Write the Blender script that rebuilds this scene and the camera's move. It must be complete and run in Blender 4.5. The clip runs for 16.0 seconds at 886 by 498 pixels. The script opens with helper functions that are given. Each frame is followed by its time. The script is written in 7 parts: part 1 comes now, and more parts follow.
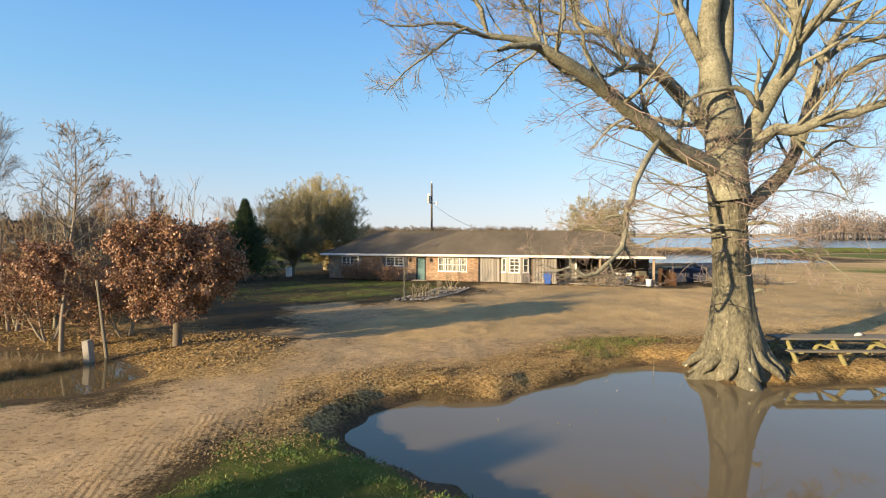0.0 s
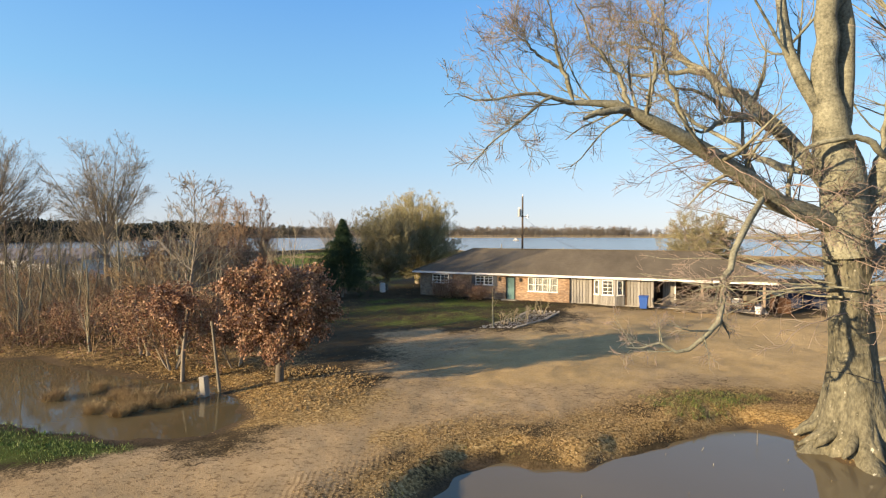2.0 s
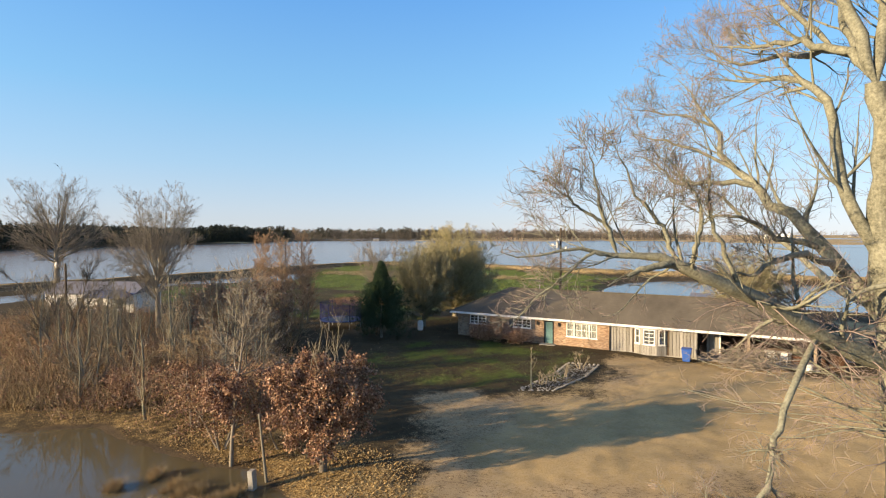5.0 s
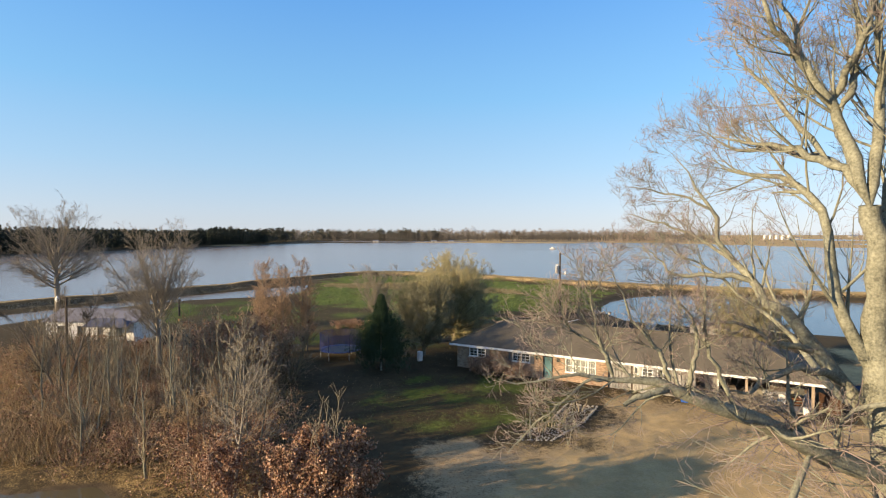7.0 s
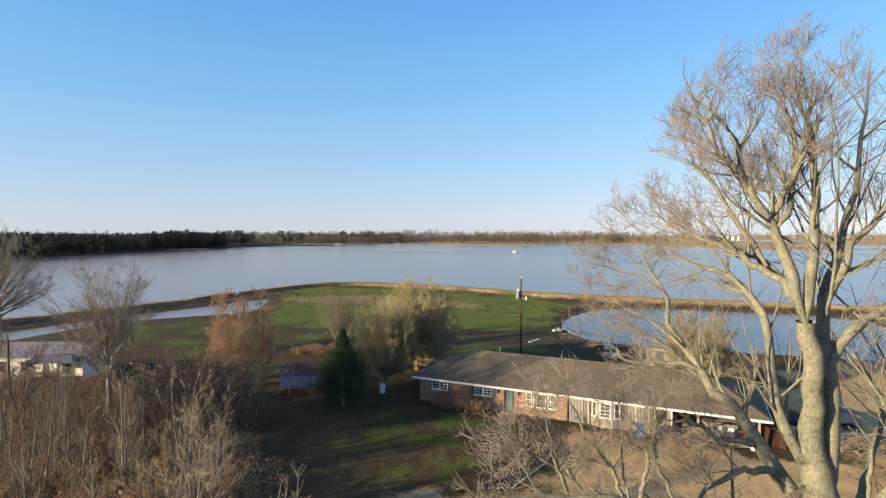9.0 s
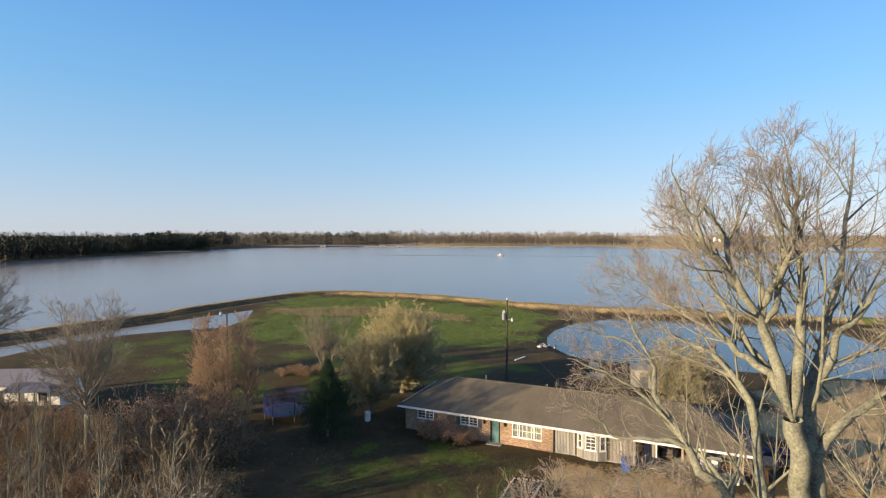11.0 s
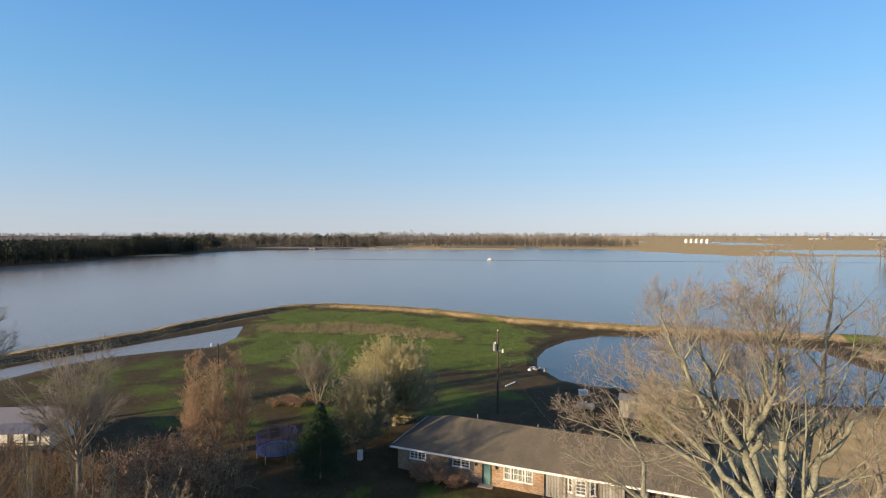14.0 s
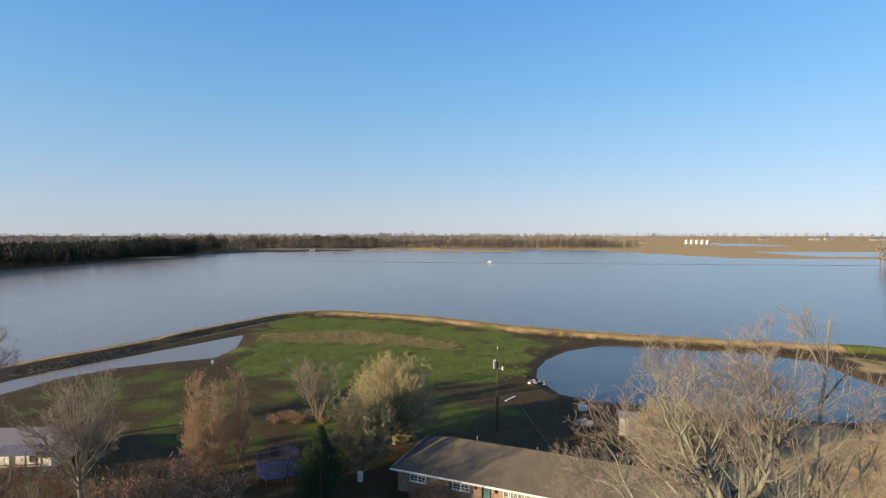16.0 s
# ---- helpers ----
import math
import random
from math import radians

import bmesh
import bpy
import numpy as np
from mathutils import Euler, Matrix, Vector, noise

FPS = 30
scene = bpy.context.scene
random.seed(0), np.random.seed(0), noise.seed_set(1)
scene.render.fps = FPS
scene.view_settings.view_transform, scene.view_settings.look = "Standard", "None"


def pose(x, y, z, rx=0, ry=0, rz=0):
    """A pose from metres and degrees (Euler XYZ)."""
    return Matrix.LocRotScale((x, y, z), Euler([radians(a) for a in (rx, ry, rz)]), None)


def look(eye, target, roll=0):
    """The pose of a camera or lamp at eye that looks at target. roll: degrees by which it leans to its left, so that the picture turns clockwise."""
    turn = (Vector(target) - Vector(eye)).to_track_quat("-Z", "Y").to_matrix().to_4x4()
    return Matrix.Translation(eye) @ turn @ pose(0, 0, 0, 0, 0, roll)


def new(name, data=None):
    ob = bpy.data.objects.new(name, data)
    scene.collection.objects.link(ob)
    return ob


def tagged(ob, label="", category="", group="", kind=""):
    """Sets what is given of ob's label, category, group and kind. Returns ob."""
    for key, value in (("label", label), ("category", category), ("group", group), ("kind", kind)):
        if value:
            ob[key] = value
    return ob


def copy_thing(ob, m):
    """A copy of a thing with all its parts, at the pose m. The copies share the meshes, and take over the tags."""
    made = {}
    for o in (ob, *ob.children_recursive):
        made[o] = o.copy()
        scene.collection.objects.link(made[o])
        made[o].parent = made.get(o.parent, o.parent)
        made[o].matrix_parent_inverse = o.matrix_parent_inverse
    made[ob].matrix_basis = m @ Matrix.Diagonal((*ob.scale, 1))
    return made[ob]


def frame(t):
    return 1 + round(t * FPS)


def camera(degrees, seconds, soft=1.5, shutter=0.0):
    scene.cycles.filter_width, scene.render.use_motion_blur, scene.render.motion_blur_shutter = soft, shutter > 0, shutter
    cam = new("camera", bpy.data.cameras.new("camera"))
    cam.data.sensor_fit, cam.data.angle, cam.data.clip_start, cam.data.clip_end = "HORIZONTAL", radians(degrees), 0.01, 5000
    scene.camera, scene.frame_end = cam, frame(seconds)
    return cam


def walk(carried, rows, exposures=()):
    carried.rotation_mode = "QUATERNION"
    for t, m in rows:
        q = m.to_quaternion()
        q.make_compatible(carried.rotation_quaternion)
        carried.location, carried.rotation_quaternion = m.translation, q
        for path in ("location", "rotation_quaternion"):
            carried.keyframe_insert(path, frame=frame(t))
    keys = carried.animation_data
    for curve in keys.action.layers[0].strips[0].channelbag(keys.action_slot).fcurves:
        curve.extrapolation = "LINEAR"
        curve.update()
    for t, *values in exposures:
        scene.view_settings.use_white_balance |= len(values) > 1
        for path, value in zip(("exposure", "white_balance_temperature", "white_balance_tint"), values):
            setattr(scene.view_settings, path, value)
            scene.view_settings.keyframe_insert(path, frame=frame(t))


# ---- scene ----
cam = camera(79.3, 16.0, 1.2)
PATH = [
    (0, (0.217, 0.234, 4.735), (0.201, 2.233, 4.678), 0.0),
    (0.5, (0.279, 0.191, 5.17), (0.18, 2.188, 5.112), 0.0),
    (1, (0.386, 0.18, 5.618), (0.202, 2.171, 5.56), 0.0),
    (1.5, (0.456, 0.193, 6.088), (0.194, 2.175, 6.03), 0.0),
    (2, (0.46, 0.138, 6.56), (0.102, 2.105, 6.501), -0.0),
    (2.5, (0.427, 0.06, 7.02), (0.015, 2.016, 6.961), -0.0),
    (3, (0.375, -0.014, 7.539), (-0.07, 1.935, 7.48), -0.0),
    (3.5, (0.314, -0.005, 8.207), (-0.151, 1.94, 8.149), -0.0),
    (4, (0.26, -0.052, 8.936), (-0.214, 1.89, 8.879), 0.0),
    (6.5, (0.413, 0.067, 12.989), (-0.089, 2.002, 12.932), -0.0),
    (7, (0.351, -0.079, 13.795), (-0.137, 1.86, 13.737), -0.0),
    (7.5, (0.36, -0.163, 14.615), (-0.083, 1.787, 14.557), -0.0),
    (8, (0.545, 0.01, 15.45), (0.144, 1.969, 15.391), 0.0),
    (8.5, (0.483, -0.109, 16.29), (0.102, 1.853, 16.232), -0.0),
    (9, (0.49, -0.065, 17.075), (0.136, 1.903, 17.018), -0.1),
    (11.5, (0.317, 0.323, 20.593), (0.032, 2.301, 20.535), -0.0),
    (12, (0.144, 0.164, 21.351), (-0.126, 2.145, 21.293), -0.0),
    (12.5, (0.198, 0.227, 22.025), (-0.072, 2.208, 21.967), -0.0),
    (13, (0.257, 0.065, 22.784), (-0.011, 2.046, 22.727), 0.0),
    (13.5, (0.228, -0.11, 23.471), (-0.036, 1.872, 23.413), 0.0),
    (14, (0.209, -0.118, 24.071), (-0.053, 1.863, 24.012), 0.0),
    (14.5, (0.271, -0.27, 24.719), (0.008, 1.711, 24.661), 0.0),
    (15, (0.254, -0.236, 25.33), (-0.008, 1.746, 25.272), -0.0),
    (15.5, (0.254, -0.213, 25.925), (-0.009, 1.769, 25.867), 0.0),
    (16, (0.268, -0.256, 26.417), (0.005, 1.726, 26.358), 0.0),
]
EXPOSURES = [(0.0, 1.20, 7700, 16), (4.0, 1.17, 7500, 16), (7.0, 1.12, 7300, 16), (9.0, 1.07, 7200, 16), (12.5, 0.93, 7120, 16), (16.0, 0.86, 7120, 16)]
walk(cam, [(t, look(eye, target, roll)) for t, eye, target, roll in PATH], EXPOSURES)

# ---- sky, sun and exposure ----
SUN_FROM = Vector((-0.81, -0.585, 0.225)).normalized()
world = bpy.data.worlds.new("sky")
scene.world = world
world.use_nodes = True
wn = world.node_tree.nodes
sky = wn.new("ShaderNodeTexSky")
sky.sky_type = "NISHITA"
sky.sun_disc = False
sky.sun_elevation = math.asin(SUN_FROM.z)
sky.sun_rotation = math.atan2(SUN_FROM.x, SUN_FROM.y)
sky.air_density, sky.dust_density, sky.ozone_density = 0.9, 0.3, 2.2
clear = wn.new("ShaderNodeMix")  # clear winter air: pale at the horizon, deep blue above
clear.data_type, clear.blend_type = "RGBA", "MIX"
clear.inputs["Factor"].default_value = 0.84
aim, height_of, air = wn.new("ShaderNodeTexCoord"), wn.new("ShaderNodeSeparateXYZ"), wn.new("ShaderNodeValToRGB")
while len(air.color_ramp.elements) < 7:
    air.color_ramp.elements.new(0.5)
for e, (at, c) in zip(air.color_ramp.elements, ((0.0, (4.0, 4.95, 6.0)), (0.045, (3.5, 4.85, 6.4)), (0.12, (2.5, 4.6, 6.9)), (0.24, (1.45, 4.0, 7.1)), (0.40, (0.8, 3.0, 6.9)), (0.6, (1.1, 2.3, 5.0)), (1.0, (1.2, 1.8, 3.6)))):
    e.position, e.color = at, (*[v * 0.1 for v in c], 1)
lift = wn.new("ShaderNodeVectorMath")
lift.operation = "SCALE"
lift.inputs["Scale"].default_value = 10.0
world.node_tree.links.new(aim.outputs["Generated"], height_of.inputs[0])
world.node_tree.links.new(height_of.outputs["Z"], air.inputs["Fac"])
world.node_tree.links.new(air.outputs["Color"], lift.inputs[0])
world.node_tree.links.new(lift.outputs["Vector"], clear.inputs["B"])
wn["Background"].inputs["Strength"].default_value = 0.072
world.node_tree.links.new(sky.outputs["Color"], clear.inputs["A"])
toward, squared, phase, scattered = (wn.new(kind) for kind in ("ShaderNodeVectorMath", "ShaderNodeMath", "ShaderNodeMath", "ShaderNodeVectorMath"))
toward.operation, squared.operation, phase.operation, scattered.operation = "DOT_PRODUCT", "MULTIPLY", "MULTIPLY_ADD", "SCALE"
toward.inputs[1].default_value = SUN_FROM
phase.inputs[1].default_value, phase.inputs[2].default_value = 0.30, 0.95
world.node_tree.links.new(aim.outputs["Generated"], toward.inputs[0])
for socket in squared.inputs[:2]:
    world.node_tree.links.new(toward.outputs["Value"], socket)
world.node_tree.links.new(squared.outputs[0], phase.inputs[0])
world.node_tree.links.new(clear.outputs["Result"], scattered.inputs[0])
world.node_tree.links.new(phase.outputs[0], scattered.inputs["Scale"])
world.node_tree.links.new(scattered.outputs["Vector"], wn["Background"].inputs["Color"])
sun = new("sun", bpy.data.lights.new("sun", "SUN"))
sun.data.energy, sun.data.angle, sun.data.color = 5.0, radians(0.6), (1.0, 0.85, 0.58)
sun.matrix_world = look((0, 0, 60), Vector((0, 0, 60)) - SUN_FROM)


# ---- materials ----
def material(name, rough=0.8, metal=0.0):
    m = bpy.data.materials.new(name)
    m.use_nodes = True
    b = m.node_tree.nodes["Principled BSDF"]
    b.inputs["Roughness"].default_value, b.inputs["Metallic"].default_value = rough, metal
    b.inputs["Specular IOR Level"].default_value = 0.3
    return m, m.node_tree.nodes, m.node_tree.links, b


def ramp(nodes, links, source, stops):
    r = nodes.new("ShaderNodeValToRGB")
    while len(r.color_ramp.elements) < len(stops):
        r.color_ramp.elements.new(0.5)
    for e, (at, c) in zip(r.color_ramp.elements, stops):
        e.position, e.color = at, (*c, 1)
    links.new(source, r.inputs["Fac"])
    return r.outputs["Color"]


def noise_of(nodes, links, scale, detail=4.0, stretch=None, coords="Object", rough=0.6):
    tc = nodes.new("ShaderNodeTexCoord")
    n = nodes.new("ShaderNodeTexNoise")
    n.inputs["Scale"].default_value, n.inputs["Detail"].default_value, n.inputs["Roughness"].default_value = scale, detail, rough
    src = tc.outputs[coords]
    if stretch:
        mp = nodes.new("ShaderNodeMapping")
        mp.inputs["Scale"].default_value = stretch
        links.new(src, mp.inputs["Vector"])
        src = mp.outputs["Vector"]
    links.new(src, n.inputs["Vector"])
    return n.outputs["Fac"]


def mix(nodes, links, fac, a, b, mode="MIX"):
    m = nodes.new("ShaderNodeMix")
    m.data_type, m.blend_type = "RGBA", mode
    for sock, val in ((m.inputs["Factor"], fac), (m.inputs["A"], a), (m.inputs["B"], b)):
        if isinstance(val, (int, float)):
            sock.default_value = val
        elif isinstance(val, tuple):
            sock.default_value = (*val, 1)
        else:
            links.new(val, sock)
    return m.outputs["Result"]


def bump(nodes, links, b, height, strength, distance):
    bp = nodes.new("ShaderNodeBump")
    bp.inputs["Strength"].default_value, bp.inputs["Distance"].default_value = strength, distance
    links.new(height, bp.inputs["Height"])
    links.new(bp.outputs["Normal"], b.inputs["Normal"])


def mottled(name, dark, light, scale=3.0, rough=0.8, metal=0.0, fine=40.0, stretch=None, relief=0.3, depth=0.01, island=0.0):
    """A surface in two tones, varied at a coarse and a fine scale, with a fine relief."""
    m, n, l, b = material(name, rough, metal)
    coarse = noise_of(n, l, scale, 4, stretch)
    small = noise_of(n, l, fine, 3, stretch)
    c = ramp(n, l, coarse, ((0.3, dark), (0.7, light)))
    c = mix(n, l, 0.55, c, ramp(n, l, small, ((0.25, tuple(v * 0.55 for v in dark)), (0.75, tuple(min(1, v * 1.25) for v in light)))))
    if island:
        g = n.new("ShaderNodeNewGeometry")
        c = mix(n, l, island, c, ramp(n, l, g.outputs["Random Per Island"], ((0.0, tuple(v * 0.5 for v in dark)), (1.0, tuple(min(1, v * 1.4) for v in light)))))
    l.new(c, b.inputs["Base Color"])
    bump(n, l, b, small, relief, depth)
    return m


def plain(name, colour, rough=0.5, metal=0.0):
    return mottled(name, tuple(v * 0.85 for v in colour), colour, 1.5, rough, metal, 25.0, None, 0.08, 0.003)


def leafy(name, stops, rough=0.6):
    m, n, l, b = material(name, rough)
    g = n.new("ShaderNodeNewGeometry")
    l.new(ramp(n, l, g.outputs["Random Per Island"], stops), b.inputs["Base Color"])
    return m


def ground_material():
    """Dirt, grass, fallen leaves and mud, laid out by the sheet's own zones."""
    m, n, l, b = material("ground_earth", 0.95)
    b.inputs["Specular IOR Level"].default_value = 0.12
    za, zb = n.new("ShaderNodeVertexColor"), n.new("ShaderNodeVertexColor")
    za.layer_name, zb.layer_name = "zone_near", "zone_far"
    sa, sb = n.new("ShaderNodeSeparateColor"), n.new("ShaderNodeSeparateColor")
    l.new(za.outputs["Color"], sa.inputs["Color"])
    l.new(zb.outputs["Color"], sb.inputs["Color"])
    n0, n1, n2, n3, n4 = noise_of(n, l, 0.09, 6, None, "Object", 0.65), noise_of(n, l, 0.5, 5), noise_of(n, l, 2.2, 5), noise_of(n, l, 14.0, 4), noise_of(n, l, 55.0, 2)

    def tone(stops, small):
        c = ramp(n, l, n2, stops)
        return mix(n, l, 0.5, c, ramp(n, l, small, ((0.3, tuple(v * 0.55 for v in stops[0][1])), (0.72, tuple(v * 1.3 for v in stops[-1][1])))))

    def edged(weight):
        mul = n.new("ShaderNodeMath")
        mul.operation = "MULTIPLY_ADD"
        l.new(n3, mul.inputs[0])
        mul.inputs[1].default_value = 0.9
        l.new(weight, mul.inputs[2])
        mul2 = n.new("ShaderNodeMath")
        mul2.operation = "MULTIPLY_ADD"
        l.new(n2, mul2.inputs[0])
        mul2.inputs[1].default_value = 0.7
        l.new(mul.outputs[0], mul2.inputs[2])
        mr = n.new("ShaderNodeMapRange")
        mr.interpolation_type = "SMOOTHSTEP"
        mr.inputs["From Min"].default_value, mr.inputs["From Max"].default_value = 1.12, 1.5
        l.new(mul2.outputs[0], mr.inputs["Value"])
        return mr.outputs["Result"]

    base = tone(((0.3, (0.042, 0.029, 0.017)), (0.5, (0.08, 0.054, 0.031)), (0.72, (0.072, 0.06, 0.028))), n3)
    dirt = tone(((0.3, (0.35, 0.24, 0.125)), (0.7, (0.49, 0.352, 0.195))), n4)
    dirt = mix(n, l, n1, dirt, mix(n, l, 0.6, dirt, (0.39, 0.305, 0.20)))
    fleck = noise_of(n, l, 4.2, 6, (1, 1.6, 1), "Object", 0.75)
    dirt = mix(n, l, ramp(n, l, fleck, ((0.535, (0, 0, 0)), (0.60, (0.75, 0.75, 0.75)))), dirt, (0.17, 0.108, 0.054))
    clod = noise_of(n, l, 9.0, 5, (1, 1.3, 1), "Object", 0.7)
    dirt = mix(n, l, ramp(n, l, clod, ((0.585, (0, 0, 0)), (0.64, (0.8, 0.8, 0.8)))), dirt, (0.155, 0.10, 0.052))
    grass = tone(((0.3, (0.05, 0.07, 0.016)), (0.7, (0.105, 0.132, 0.028))), n4)
    litter = tone(((0.3, (0.24, 0.15, 0.062)), (0.7, (0.44, 0.30, 0.135))), n4)
    vo, vt = n.new("ShaderNodeTexVoronoi"), n.new("ShaderNodeTexCoord")
    vo.inputs["Scale"].default_value = 16.0
    l.new(vt.outputs["Object"], vo.inputs["Vector"])
    vs = n.new("ShaderNodeSeparateColor")
    l.new(vo.outputs["Color"], vs.inputs["Color"])
    leaf = ramp(n, l, vs.outputs["Red"], ((0.1, (0.08, 0.05, 0.02)), (0.4, (0.27, 0.172, 0.07)), (0.75, (0.46, 0.32, 0.14)), (1.0, (0.57, 0.43, 0.23))))
    litter = mix(n, l, 0.7, litter, leaf)
    litter = mix(n, l, ramp(n, l, n1, ((0.55, (0, 0, 0)), (0.68, (0.6, 0.6, 0.6)))), litter, (0.069, 0.045, 0.022))
    mud = tone(((0.3, (0.055, 0.04, 0.026)), (0.7, (0.11, 0.08, 0.05))), n3)
    field = tone(((0.3, (0.07, 0.102, 0.02)), (0.7, (0.14, 0.172, 0.038))), n3)
    tan = tone(((0.3, (0.385, 0.265, 0.125)), (0.7, (0.545, 0.395, 0.20))), n3)
    c = mix(n, l, edged(sb.outputs["Green"]), base, tan)
    c = mix(n, l, edged(sb.outputs["Red"]), c, field)
    c = mix(n, l, edged(sa.outputs["Green"]), c, grass)
    c = mix(n, l, edged(sa.outputs["Red"]), c, dirt)
    c = mix(n, l, edged(sa.outputs["Blue"]), c, litter)
    c = mix(n, l, edged(sb.outputs["Blue"]), c, mud)
    c = mix(n, l, 1.0, c, ramp(n, l, n0, ((0.35, (0.85, 0.85, 0.84)), (0.65, (1.13, 1.11, 1.08)))), "MULTIPLY")
    c = mix(n, l, 1.0, c, ramp(n, l, n1, ((0.35, (0.82, 0.81, 0.78)), (0.65, (1.12, 1.10, 1.06)))), "MULTIPLY")
    # tread marks on the drive: their ridges' shade put in as dark stripes
    tc, mp, wv = n.new("ShaderNodeTexCoord"), n.new("ShaderNodeMapping"), n.new("ShaderNodeTexWave")
    mp.inputs["Rotation"].default_value = (0, 0, radians(-14))
    l.new(tc.outputs["Object"], mp.inputs["Vector"])
    l.new(mp.outputs["Vector"], wv.inputs["Vector"])
    wv.inputs["Scale"].default_value, wv.inputs["Distortion"].default_value, wv.inputs["Detail"].default_value = 2.0, 3.0, 2.0
    wv.inputs["Detail Scale"].default_value = 0.8
    tread_mask = n.new("ShaderNodeMath")
    tread_mask.operation = "MULTIPLY"
    l.new(za.outputs["Alpha"], tread_mask.inputs[0])
    l.new(n2, tread_mask.inputs[1])
    tread = mix(n, l, tread_mask.outputs[0], (1.0, 1.0, 1.0), ramp(n, l, wv.outputs["Fac"], ((0.25, (0.34, 0.30, 0.27)), (0.6, (1.10, 1.09, 1.07)))))
    c = mix(n, l, 1.0, c, tread, "MULTIPLY")
    l.new(c, b.inputs["Base Color"])
    rough_h = mix(n, l, 0.5, n3, n4)
    bump(n, l, b, mix(n, l, 0.45, rough_h, clod), 0.8, 0.06)
    return m


def water_material(name, silt, clear, rough, ripple, scale, stretch=(1, 1, 1)):
    """Opaque, muddy flood water: a silty body under a glossy, faintly rippled skin."""
    m, n, l, b = material(name, rough)
    b.inputs["IOR"].default_value = 1.33
    b.inputs["Specular IOR Level"].default_value = 0.5
    l.new(ramp(n, l, noise_of(n, l, 0.05, 4), ((0.35, silt), (0.7, clear))), b.inputs["Base Color"])
    bump(n, l, b, noise_of(n, l, scale, 3, stretch), ripple, 0.02)
    return m


def brick_material():
    m, n, l, b = material("red_brick", 0.85)
    tc, mp, br = n.new("ShaderNodeTexCoord"), n.new("ShaderNodeMapping"), n.new("ShaderNodeTexBrick")
    mp.inputs["Rotation"].default_value = (radians(90), 0, 0)
    l.new(tc.outputs["Object"], mp.inputs["Vector"])
    l.new(mp.outputs["Vector"], br.inputs["Vector"])
    br.inputs["Scale"].default_value = 1.0
    br.inputs["Brick Width"].default_value, br.inputs["Row Height"].default_value = 0.21, 0.075
    br.inputs["Mortar Size"].default_value = 0.007
    br.inputs["Color1"].default_value = (0.13, 0.066, 0.04, 1)
    br.inputs["Color2"].default_value = (0.44, 0.30, 0.19, 1)
    br.inputs["Mortar"].default_value = (0.263, 0.226, 0.182, 1)
    blot = noise_of(n, l, 1.1, 6, None, "Object", 0.75)
    c = mix(n, l, ramp(n, l, blot, ((0.35, (0, 0, 0)), (0.65, (1, 1, 1)))), mix(n, l, 0.25, br.outputs["Color"], (0.34, 0.25, 0.175)), mix(n, l, 0.45, br.outputs["Color"], (0.25, 0.125, 0.06)))
    l.new(c, b.inputs["Base Color"])
    bump(n, l, b, br.outputs["Fac"], -0.5, 0.008)
    return m


def shingle_material():
    m, n, l, b = material("asphalt_shingle", 0.92)
    tc, br = n.new("ShaderNodeTexCoord"), n.new("ShaderNodeTexBrick")
    l.new(tc.outputs["Object"], br.inputs["Vector"])
    br.inputs["Scale"].default_value = 1.0
    br.inputs["Brick Width"].default_value, br.inputs["Row Height"].default_value = 0.33, 0.14
    br.inputs["Mortar Size"].default_value = 0.006
    br.inputs["Color1"].default_value = (0.08, 0.066, 0.048, 1)
    br.inputs["Color2"].default_value = (0.106, 0.087, 0.064, 1)
    br.inputs["Mortar"].default_value = (0.06, 0.05, 0.04, 1)
    streak = ramp(n, l, noise_of(n, l, 0.5, 4, (1, 0.25, 1)), ((0.3, (0.08, 0.067, 0.048)), (0.7, (0.185, 0.155, 0.112))))
    l.new(mix(n, l, 0.5, br.outputs["Color"], streak), b.inputs["Base Color"])
    bump(n, l, b, noise_of(n, l, 60, 2), 0.4, 0.01)
    return m


def glass_material():
    m, n, l, b = material("window_glass", 0.03)
    b.inputs["Transmission Weight"].default_value = 0.85
    b.inputs["Base Color"].default_value = (0.45, 0.48, 0.48, 1)
    b.inputs["IOR"].default_value = 1.45
    return m


EARTH = ground_material()
POND = water_material("pond_water", (0.135, 0.106, 0.06), (0.172, 0.135, 0.082), 0.03, 0.05, 3.0)
def lake_material():
    """Flood water, browner near the western bank and greyer to the east."""
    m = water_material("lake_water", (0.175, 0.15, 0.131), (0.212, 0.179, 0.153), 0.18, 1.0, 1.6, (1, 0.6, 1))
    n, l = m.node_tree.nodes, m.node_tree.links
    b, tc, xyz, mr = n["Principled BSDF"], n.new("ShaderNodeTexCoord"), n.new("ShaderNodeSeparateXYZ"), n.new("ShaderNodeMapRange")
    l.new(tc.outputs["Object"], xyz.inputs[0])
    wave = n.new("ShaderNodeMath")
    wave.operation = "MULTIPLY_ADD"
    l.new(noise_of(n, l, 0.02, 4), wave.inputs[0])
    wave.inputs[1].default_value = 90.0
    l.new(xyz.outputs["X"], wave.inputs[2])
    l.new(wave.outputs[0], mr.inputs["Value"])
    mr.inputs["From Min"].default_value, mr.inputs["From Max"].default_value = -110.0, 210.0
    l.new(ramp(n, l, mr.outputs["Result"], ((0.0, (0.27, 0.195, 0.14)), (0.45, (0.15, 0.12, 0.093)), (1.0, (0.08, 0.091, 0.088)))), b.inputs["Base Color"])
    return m


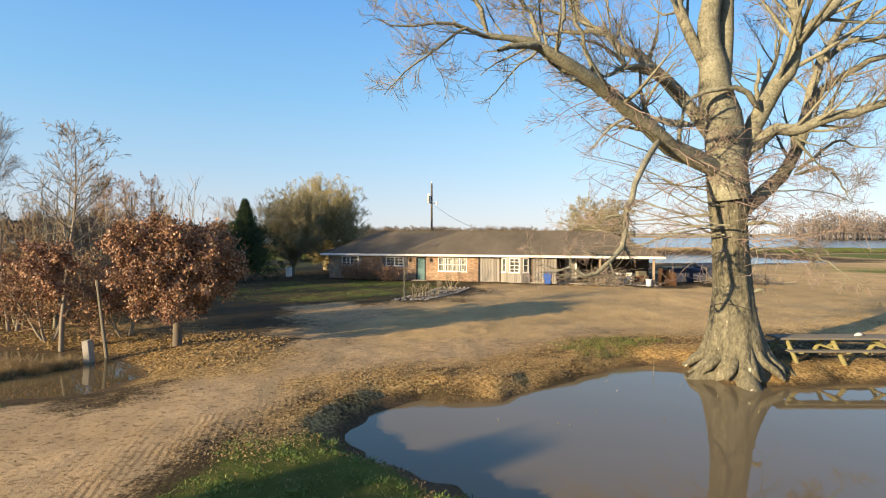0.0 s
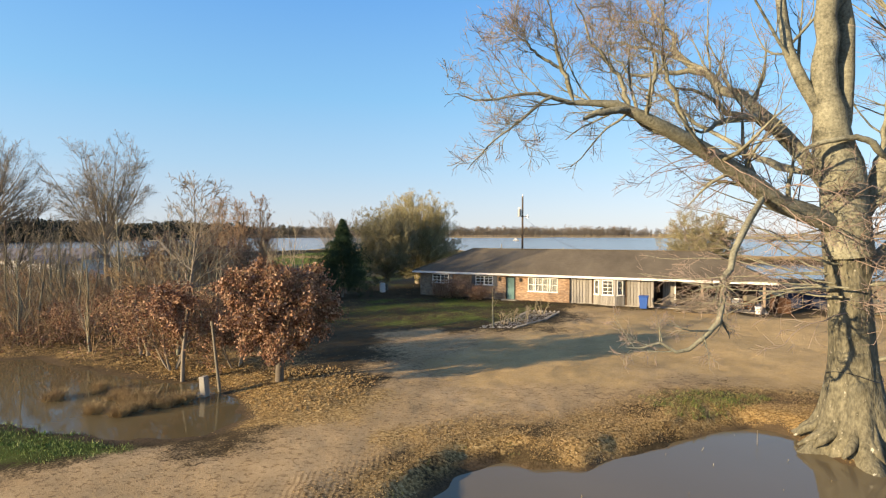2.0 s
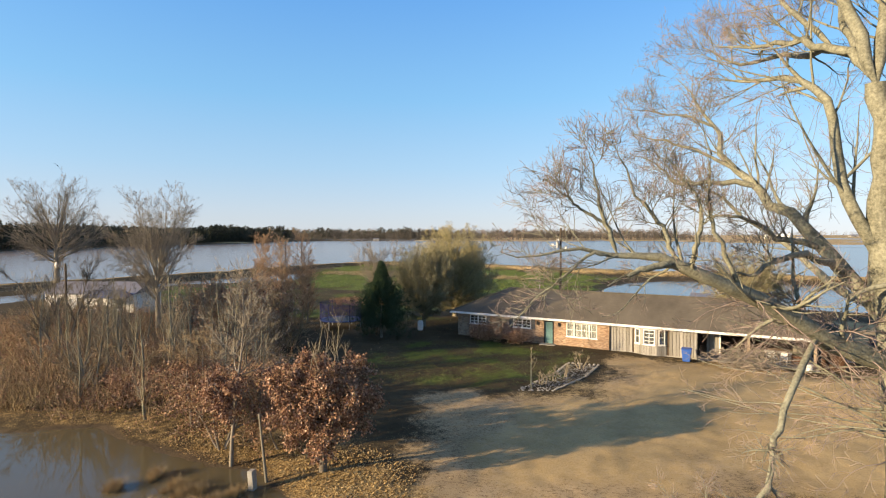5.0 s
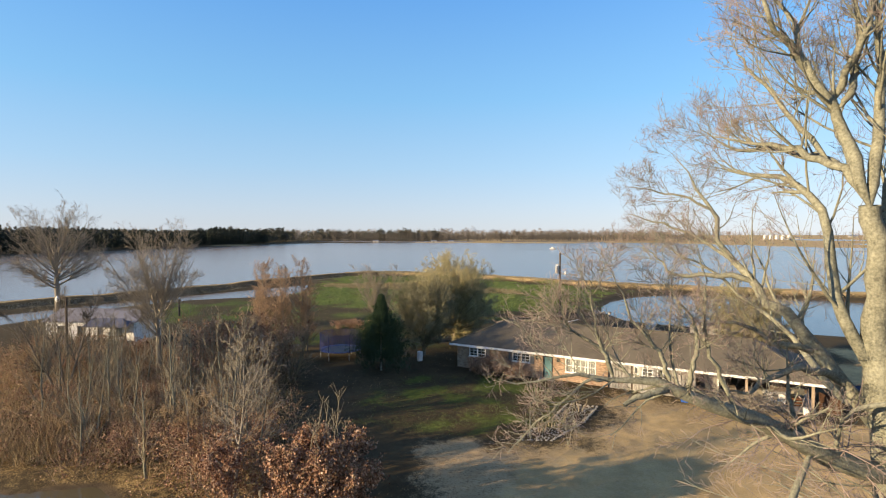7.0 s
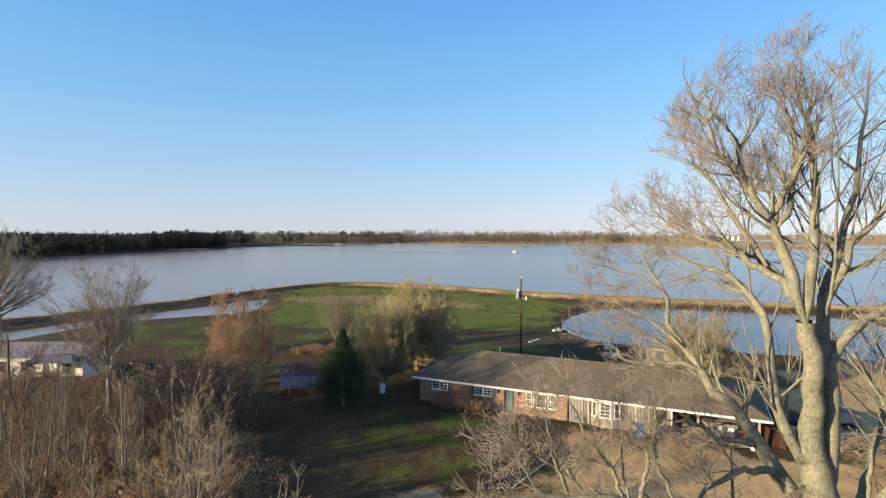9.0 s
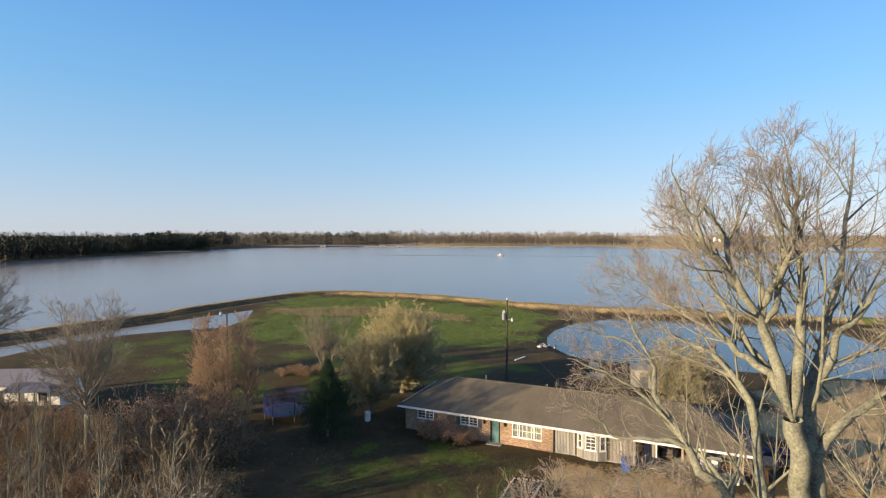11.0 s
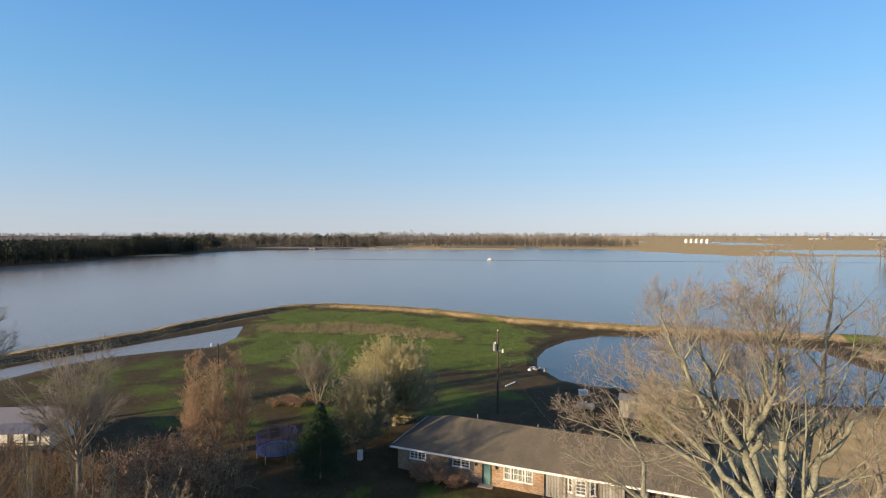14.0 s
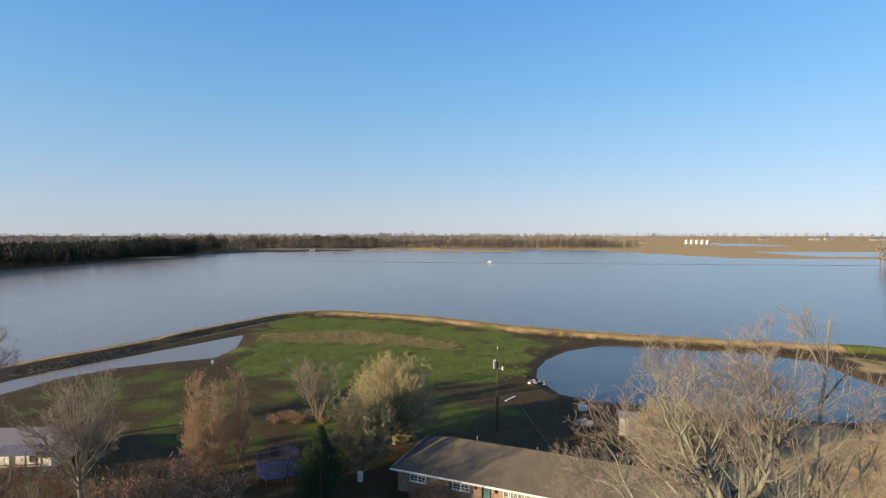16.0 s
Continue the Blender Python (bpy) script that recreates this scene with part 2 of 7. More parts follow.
LAKE = lake_material()
PUDDLE = water_material("puddle_water", (0.085, 0.068, 0.035), (0.12, 0.096, 0.053), 0.03, 0.05, 3.0)
CLEARER = water_material("clear_pond_water", (0.045, 0.055, 0.06), (0.10, 0.092, 0.08), 0.14, 0.9, 2.0)
BRICK, SHINGLE, GLASS = brick_material(), shingle_material(), glass_material()
def siding_material():
    m = mottled("weathered_board", (0.165, 0.155, 0.138), (0.38, 0.365, 0.335), 2.0, 0.85, 0, 30, (6, 6, 0.6), 0.4, 0.01)
    n, l = m.node_tree.nodes, m.node_tree.links
    b = n["Principled BSDF"]
    was = b.inputs["Base Color"].links[0].from_socket
    info = n.new("ShaderNodeObjectInfo")
    l.new(mix(n, l, 1.0, was, ramp(n, l, info.outputs["Random"], ((0.0, (0.62, 0.60, 0.56)), (1.0, (1.12, 1.1, 1.08)))), "MULTIPLY"), b.inputs["Base Color"])
    return m


SIDING = siding_material()
WHITE = mottled("white_paint", (0.60, 0.57, 0.52), (0.80, 0.78, 0.74), 2, 0.55, 0, 40, None, 0.1, 0.003)
TEAL = plain("teal_paint", (0.124, 0.241, 0.226), 0.45)
GREY_PAINT = plain("grey_paint", (0.117, 0.117, 0.124), 0.6)
BLACK = plain("black_metal", (0.02, 0.02, 0.02), 0.4)
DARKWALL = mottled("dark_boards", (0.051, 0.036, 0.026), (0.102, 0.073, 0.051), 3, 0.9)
CURTAIN = mottled("beige_curtain", (0.219, 0.204, 0.172), (0.336, 0.314, 0.27), 4, 0.9, 0, 30, (8, 8, 0.4))
CONCRETE = mottled("concrete", (0.234, 0.212, 0.182), (0.35, 0.329, 0.292), 3, 0.9)
BLUE = plain("blue_plastic", (0.03, 0.10, 0.36), 0.45)
STEEL = plain("galvanised_steel", (0.329, 0.336, 0.343), 0.45, 0.7)
RUST = mottled("rusty_steel", (0.102, 0.04, 0.018), (0.219, 0.088, 0.036), 5, 0.85)
DARKRUST = mottled("dark_rust", (0.06, 0.03, 0.018), (0.13, 0.065, 0.035), 5, 0.9)
# trampoline blue, with the shade it stands in put into the colour
PADBLUE = plain("shaded_blue_vinyl", (0.02, 0.045, 0.19), 0.5)
POLEWOOD = mottled("pole_wood", (0.051, 0.036, 0.026), (0.102, 0.077, 0.055), 2, 0.9, 0, 25, (5, 5, 0.5))
TANPOST = mottled("tan_post", (0.20, 0.14, 0.095), (0.36, 0.275, 0.20), 4, 0.85)
OLDWOOD = mottled("grey_weathered_wood", (0.102, 0.088, 0.066), (0.219, 0.197, 0.153), 3, 0.9, 0, 30, (0.6, 6, 6), 0.4, 0.01)
MOSSWOOD = mottled("mossy_wood", (0.146, 0.139, 0.051), (0.307, 0.277, 0.131), 5, 0.9, 0, 30)
BARK = mottled("tan_bark", (0.034, 0.031, 0.020), (0.178, 0.165, 0.115), 3.2, 0.9, 0, 13, (1, 1, 0.45), 0.9, 0.05)
def lichened(m):
    n, l = m.node_tree.nodes, m.node_tree.links
    b = n["Principled BSDF"]
    was = b.inputs["Base Color"].links[0].from_socket
    spot = ramp(n, l, noise_of(n, l, 6.5, 3), ((0.66, (0, 0, 0)), (0.71, (0.7, 0.7, 0.7))))
    l.new(mix(n, l, spot, was, (0.438, 0.423, 0.358)), b.inputs["Base Color"])
    return m


BARK = lichened(BARK)
LIMB = mottled("pale_bark", (0.052, 0.05, 0.035), (0.285, 0.278, 0.205), 2.0, 0.9, 0, 14, None, 0.8, 0.03)
TWIG = mottled("twig_bark", (0.125, 0.092, 0.076), (0.285, 0.22, 0.19), 3.0, 0.9, 0, 20, None, 0.2, 0.01, 0.4)
BROWN_TWIG = mottled("brown_twig", (0.13, 0.086, 0.048), (0.31, 0.215, 0.12), 3.0, 0.9, 0, 20, None, 0.2, 0.01, 0.4)
RED_TWIG = mottled("reddish_twig", (0.175, 0.112, 0.07), (0.36, 0.24, 0.15), 3.0, 0.9, 0, 20, None, 0.2, 0.01, 0.4)
OLIVE_TWIG = mottled("olive_twig", (0.13, 0.113, 0.062), (0.31, 0.275, 0.16), 3.0, 0.9, 0, 20, None, 0.2, 0.01, 0.4)
GREY_TWIG = mottled("grey_twig", (0.10, 0.084, 0.065), (0.27, 0.23, 0.18), 3.0, 0.9, 0, 20, None, 0.2, 0.01, 0.4)
RUSSET = leafy("russet_leaf", ((0.0, (0.10, 0.048, 0.028)), (0.4, (0.22, 0.112, 0.066)), (0.75, (0.35, 0.20, 0.125)), (1.0, (0.47, 0.33, 0.23))), 0.9)
FALLEN = leafy("fallen_leaf", ((0.0, (0.17, 0.095, 0.036)), (0.5, (0.36, 0.235, 0.095)), (1.0, (0.53, 0.385, 0.185))), 0.95)
CEDAR = leafy("cedar_green", ((0.0, (0.013, 0.027, 0.013)), (0.6, (0.03, 0.056, 0.026)), (1.0, (0.055, 0.085, 0.036))), 0.95)
GRASS = leafy("grass_blade", ((0.0, (0.045, 0.065, 0.013)), (0.6, (0.085, 0.118, 0.024)), (1.0, (0.16, 0.18, 0.055))))
FIELD_GRASS = leafy("field_grass_blade", ((0.0, (0.04, 0.063, 0.012)), (0.6, (0.085, 0.132, 0.026)), (1.0, (0.165, 0.19, 0.06))))
VERGE_GRASS = leafy("lush_grass_blade", ((0.0, (0.05, 0.085, 0.015)), (0.6, (0.11, 0.19, 0.034)), (1.0, (0.22, 0.26, 0.08))))
PALE_STRAW = leafy("pale_dry_grass", ((0.0, (0.11, 0.08, 0.04)), (0.6, (0.241, 0.19, 0.102)), (1.0, (0.365, 0.307, 0.19))))
STRAW = leafy("dry_grass", ((0.0, (0.15, 0.09, 0.04)), (0.6, (0.28, 0.19, 0.09)), (1.0, (0.42, 0.32, 0.17))))
PINE = leafy("far_pine", ((0.0, (0.006, 0.010, 0.006)), (0.7, (0.013, 0.021, 0.010)), (1.0, (0.026, 0.034, 0.016))))
FARWOOD = leafy("far_bare_wood", ((0.0, (0.05, 0.042, 0.034)), (0.6, (0.09, 0.076, 0.06)), (1.0, (0.135, 0.115, 0.092))))
GOLD_TWIG = mottled("golden_twig", (0.19, 0.16, 0.078), (0.43, 0.37, 0.195), 3.0, 0.9, 0, 20, None, 0.2, 0.01, 0.4)
TAN_TWIG = mottled("tan_twig", (0.13, 0.103, 0.066), (0.31, 0.258, 0.175), 3.0, 0.9, 0, 20, None, 0.2, 0.01, 0.4)
DARK_TWIG = mottled("dark_twig", (0.051, 0.042, 0.033), (0.153, 0.128, 0.099), 3.0, 0.9, 0, 20, None, 0.2, 0.01, 0.4)
RIPRAP = mottled("grey_brown_rock", (0.085, 0.072, 0.048), (0.20, 0.172, 0.118), 2, 0.9, 0, 12, None, 0.4, 0.02, 0.4)
STONE = mottled("pale_stone", (0.146, 0.131, 0.11), (0.292, 0.27, 0.241), 3, 0.9, 0, 20, None, 0.4, 0.02, 0.3)


# ---- building blocks ----
def mesh_of(name, verts, faces, smooth=False):
    """A mesh from arrays of points and of faces with one number of corners."""
    me = bpy.data.meshes.new(name)
    verts, faces = np.asarray(verts, dtype=np.float32), np.asarray(faces, dtype=np.int32)
    k = faces.shape[1]
    me.vertices.add(len(verts))
    me.vertices.foreach_set("co", verts.ravel())
    me.loops.add(faces.size)
    me.loops.foreach_set("vertex_index", faces.ravel())
    me.polygons.add(len(faces))
    me.polygons.foreach_set("loop_start", np.arange(0, faces.size, k, dtype=np.int32))
    me.polygons.foreach_set("use_smooth", np.full(len(faces), smooth))
    me.update(calc_edges=True)
    return me


def put(name, me, mat, parent=None, label=""):
    if not me.materials:
        me.materials.append(mat)
    ob = new(name, me)
    ob.parent = parent
    if label:
        ob["label"] = label
    return ob


def part(name, bm, mat, parent=None, label="", smooth=False, bevel=0.0):
    if bevel:
        bmesh.ops.bevel(bm, geom=bm.edges[:], offset=bevel, segments=1, affect="EDGES")
    bmesh.ops.recalc_face_normals(bm, faces=bm.faces[:])
    me = bpy.data.meshes.new(name)
    bm.to_mesh(me)
    bm.free()
    if smooth:
        me.polygons.foreach_set("use_smooth", np.full(len(me.polygons), True))
    return put(name, me, mat, parent, label)


def thing(name, m, label, category, group="", kind=""):
    ob = new(name)
    ob.matrix_world = m
    ob.empty_display_size = 0.2
    return tagged(ob, label, category, group, kind)


def boxes(*spans):
    """A bmesh of boxes, each given as (x0, x1, y0, y1, z0, z1)."""
    bm = bmesh.new()
    for x0, x1, y0, y1, z0, z1 in spans:
        m = Matrix.LocRotScale(((x0 + x1) / 2, (y0 + y1) / 2, (z0 + z1) / 2), None, (x1 - x0, y1 - y0, z1 - z0))
        bmesh.ops.create_cube(bm, size=1, matrix=m)
    return bm


def beam(bm, a, b, w, h):
    """A squared timber from a to b."""
    a, b = Vector(a), Vector(b)
    m = Matrix.Translation((a + b) / 2) @ (b - a).to_track_quat("Z", "Y").to_matrix().to_4x4() @ Matrix.Diagonal((w, h, (b - a).length, 1))
    bmesh.ops.create_cube(bm, size=1, matrix=m)
    return bm


def rod(bm, a, b, r0, r1=None, sides=8):
    a, b = Vector(a), Vector(b)
    m = Matrix.Translation((a + b) / 2) @ (b - a).to_track_quat("Z", "Y").to_matrix().to_4x4()
    bmesh.ops.create_cone(bm, cap_ends=True, segments=sides, radius1=r0, radius2=r0 if r1 is None else r1, depth=(b - a).length, matrix=m)
    return bm


def lathe(profile, sides=16):
    """A turned body from (radius, height) pairs."""
    bm = bmesh.new()
    rings = [[bm.verts.new((r * math.cos(2 * math.pi * i / sides), r * math.sin(2 * math.pi * i / sides), z)) for i in range(sides)] for r, z in profile]
    for a, b in zip(rings, rings[1:]):
        for i in range(sides):
            bm.faces.new((a[i], a[(i + 1) % sides], b[(i + 1) % sides], b[i]))
    bm.faces.new(rings[0][::-1])
    bm.faces.new(rings[-1])
    return bm


def unit(v):
    return v / np.maximum(np.linalg.norm(v, axis=-1, keepdims=True), 1e-9)


def tubes(P, R, sides):
    """Tapered round branches: P (branches, points, 3), R (branches, points). Returns points and quads."""
    M, K, _ = P.shape
    T = np.gradient(P, axis=1)
    T = unit(T)
    ref = np.where(np.abs(T[:, :1, 2:3]) > 0.9, np.array([[[1.0, 0, 0]]]), np.array([[[0, 0, 1.0]]]))
    A = unit(np.cross(T, ref))
    B = np.cross(T, A)
    ang = np.arange(sides) * 2 * np.pi / sides
    V = P[:, :, None] + R[:, :, None, None] * (A[:, :, None] * np.cos(ang)[:, None] + B[:, :, None] * np.sin(ang)[:, None])
    idx = np.arange(M * K * sides).reshape(M, K, sides)
    nx = np.roll(idx, -1, axis=2)
    F = np.stack([idx[:, :-1], nx[:, :-1], nx[:, 1:], idx[:, 1:]], axis=-1).reshape(-1, 4)
    return V.reshape(-1, 3), F


def gathered(sets):
    V, F, at = [], [], 0
    for v, f in sets:
        V.append(v)
        F.append(f + at)
        at += len(v)
    return np.concatenate(V), np.concatenate(F)


def sprout(rng, P, R, n, angle, ratio, thick, up=0.1, wiggle=0.12, K=4, smin=0.25, smax=1.0, tip=0.3, fall=0.5, shortest=0.0):
    """Side branches: n on each branch of P, R."""
    M, K0, _ = P.shape
    idx = np.repeat(np.arange(M), n)
    N = len(idx)
    s = rng.uniform(smin, smax, N)
    f = s * (K0 - 1)
    i0 = np.minimum(f.astype(int), K0 - 2)
    w = (f - i0)[:, None]
    p = P[idx, i0] * (1 - w) + P[idx, i0 + 1] * w
    d = unit(P[idx, i0 + 1] - P[idx, i0])
    r0 = (R[idx, i0] * (1 - w[:, 0]) + R[idx, i0 + 1] * w[:, 0]) * thick
    span = np.linalg.norm(np.diff(P, axis=1), axis=2).sum(1)[idx]
    side = rng.normal(size=(N, 3))
    side = unit(side - (side * d).sum(1, keepdims=True) * d)
    a = np.radians(angle) * rng.uniform(0.65, 1.3, N)[:, None]
    d = np.cos(a) * d + np.sin(a) * side
    length = np.maximum(span * ratio * rng.uniform(0.6, 1.25, N) * (1 - fall * s), shortest)
    out = np.empty((N, K, 3))
    out[:, 0] = p
    for k in range(1, K):
        d = unit(d + wiggle * rng.normal(size=(N, 3)) + np.array([0, 0, up]))
        p = p + d * (length / (K - 1))[:, None]
        out[:, k] = p
    rad = r0[:, None] * np.linspace(1, tip, K)
    return out, rad


def smooth_path(points, radii, count):
    """A limb through a few points, rounded off."""
    pts, rad = np.array(points, float), np.array(radii, float)
    n = len(pts)
    t = np.linspace(0, n - 1, count)
    i = np.minimum(t.astype(int), n - 2)
    u = (t - i)[:, None]
    ext = np.vstack([2 * pts[0] - pts[1], pts, 2 * pts[-1] - pts[-2]])
    a, b, c, d = ext[i], ext[i + 1], ext[i + 2], ext[i + 3]
    out = 0.5 * (2 * b + (c - a) * u + (2 * a - 5 * b + 4 * c - d) * u ** 2 + (3 * b - a - 3 * c + d) * u ** 3)
    return out, np.interp(t, np.arange(n), rad)


def leaves(rng, P, size, droop=0.0, fold=0.25):
    """One small folded leaf at each point: two triangles meeting in a crease."""
    N = len(P)
    d = rng.normal(size=(N, 3))
    d[:, 2] -= droop
    d = unit(d)
    side = unit(np.cross(d, rng.normal(size=(N, 3))))
    nrm = np.cross(d, side)
    s = size * rng.uniform(0.6, 1.4, (N, 1))
    V = np.stack([P, P + d * s * 0.5 + side * s * 0.32 + nrm * s * fold * 0.5, P + d * s, P + d * s * 0.5 - side * s * 0.32 + nrm * s * fold * 0.5], axis=1)
    return V.reshape(-1, 3), np.arange(4 * N).reshape(N, 4)


def at_base(x, y, z, turn=0.0, size=1.0, tall=None):
    return Matrix.Translation((x, y, z)) @ Matrix.Rotation(radians(turn), 4, "Z") @ Matrix.Diagonal((size, size, tall or size, 1))


# ---- the ground and the water ----
SHORES = {
    "pond": (0.0, 0.5, [(-0.25, 10.4), (-1.33, 11.3), (-2.1, 12.2), (-2.2, 12.9), (-1.85, 13.8), (-1.37, 14.8), (-0.7, 15.25), (0.4, 15.1), (1.8, 15.2), (3.1, 16.4), (5.1, 18), (7.1, 19.5), (8.2, 19.4), (8.6, 18.0), (9.0, 16.9),
                         (11.2, 16.6), (12.5, 17.0), (15, 17.2), (19, 16.5), (24, 13), (24, 6), (15, 3.5), (6, 4), (2.2, 7.6), (0.7, 9.7)]),
    "puddle": (0.25, 0.12, [(-28, 20.9), (-24.6, 22.8), (-21.5, 21.5), (-15.5, 20.1), (-13.5, 20.2), (-12, 19.4), (-10.6, 18.2), (-9.5, 16.7), (-9.8, 15), (-11.9, 14.2),
                            (-15.6, 14.5), (-20.4, 15.4), (-30, 14.5), (-42, 16), (-42, 22)]),
    "ditch": (0.0, 0.12, [(-84, 60), (-83, 76), (-81.7, 85.8), (-77, 94), (-70, 100), (-62.4, 105), (-63, 115), (-69.3, 130), (-77.5, 112), (-87, 91.5), (-93, 70), (-96, 50)]),
    "back_pond": (0.0, 0.2, [(4.8, 104), (4.6, 97), (7.8, 88.6), (12, 85.9), (25, 83), (45, 80), (61, 83), (66, 90), (62, 105), (62, 118), (50, 125), (32, 128), (20.5, 128),
                             (11.9, 121), (7, 112)]),
    "lake": (0.0, 0.1, [(-330, 60), (-358, 332), (-385, 640), (-340, 715), (-250, 740), (0, 790), (99, 867), (231, 598), (373, 593), (330, 480), (262, 398), (330, 385), (620, 395), (900, 395), (900, 112), (300, 106),
                        (140, 120), (90, 127), (51, 131.5), (27, 136), (2, 143), (-26, 158), (-58, 165), (-71, 158), (-78.5, 138), (-87, 106), (-95, 88), (-103, 70), (-112, 40), (-130, -20)]),
}
CREST = SHORES["lake"][2][-16:]


def inside(X, Y, poly):
    """How far a point lies inside a closed outline (outside: minus)."""
    best = np.full(X.shape, 1e9)
    odd = np.zeros(X.shape, bool)
    for (ax, ay), (bx, by) in zip(poly, poly[1:] + poly[:1]):
        ex, ey = bx - ax, by - ay
        t = np.clip(((X - ax) * ex + (Y - ay) * ey) / (ex * ex + ey * ey), 0, 1)
        best = np.minimum(best, np.hypot(X - ax - t * ex, Y - ay - t * ey))
        if ay != by:
            odd ^= ((ay > Y) != (by > Y)) & (X < ex * (Y - ay) / ey + ax)
    return np.where(odd, best, -best)


def off_line(X, Y, line):
    best = np.full(X.shape, 1e9)
    for (ax, ay), (bx, by) in zip(line, line[1:]):
        ex, ey = bx - ax, by - ay
        t = np.clip(((X - ax) * ex + (Y - ay) * ey) / (ex * ex + ey * ey), 0, 1)
        best = np.minimum(best, np.hypot(X - ax - t * ex, Y - ay - t * ey))
    return best


def uneven(X, Y, size, seed):
    """A soft, irregular field between about -1 and 1."""
    r = np.random.default_rng(seed)
    out = np.zeros(X.shape)
    for k in range(7):
        a, f, p = r.uniform(0, 6.28), r.uniform(0.5, 2.2) / size, r.uniform(0, 6.28)
        out += np.sin((X * math.cos(a) + Y * math.sin(a)) * f * 6.28 + p + 1.3 * np.sin((Y * math.cos(a) - X * math.sin(a)) * f * 3.1 + k)) / 3.2
    return out


DRIVE = [(-40, -6), (-24, 4), (-10.2, 12.6), (-7.4, 15.5), (-6.6, 18.5), (-7.2, 26), (-8.5, 33), (-3.2, 33.2), (0.6, 34.5), (2.6, 41), (3.5, 46.3), (20, 42.5), (24, 40), (25, 33), (20, 27.5),
         (13, 24), (9, 22.6), (5.5, 20.9), (1.5, 17.6), (-1.4, 16.6), (-3.2, 14.2), (-4.2, 10.8), (-5.2, 7.5), (-8, 0), (-20, -12)]
LANE = [(-6, 30), (-12, 37), (-17, 45), (-21, 50.5), (-30, 53), (-46, 47)]


def height(X, Y):
    near = np.exp(-((X / 60) ** 2 + ((Y - 25) / 60) ** 2))
    h = 0.45 + near * (0.05 * uneven(X, Y, 9, 3) + 0.025 * uneven(X, Y, 2.1, 4))
    for z, slope, poly in SHORES.values():
        s = inside(X, Y, poly) + 0.14 * uneven(X, Y, 2.5, 9) * (slope > 0.11)
        h = np.minimum(h, np.maximum(z - slope * s, z - 0.9))
    d = np.minimum(off_line(X, Y, CREST), off_line(X, Y, [(-330, 60), (-358, 332), (-385, 640)]) * 0.8)
    return np.maximum(h, 1.35 + 0.12 * uneven(X, Y, 14, 6) - 0.33 * np.maximum(d - 1.3, 0))


def graded(lo, hi, step, *outer):
    """Grid lines: an even middle, then bands of wider steps towards both ends."""
    line = list(np.arange(lo, hi + step / 2, step))
    for until_lo, until_hi, s, grow in outer:
        st = s
        while line[0] > until_lo:
            line.insert(0, line[0] - st)
            st *= grow
        st = s
        while line[-1] < until_hi:
            line.append(line[-1] + st)
            st *= grow
    return np.array(line)


RUTS = [(-6.4, 6.5), (-5.6, 9.5), (-4.7, 11.8), (-3.4, 13.9), (-1.6, 16.0)]


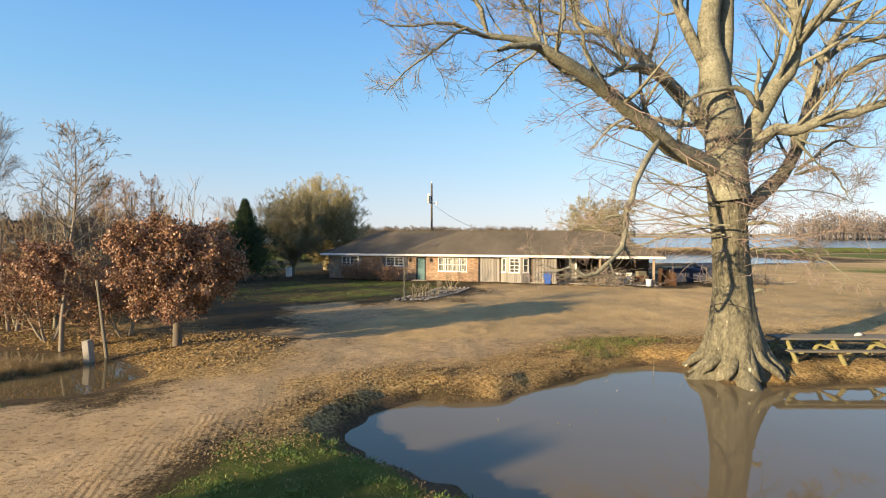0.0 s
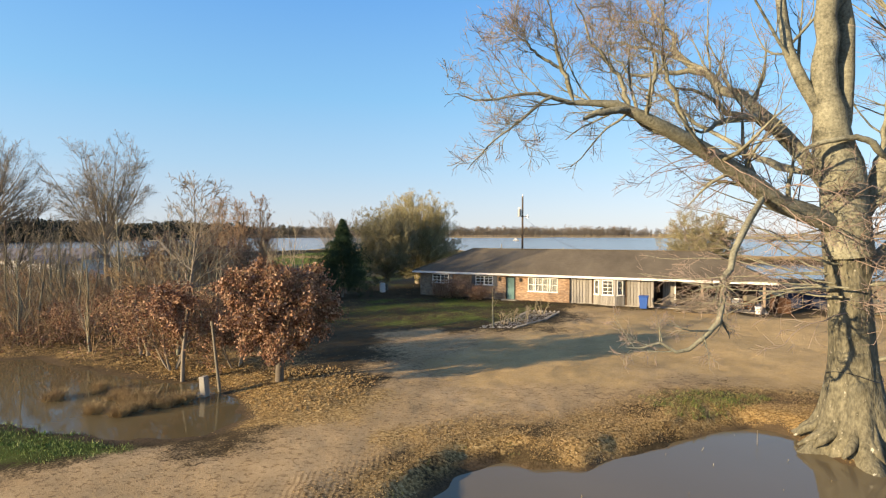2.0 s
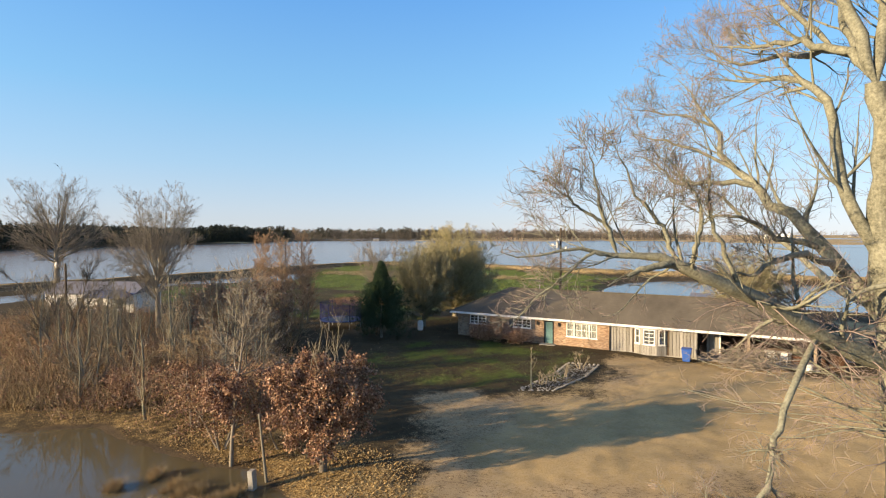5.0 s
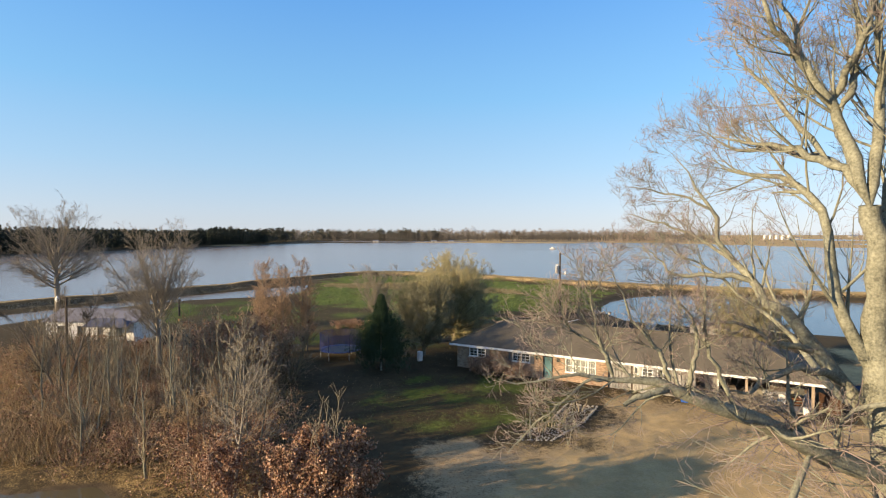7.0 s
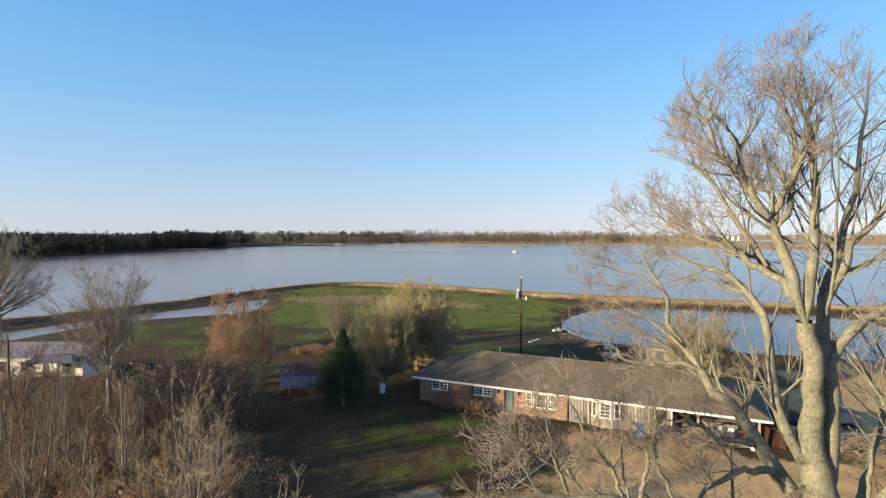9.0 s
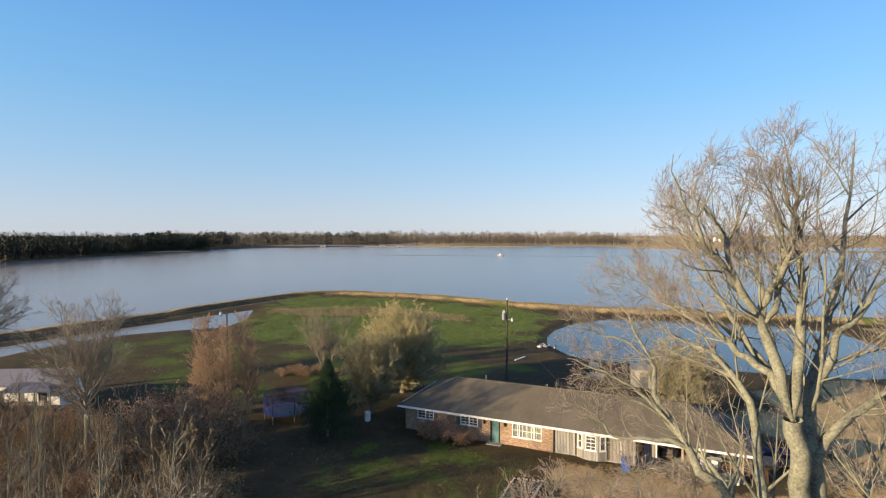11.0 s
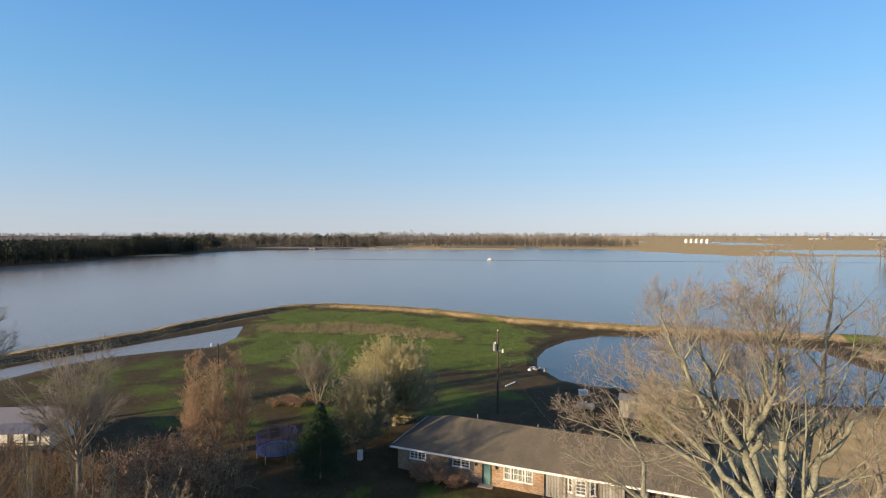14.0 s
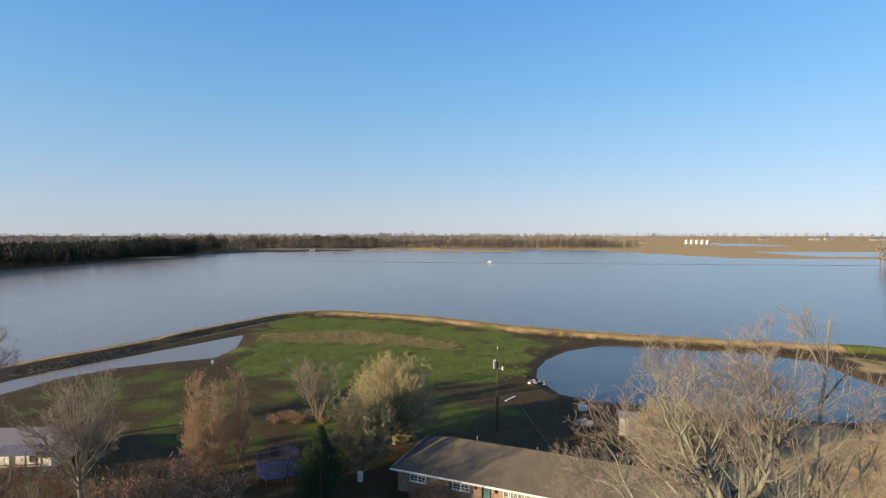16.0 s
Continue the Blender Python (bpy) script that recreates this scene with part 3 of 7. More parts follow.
def build_ground():
    xs = graded(-31, 27, 0.29, (-112, 112, 1.2, 1.0), (-4700, 4700, 2.5, 1.12))
    ys = graded(4, 48, 0.29, (-8, 190, 1.0, 1.0), (-700, 4700, 2.5, 1.12))
    X, Y = np.meshgrid(xs, ys)
    Z = height(X, Y)
    # ruts and hoofed, rolled dirt along the drive
    along = inside(X, Y, DRIVE)
    rut = np.clip(along / 1.5, 0, 1) * (np.hypot(X + 4, Y - 14) < 30)
    Z = Z + rut * 0.006 * np.sin((X * 0.86 + Y * -0.5) * 7.0 + uneven(X, Y, 5, 21) * 2.0) * np.clip(1.0 - np.hypot(X + 6, Y - 9) / 9, 0, 1)
    ny, nx = X.shape
    idx = np.arange(nx * ny).reshape(ny, nx)
    faces = np.stack([idx[:-1, :-1], idx[:-1, 1:], idx[1:, 1:], idx[1:, :-1]], axis=-1).reshape(-1, 4)
    me = mesh_of("ground", np.stack([X, Y, Z], axis=-1).reshape(-1, 3), faces, True)

    def soft(s, width):
        return np.clip(0.5 + s / (2 * width), 0, 1)

    n1, n2 = uneven(X, Y, 6, 31), uneven(X, Y, 16, 32)
    dirt = soft(along + 0.8 * n1, 1.6)
    dirt = np.maximum(dirt, 0.24 * soft(2.6 - off_line(X, Y, LANE) + 0.5 * n1, 1.4))
    gold = soft(inside(X, Y, [(-2, 19), (5, 22.5), (12, 23.5), (30, 28), (30, 42), (20, 43), (5, 46), (2, 37), (-3, 32.5), (-6, 26)]) + 1.5 * n1, 2.5)
    dirt = dirt * (1 - 0.6 * gold)
    lawn = soft(inside(X, Y, [(-14, 33.5), (-4, 34), (-1.5, 38), (0.5, 44), (2, 46.5), (-9, 49.5), (-16, 47), (-17, 40)]) + 0.6 * n1, 2.0) * (0.42 + 0.38 * n1)
    verge = soft(inside(X, Y, [(-4.2, 11.6), (-2.6, 11.8), (-1.2, 10.4), (1.2, 9.2), (3, 6.5), (-2.5, 5), (-4.8, 8)]) + 0.3 * n1, 0.8)
    bank = soft(inside(X, Y, [(-32, 14.2), (-20, 15), (-13.5, 14.2), (-11, 13.2), (-15, 10.5), (-32, 8)]) + 0.5 * n1, 1.0)
    patch = soft(1.0 - np.hypot((X - 6.0) / 1.6, Y - 20.3) + 0.3 * n1, 0.5)
    yard = (0.36 + 0.42 * np.clip(n2 + 0.3, 0, 1) * (Y > 58)) * soft(inside(X, Y, [(-27, 44), (-30, 60), (-46, 60), (-78, 72), (-74, 90), (-52, 93), (-20, 84), (0, 86), (4, 76), (-12, 66), (-19, 60), (-21, 52)]) + 3 * n2, 5)
    green = np.maximum.reduce([lawn, verge, bank, 0.6 * patch, yard])
    ring = soft(1.0 - np.abs(inside(X, Y, SHORES["pond"][2]) + 1.0) + 0.8 * n1, 0.9) * (Y > 11.5) * (X < 15)
    oaks = soft(3.6 - np.hypot((X + 9.4) / 1.25, (Y - 18.7) / 0.8) + 0.6 * n1, 1.2)
    under = 0.5 * soft(inside(X, Y, [(-60, 22), (-30, 20.5), (-9, 19.5), (-8.5, 24), (-16, 33), (-26, 47), (-60, 55)]) + n1, 3)
    dry = 0.35 * soft(inside(X, Y, [(10, 21), (16, 21), (34, 22), (46, 40), (40, 56), (22, 44), (25, 33), (20, 27)]) + n1, 3)
    litter = np.maximum.reduce([ring, oaks, under, dry]) * (1 - 0.8 * verge)
    field = soft(inside(X, Y, [(-58, 104), (-61, 114), (-67, 130), (-70, 152), (-58, 159), (-26, 152), (2, 137), (9, 127), (3, 112), (2, 100), (-4, 92), (-14, 88), (-30, 86), (-48, 92)]) + 4 * n2, 3) * (0.82 + 0.3 * uneven(X, Y, 11, 33))
    stub = 0.42 * soft(inside(X, Y, [(-64, 128), (-40, 137), (-14, 125), (-11, 117), (-38, 121), (-60, 121)]) + 1.5 * n2, 2.5)
    east = 0.75 * soft(inside(X, Y, [(40, 62), (70, 78), (72, 118), (140, 112), (150, 60), (90, 40)]) + 4 * n2, 6)
    field = np.maximum.reduce([field, east, 0.7 * soft(5.0 - off_line(X, Y, CREST) + n1, 2.0) * (X > 72)])
    crest = soft(3.6 - off_line(X, Y, CREST) + 0.6 * n1, 2.0) * (0.25 + 0.45 * (X > -62))
    crest = np.maximum(crest, 0.7 * soft(1.0 - off_line(X, Y, CREST), 0.6) * (X < -50))
    right = 0.95 * soft(inside(X, Y, [(8, 23.5), (15, 20), (60, 10), (140, 40), (140, 118), (66, 118), (70, 84), (40, 76), (22, 60), (24, 42)]) + 3 * n2, 4)
    far = 0.8 * ((Y > 560) | (X > 420)) * (X > -250)
    track = soft(2.4 - off_line(X, Y, [(-330, 60), (-358, 332), (-385, 640)]), 1.2)
    tan = np.maximum.reduce([stub, crest, right, far, track, 1.0 * gold])
    wet = np.maximum.reduce([soft(s, 0.6) for s in (inside(X, Y, SHORES["pond"][2]) + 0.1 + 0.2 * (X < 0.8) * (Y < 15.5) + 0.3 * n1, inside(X, Y, SHORES["puddle"][2]) + 0.3 + 0.3 * n1, inside(X, Y, SHORES["back_pond"][2]) + 1.0)])
    wet = np.maximum(wet, 0.8 * soft(1.0 - np.hypot((X - 8.2) / 2.0, (Y - 21.7) / 0.8) + 0.3 * n1, 0.4))
    wet = np.maximum(wet, 0.25 * soft(3.0 - off_line(X, Y, [(-93, 90), (-84, 106), (-75.5, 138), (-69, 154)]), 1.6))
    for name, trio in (("zone_near", (dirt, green * (1 - 0.7 * dirt), litter)), ("zone_far", (field * (1 - stub), tan, wet))):
        col = np.ones((nx * ny, 4), np.float32)
        for k, w in enumerate(trio):
            col[:, k] = np.clip(w, 0, 1).ravel()
        if name == "zone_near":
            col[:, 3] = (soft(0.75 - off_line(X, Y, RUTS) + 0.7 * uneven(X, Y, 2.2, 41), 0.6) * np.clip((17 - Y) / 4, 0, 1)).ravel()
        a = me.attributes.new(name, "FLOAT_COLOR", "POINT")
        a.data.foreach_set("color", col.ravel())
    return tagged(put("ground", me, EARTH), "sandy dirt drive, leaf litter and winter grass", "ground", kind="structure")


build_ground()


def water(name, x0, x1, y0, y1, z, mat, label):
    tagged(part(name, boxes((x0, x1, y0, y1, z - 0.6, z)), mat), label, "water", kind="structure")


water("water_pond", -5, 26, 1, 21.5, 0.0, POND, "muddy still flood pond beside the drive")
water("water_puddle", -44, -8.5, 12, 24, 0.25, PUDDLE, "brown flood puddle under bare trees")
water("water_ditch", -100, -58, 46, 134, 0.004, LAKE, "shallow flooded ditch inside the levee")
water("water_back_pond", 2, 70, 76, 131, 0.006, CLEARER, "round pond with still blue water")
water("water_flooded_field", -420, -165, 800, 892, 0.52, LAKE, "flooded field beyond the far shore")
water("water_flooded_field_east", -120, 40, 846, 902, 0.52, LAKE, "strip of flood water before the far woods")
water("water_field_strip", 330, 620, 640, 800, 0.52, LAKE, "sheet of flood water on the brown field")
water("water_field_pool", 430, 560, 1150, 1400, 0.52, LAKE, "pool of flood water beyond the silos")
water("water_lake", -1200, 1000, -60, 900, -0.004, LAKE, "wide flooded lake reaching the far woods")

# ---- the house ----
HOUSE = Matrix.Translation((-12.0, 51.6, 0.0)) @ Matrix.Rotation(radians(-15), 4, "Z")
house = thing("house", HOUSE, "long low brick and board ranch house with a brown hipped roof", "house")
EAVE, RIDGE, LONG, DEEP, FLOOR = 2.86, 5.02, 30.95, 9.3, 0.45


def pierced(u0, u1, v0, v1, z0, z1, holes):
    """A wall from u0 to u1 with rectangular openings (u0, u1, z0, z1)."""
    us = sorted({u0, u1, *[h[0] for h in holes], *[h[1] for h in holes]})
    spans = []
    for a, b in zip(us, us[1:]):
        hs = [h for h in holes if h[0] <= a + 1e-6 and h[1] >= b - 1e-6]
        z = z0
        for h in sorted(hs, key=lambda h: h[2]):
            if h[2] > z:
                spans.append((a, b, v0, v1, z, h[2]))
            z = h[3]
        if z < z1:
            spans.append((a, b, v0, v1, z, z1))
    return boxes(*spans)


WINDOWS = [(2.0, 3.75, 1.72, 2.58), (6.55, 8.3, 1.72, 2.58), (11.65, 14.35, 1.3, 2.58)]
DOOR = (9.55, 10.45, 0.5, 2.56)
part("brick_wall", pierced(0.65, 15.48, 0.5, 0.7, 0.2, 2.78, [*WINDOWS, DOOR]), BRICK, house, "red and orange brick wall")
part("end_wall", boxes((0.65, 0.85, 0.7, 8.8, 0.2, 2.78)), BRICK, house)
part("back_wall", boxes((0.85, 22.2, 8.6, 8.8, 0.2, 2.78)), BRICK, house)
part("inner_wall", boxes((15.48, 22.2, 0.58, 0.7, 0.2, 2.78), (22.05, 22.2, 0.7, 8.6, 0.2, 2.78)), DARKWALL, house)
part("floor_slab", boxes((0.66, 30.4, 0.51, 8.79, 0.1, 0.5)), CONCRETE, house)

bm = bmesh.new()
H = DEEP / 2
low = [bm.verts.new(p) for p in ((0, 0, EAVE), (LONG, 0, EAVE), (LONG, DEEP, EAVE), (0, DEEP, EAVE))]
top = [bm.verts.new(p) for p in ((H, H, RIDGE), (LONG - H, H, RIDGE))]
bm.faces.new((low[0], low[1], top[1], top[0]))
bm.faces.new((low[2], low[3], top[0], top[1]))
bm.faces.new((low[1], low[2], top[1]))
bm.faces.new((low[3], low[0], top[0]))
part("roof", bm, SHINGLE, house, "faded brown asphalt shingle roof")
bm = bmesh.new()
for a, b in (((0, 0), (H, H)), ((LONG, 0), (LONG - H, H)), ((H, H), (LONG - H, H))):
    beam(bm, (*a, RIDGE if a[1] else EAVE + 0.01), (*b, RIDGE), 0.26, 0.05)
part("ridge_cap", bm, SHINGLE, house)
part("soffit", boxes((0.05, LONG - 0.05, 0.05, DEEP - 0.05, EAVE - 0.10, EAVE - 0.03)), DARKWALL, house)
part("fascia", boxes((0, LONG, -0.03, 0.03, EAVE - 0.17, EAVE + 0.015), (0, LONG, DEEP - 0.03, DEEP + 0.03, EAVE - 0.17, EAVE + 0.015),
                     (-0.03, 0.03, 0.03, DEEP - 0.03, EAVE - 0.17, EAVE + 0.015), (LONG - 0.03, LONG + 0.03, 0.03, DEEP - 0.03, EAVE - 0.17, EAVE + 0.015)), WHITE, house, "white painted fascia board")
part("vent_pipe", rod(bmesh.new(), (7.6, 4.9, 4.8), (7.6, 4.9, 5.45), 0.06), STEEL, house, "grey vent pipe")
part("vent_pipe", rod(bmesh.new(), (13.8, 5.2, 4.6), (13.8, 5.2, 5.15), 0.05), STEEL, house)


def window(m, w, h, cols, rows, curtain=False, bars=()):
    """A white framed window: frame, panes and glazing bars."""
    f = 0.07
    fr = part("window", boxes((0, w, -0.05, 0.06, 0, f), (0, w, -0.05, 0.06, h - f, h), (0, f, -0.05, 0.06, f, h - f), (w - f, w, -0.05, 0.06, f, h - f)), WHITE, house, "white framed window")
    fr.matrix_local = m
    part("sill", boxes((-0.06, w + 0.06, -0.10, -0.052, -0.05, 0.03)), WHITE, fr)
    pane = part("pane", boxes((f, w - f, 0.0, 0.008, f, h - f)), GLASS, fr, "dark glass pane")
    pane.visible_shadow = not curtain
    for b in bars:
        part("mullion", boxes((b - 0.05, b + 0.05, -0.045, 0.05, f, h - f)), WHITE, fr)
    spans = [(f + (w - 2 * f) * i / cols - 0.02, f + (w - 2 * f) * i / cols + 0.02, -0.018, -0.002, f, h - f) for i in range(1, cols)]
    spans += [(f, w - f, -0.020, -0.003, h * j / rows - 0.022, h * j / rows + 0.022) for j in range(1, rows)]
    part("muntin", boxes(*spans), WHITE, fr)
    if curtain:
        bm = bmesh.new()
        n = 60
        row = [[bm.verts.new((f + (w - 2 * f) * i / n, 0.14 + 0.025 * math.sin(i * 1.1), z)) for i in range(n + 1)] for z in (f, h - f)]
        for i in range(n):
            bm.faces.new((row[0][i], row[0][i + 1], row[1][i + 1], row[1][i]))
        part("curtain", bm, CURTAIN, fr, "drawn beige curtain")
    return fr


window(pose(2.0, 0.52, 1.72), 1.75, 0.86, 4, 3, False, (0.875,))
window(pose(6.55, 0.52, 1.72), 1.75, 0.86, 4, 3, False, (0.875,))
window(pose(11.65, 0.52, 1.3), 2.7, 1.28, 6, 2, True, (0.68, 2.02))
for u in (3.8, 6.15, 8.34):
    sh = part("shutter", boxes((u, u + 0.36, 0.455, 0.497, 1.68, 2.6)), GREY_PAINT, house, "dark grey louvred shutter")
    part("louvres", boxes(*[(u + 0.05, u + 0.31, 0.44, 0.456, z, z + 0.045) for z in np.arange(1.74, 2.52, 0.075)]), GREY_PAINT, sh)
door = part("door", boxes((9.63, 10.37, 0.56, 0.60, 0.5, 2.48)), TEAL, house, "teal painted front door")
part("door_frame", boxes((9.55, 9.63, 0.46, 0.66, 0.5, 2.56), (10.37, 10.45, 0.46, 0.66, 0.5, 2.56), (9.63, 10.37, 0.46, 0.66, 2.48, 2.56)), BLACK, door)
part("door_panel", boxes((9.72, 10.28, 0.548, 0.562, 0.65, 1.35), (9.72, 10.28, 0.548, 0.562, 1.5, 2.35)), TEAL, door)
part("door_knob", rod(bmesh.new(), (9.72, 0.50, 1.45), (9.72, 0.56, 1.45), 0.035), STEEL, door)
part("door_step", boxes((9.3, 10.7, -0.15, 0.49, 0.36, 0.49)), CONCRETE, house)
for u in (8.95, 10.95):
    lamp = part("wall_lamp", boxes((u - 0.07, u + 0.07, 0.34, 0.46, 2.16, 2.42), (u - 0.03, u + 0.03, 0.46, 0.498, 2.3, 2.4)), BLACK, house, "black carriage wall lamp")
    part("lamp_cap", rod(bmesh.new(), (u, 0.40, 2.42), (u, 0.40, 2.5), 0.11, 0.02), BLACK, lamp)

rng = random.Random(4)
board = {}
for u in np.arange(15.5, 22.15, 0.262):
    if 17.35 < u + 0.13 < 20.15:
        continue
    w = 0.225
    if "b" not in board:
        board["b"] = True
        first = part("board", boxes((0, w, 0.53, 0.575, 0.3, 2.76)), SIDING, house, "grey weathered vertical boards")
        first.location = (u, 0, 0)
    else:
        b2 = put("board", first.data, SIDING, house)
        b2.location = (u, rng.uniform(-0.012, 0.008), rng.uniform(-0.03, 0.0))
part("corner_board", boxes((15.40, 15.50, 0.44, 0.498, 0.3, 2.76)), BLACK, house)
part("corner_board", boxes((22.08, 22.22, 0.50, 0.56, 0.3, 2.76)), SIDING, house)


def bay_side(a, b, win):
    """One face of the bay window: boards below and above, and its window."""
    a, b = Vector((*a, 0)), Vector((*b, 0))
    w = (b - a).length
    m = Matrix.Translation(a) @ Matrix.Rotation(math.atan2(b.y - a.y, b.x - a.x), 4, "Z")
    n, e = max(2, round(w / 0.2)), 0.15
    spans = [(w * i / n + 0.01, w * (i + 1) / n - 0.01, 0, 0.04, 0.32, 1.32) for i in range(n)] + [(0, e - 0.01, 0, 0.04, 1.32, 2.62), (w - e + 0.01, w, 0, 0.04, 1.32, 2.62)] + [(0, w, 0.002, 0.038, 2.62, 2.76)]
    for sp in spans:
        p = part("bay_board", boxes(sp), SIDING, house)
        p.matrix_local = m
    fr = window(m @ pose(e, 0, 1.34), w - 2 * e, 1.26, win, 2 if win == 1 else 4)
    return fr


bay_side((17.45, 0.5), (18.1, 0.05), 1)
bay_side((18.1, 0.05), (19.3, 0.05), 2)
bay_side((19.3, 0.05), (20.0, 0.5), 1)
for u in (25.85, 30.1):
    post = part("carport_post", boxes((u - 0.09, u + 0.09, 0.42, 0.60, 0.3, 2.76)), TANPOST, house, "tan weathered carport post")
    part("post_foot", boxes((u - 0.15, u + 0.15, 0.36, 0.66, 0.3, 0.56)), CONCRETE, post)
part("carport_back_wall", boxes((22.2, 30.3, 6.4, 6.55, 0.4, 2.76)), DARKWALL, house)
for i in range(5):
    part("side_board", boxes((22.9 + 0.2 * i, 23.08 + 0.2 * i, 2.0, 2.05, 0.5, 2.76)), SIDING, house)
part("carport_trim", boxes((23.8, 23.9, 1.96, 2.09, 0.5, 2.76)), WHITE, house)

# ---- the great tree by the pond ----
TREE = (9.85, 18.05)


def great_tree():
    r = np.random.default_rng(11)
    root = thing("great_tree", Matrix.Translation((*TREE, 0.3)), "huge old bare tree with flared roots and pale lichen bark", "tree")
    o = np.array([TREE[0], TREE[1], 0.3])
    sides, V, zs = 72, [], np.concatenate([np.linspace(-0.5, 1.4, 14), np.linspace(1.7, 7.6, 16)])
    for z in zs:
        ang = np.arange(sides) * 2 * np.pi / sides
        girth = np.interp(z, [-0.5, 0.2, 0.7, 1.4, 2.0, 2.8, 4.2, 5.6, 6.6, 7.6], [1.22, 0.98, 0.86, 0.74, 0.65, 0.58, 0.54, 0.58, 0.64, 0.5])
        lobe = np.exp(-max(z, -0.3) / 0.55)
        rad = girth * (1 + 0.03 * np.sin(5 * ang + z) + 0.025 * np.sin(9 * ang - 2 * z)) + lobe * 0.46 * np.maximum(0, np.cos(5.5 * ang + 0.8 * np.sin(2 * ang))) ** 2 + 0.035 * np.abs(np.sin(9 * ang + 0.7 * np.sin(3 * ang) + 0.2 * z)) * np.exp(-max(z, 0) / 2.5)
        cx, cy = -0.05 * z + 0.02 * math.sin(z), 0.02 * z
        V.append(np.stack([cx + rad * np.cos(ang), cy + rad * np.sin(ang), np.full(sides, z)], axis=-1))
    V = np.concatenate(V)
    idx = np.arange(len(V)).reshape(len(zs), sides)
    nx = np.roll(idx, -1, axis=1)
    F = np.stack([idx[:-1], nx[:-1], nx[1:], idx[1:]], axis=-1).reshape(-1, 4)
    sets = [(V, F)]
    for k in range(17):
        a = k * 6.283 / 17 + r.uniform(-0.2, 0.2)
        L = r.uniform(1.2, 1.75)
        d = np.array([math.cos(a), math.sin(a), 0])
        bend = np.array([-d[1], d[0], 0]) * r.uniform(-0.4, 0.4)
        pts = [d * 0.66 + [0, 0, 0.95], d * 0.92 + [0, 0, 0.42], d * 1.3 + bend * 0.4 + [0, 0, 0.13], d * L + bend + [0, 0, -0.14]]
        p, q = smooth_path(pts, [0.12, 0.13, 0.12, 0.04], 10)
        sets.append(tubes(p[None], q[None], 10))
    v, f = gathered(sets)
    put("trunk", mesh_of("trunk", v, f, True), BARK, root, "thick pale brown trunk with buttress roots")
    # a thin dark ring about the trunk
    ang = np.linspace(0, 6.283, 40)
    ring = np.stack([0.70 * np.cos(ang) - 0.1, 0.70 * np.sin(ang), 2.05 + 0.12 * np.sin(ang * 2)], axis=-1)
    v, f = tubes(ring[None], np.full((1, 40), 0.011), 5)
    put("wire", mesh_of("wire", v, f, True), BLACK, root, "thin dark band round the trunk")
    K = 16
    low, high, hung = [], [], []

    def bough(order, *rows):
        """A limb through points (x, y, z, radius), kept for its side branches in one of the orders."""
        slim = 1.0 if rows[0][3] > 0.6 or order is hung else 0.64 if order is high else 0.82
        P, R = smooth_path([q[:3] for q in rows], [q[3] * slim for q in rows], K)
        P[2:-1] += r.normal(size=P[2:-1].shape) * min(0.045, 0.008 * np.linalg.norm(P[-1] - P[0]))
        if rows[0][3] < 0.6:
            R[:2] *= [0.3, 0.85]
        v, f = tubes(P[None] - o, R[None], 12 if rows[0][3] > 0.15 else 8)
        put("limb", mesh_of("limb", v, f, True), LIMB, root)
        order.append((P, R))

    def stacked(order):
        return np.array([q[0] for q in order]), np.array([q[1] for q in order])

    # the leaning main stem and its crown
    bough(high, (9.52, 17.95, 5.9, 0.62), (9.2, 17.8, 7.75, 0.60), (8.9, 17.6, 8.98, 0.55), (8.55, 17.35, 10.34, 0.37), (8.32, 17.1, 12.0, 0.28), (8.2, 16.85, 13.4, 0.26), (8.0, 16.75, 14.55, 0.25))
    bough(high, (8.0, 16.75, 14.5, 0.28), (7.67, 16.95, 15.65, 0.26), (7.46, 17.2, 16.8, 0.23), (7.3, 17.2, 17.3, 0.20), (6.88, 17.1, 17.87, 0.17), (6.49, 17.2, 18.64, 0.14), (6.33, 17.2, 19.31, 0.11), (5.99, 17.3, 20.18, 0.08), (5.46, 17.4, 20.9, 0.05), (4.89, 17.4, 21.35, 0.02))
    bough(high, (7.35, 17.0, 17.26, 0.16), (7.7, 17.2, 17.87, 0.15), (7.9, 17.5, 18.64, 0.13), (8.14, 17.8, 19.52, 0.10), (7.97, 18.0, 20.75, 0.06), (7.56, 18.2, 21.68, 0.02))
    bough(high, (8.0, 16.75, 14.5, 0.26), (8.24, 17.0, 15.82, 0.24), (8.37, 17.2, 16.96, 0.21), (8.43, 17.3, 17.95, 0.18), (8.43, 17.4, 18.95, 0.15), (8.35, 17.5, 20.05, 0.11), (8.11, 17.6, 21.16, 0.06), (7.9, 17.7, 22.2, 0.02))
    bough(high, (9.05, 17.65, 8.6, 0.44), (9.05, 17.45, 10.4, 0.37), (8.95, 17.35, 12.4, 0.33), (8.7, 17.45, 14.75, 0.27), (9.3, 18.3, 15.7, 0.24), (9.9, 19.0, 16.4, 0.21), (10.45, 19.6, 17.5, 0.17), (11.0, 20.2, 18.9, 0.14), (11.3, 20.6, 20.35, 0.10), (11.6, 20.8, 21.8, 0.06), (11.8, 21.0, 23.4, 0.02))
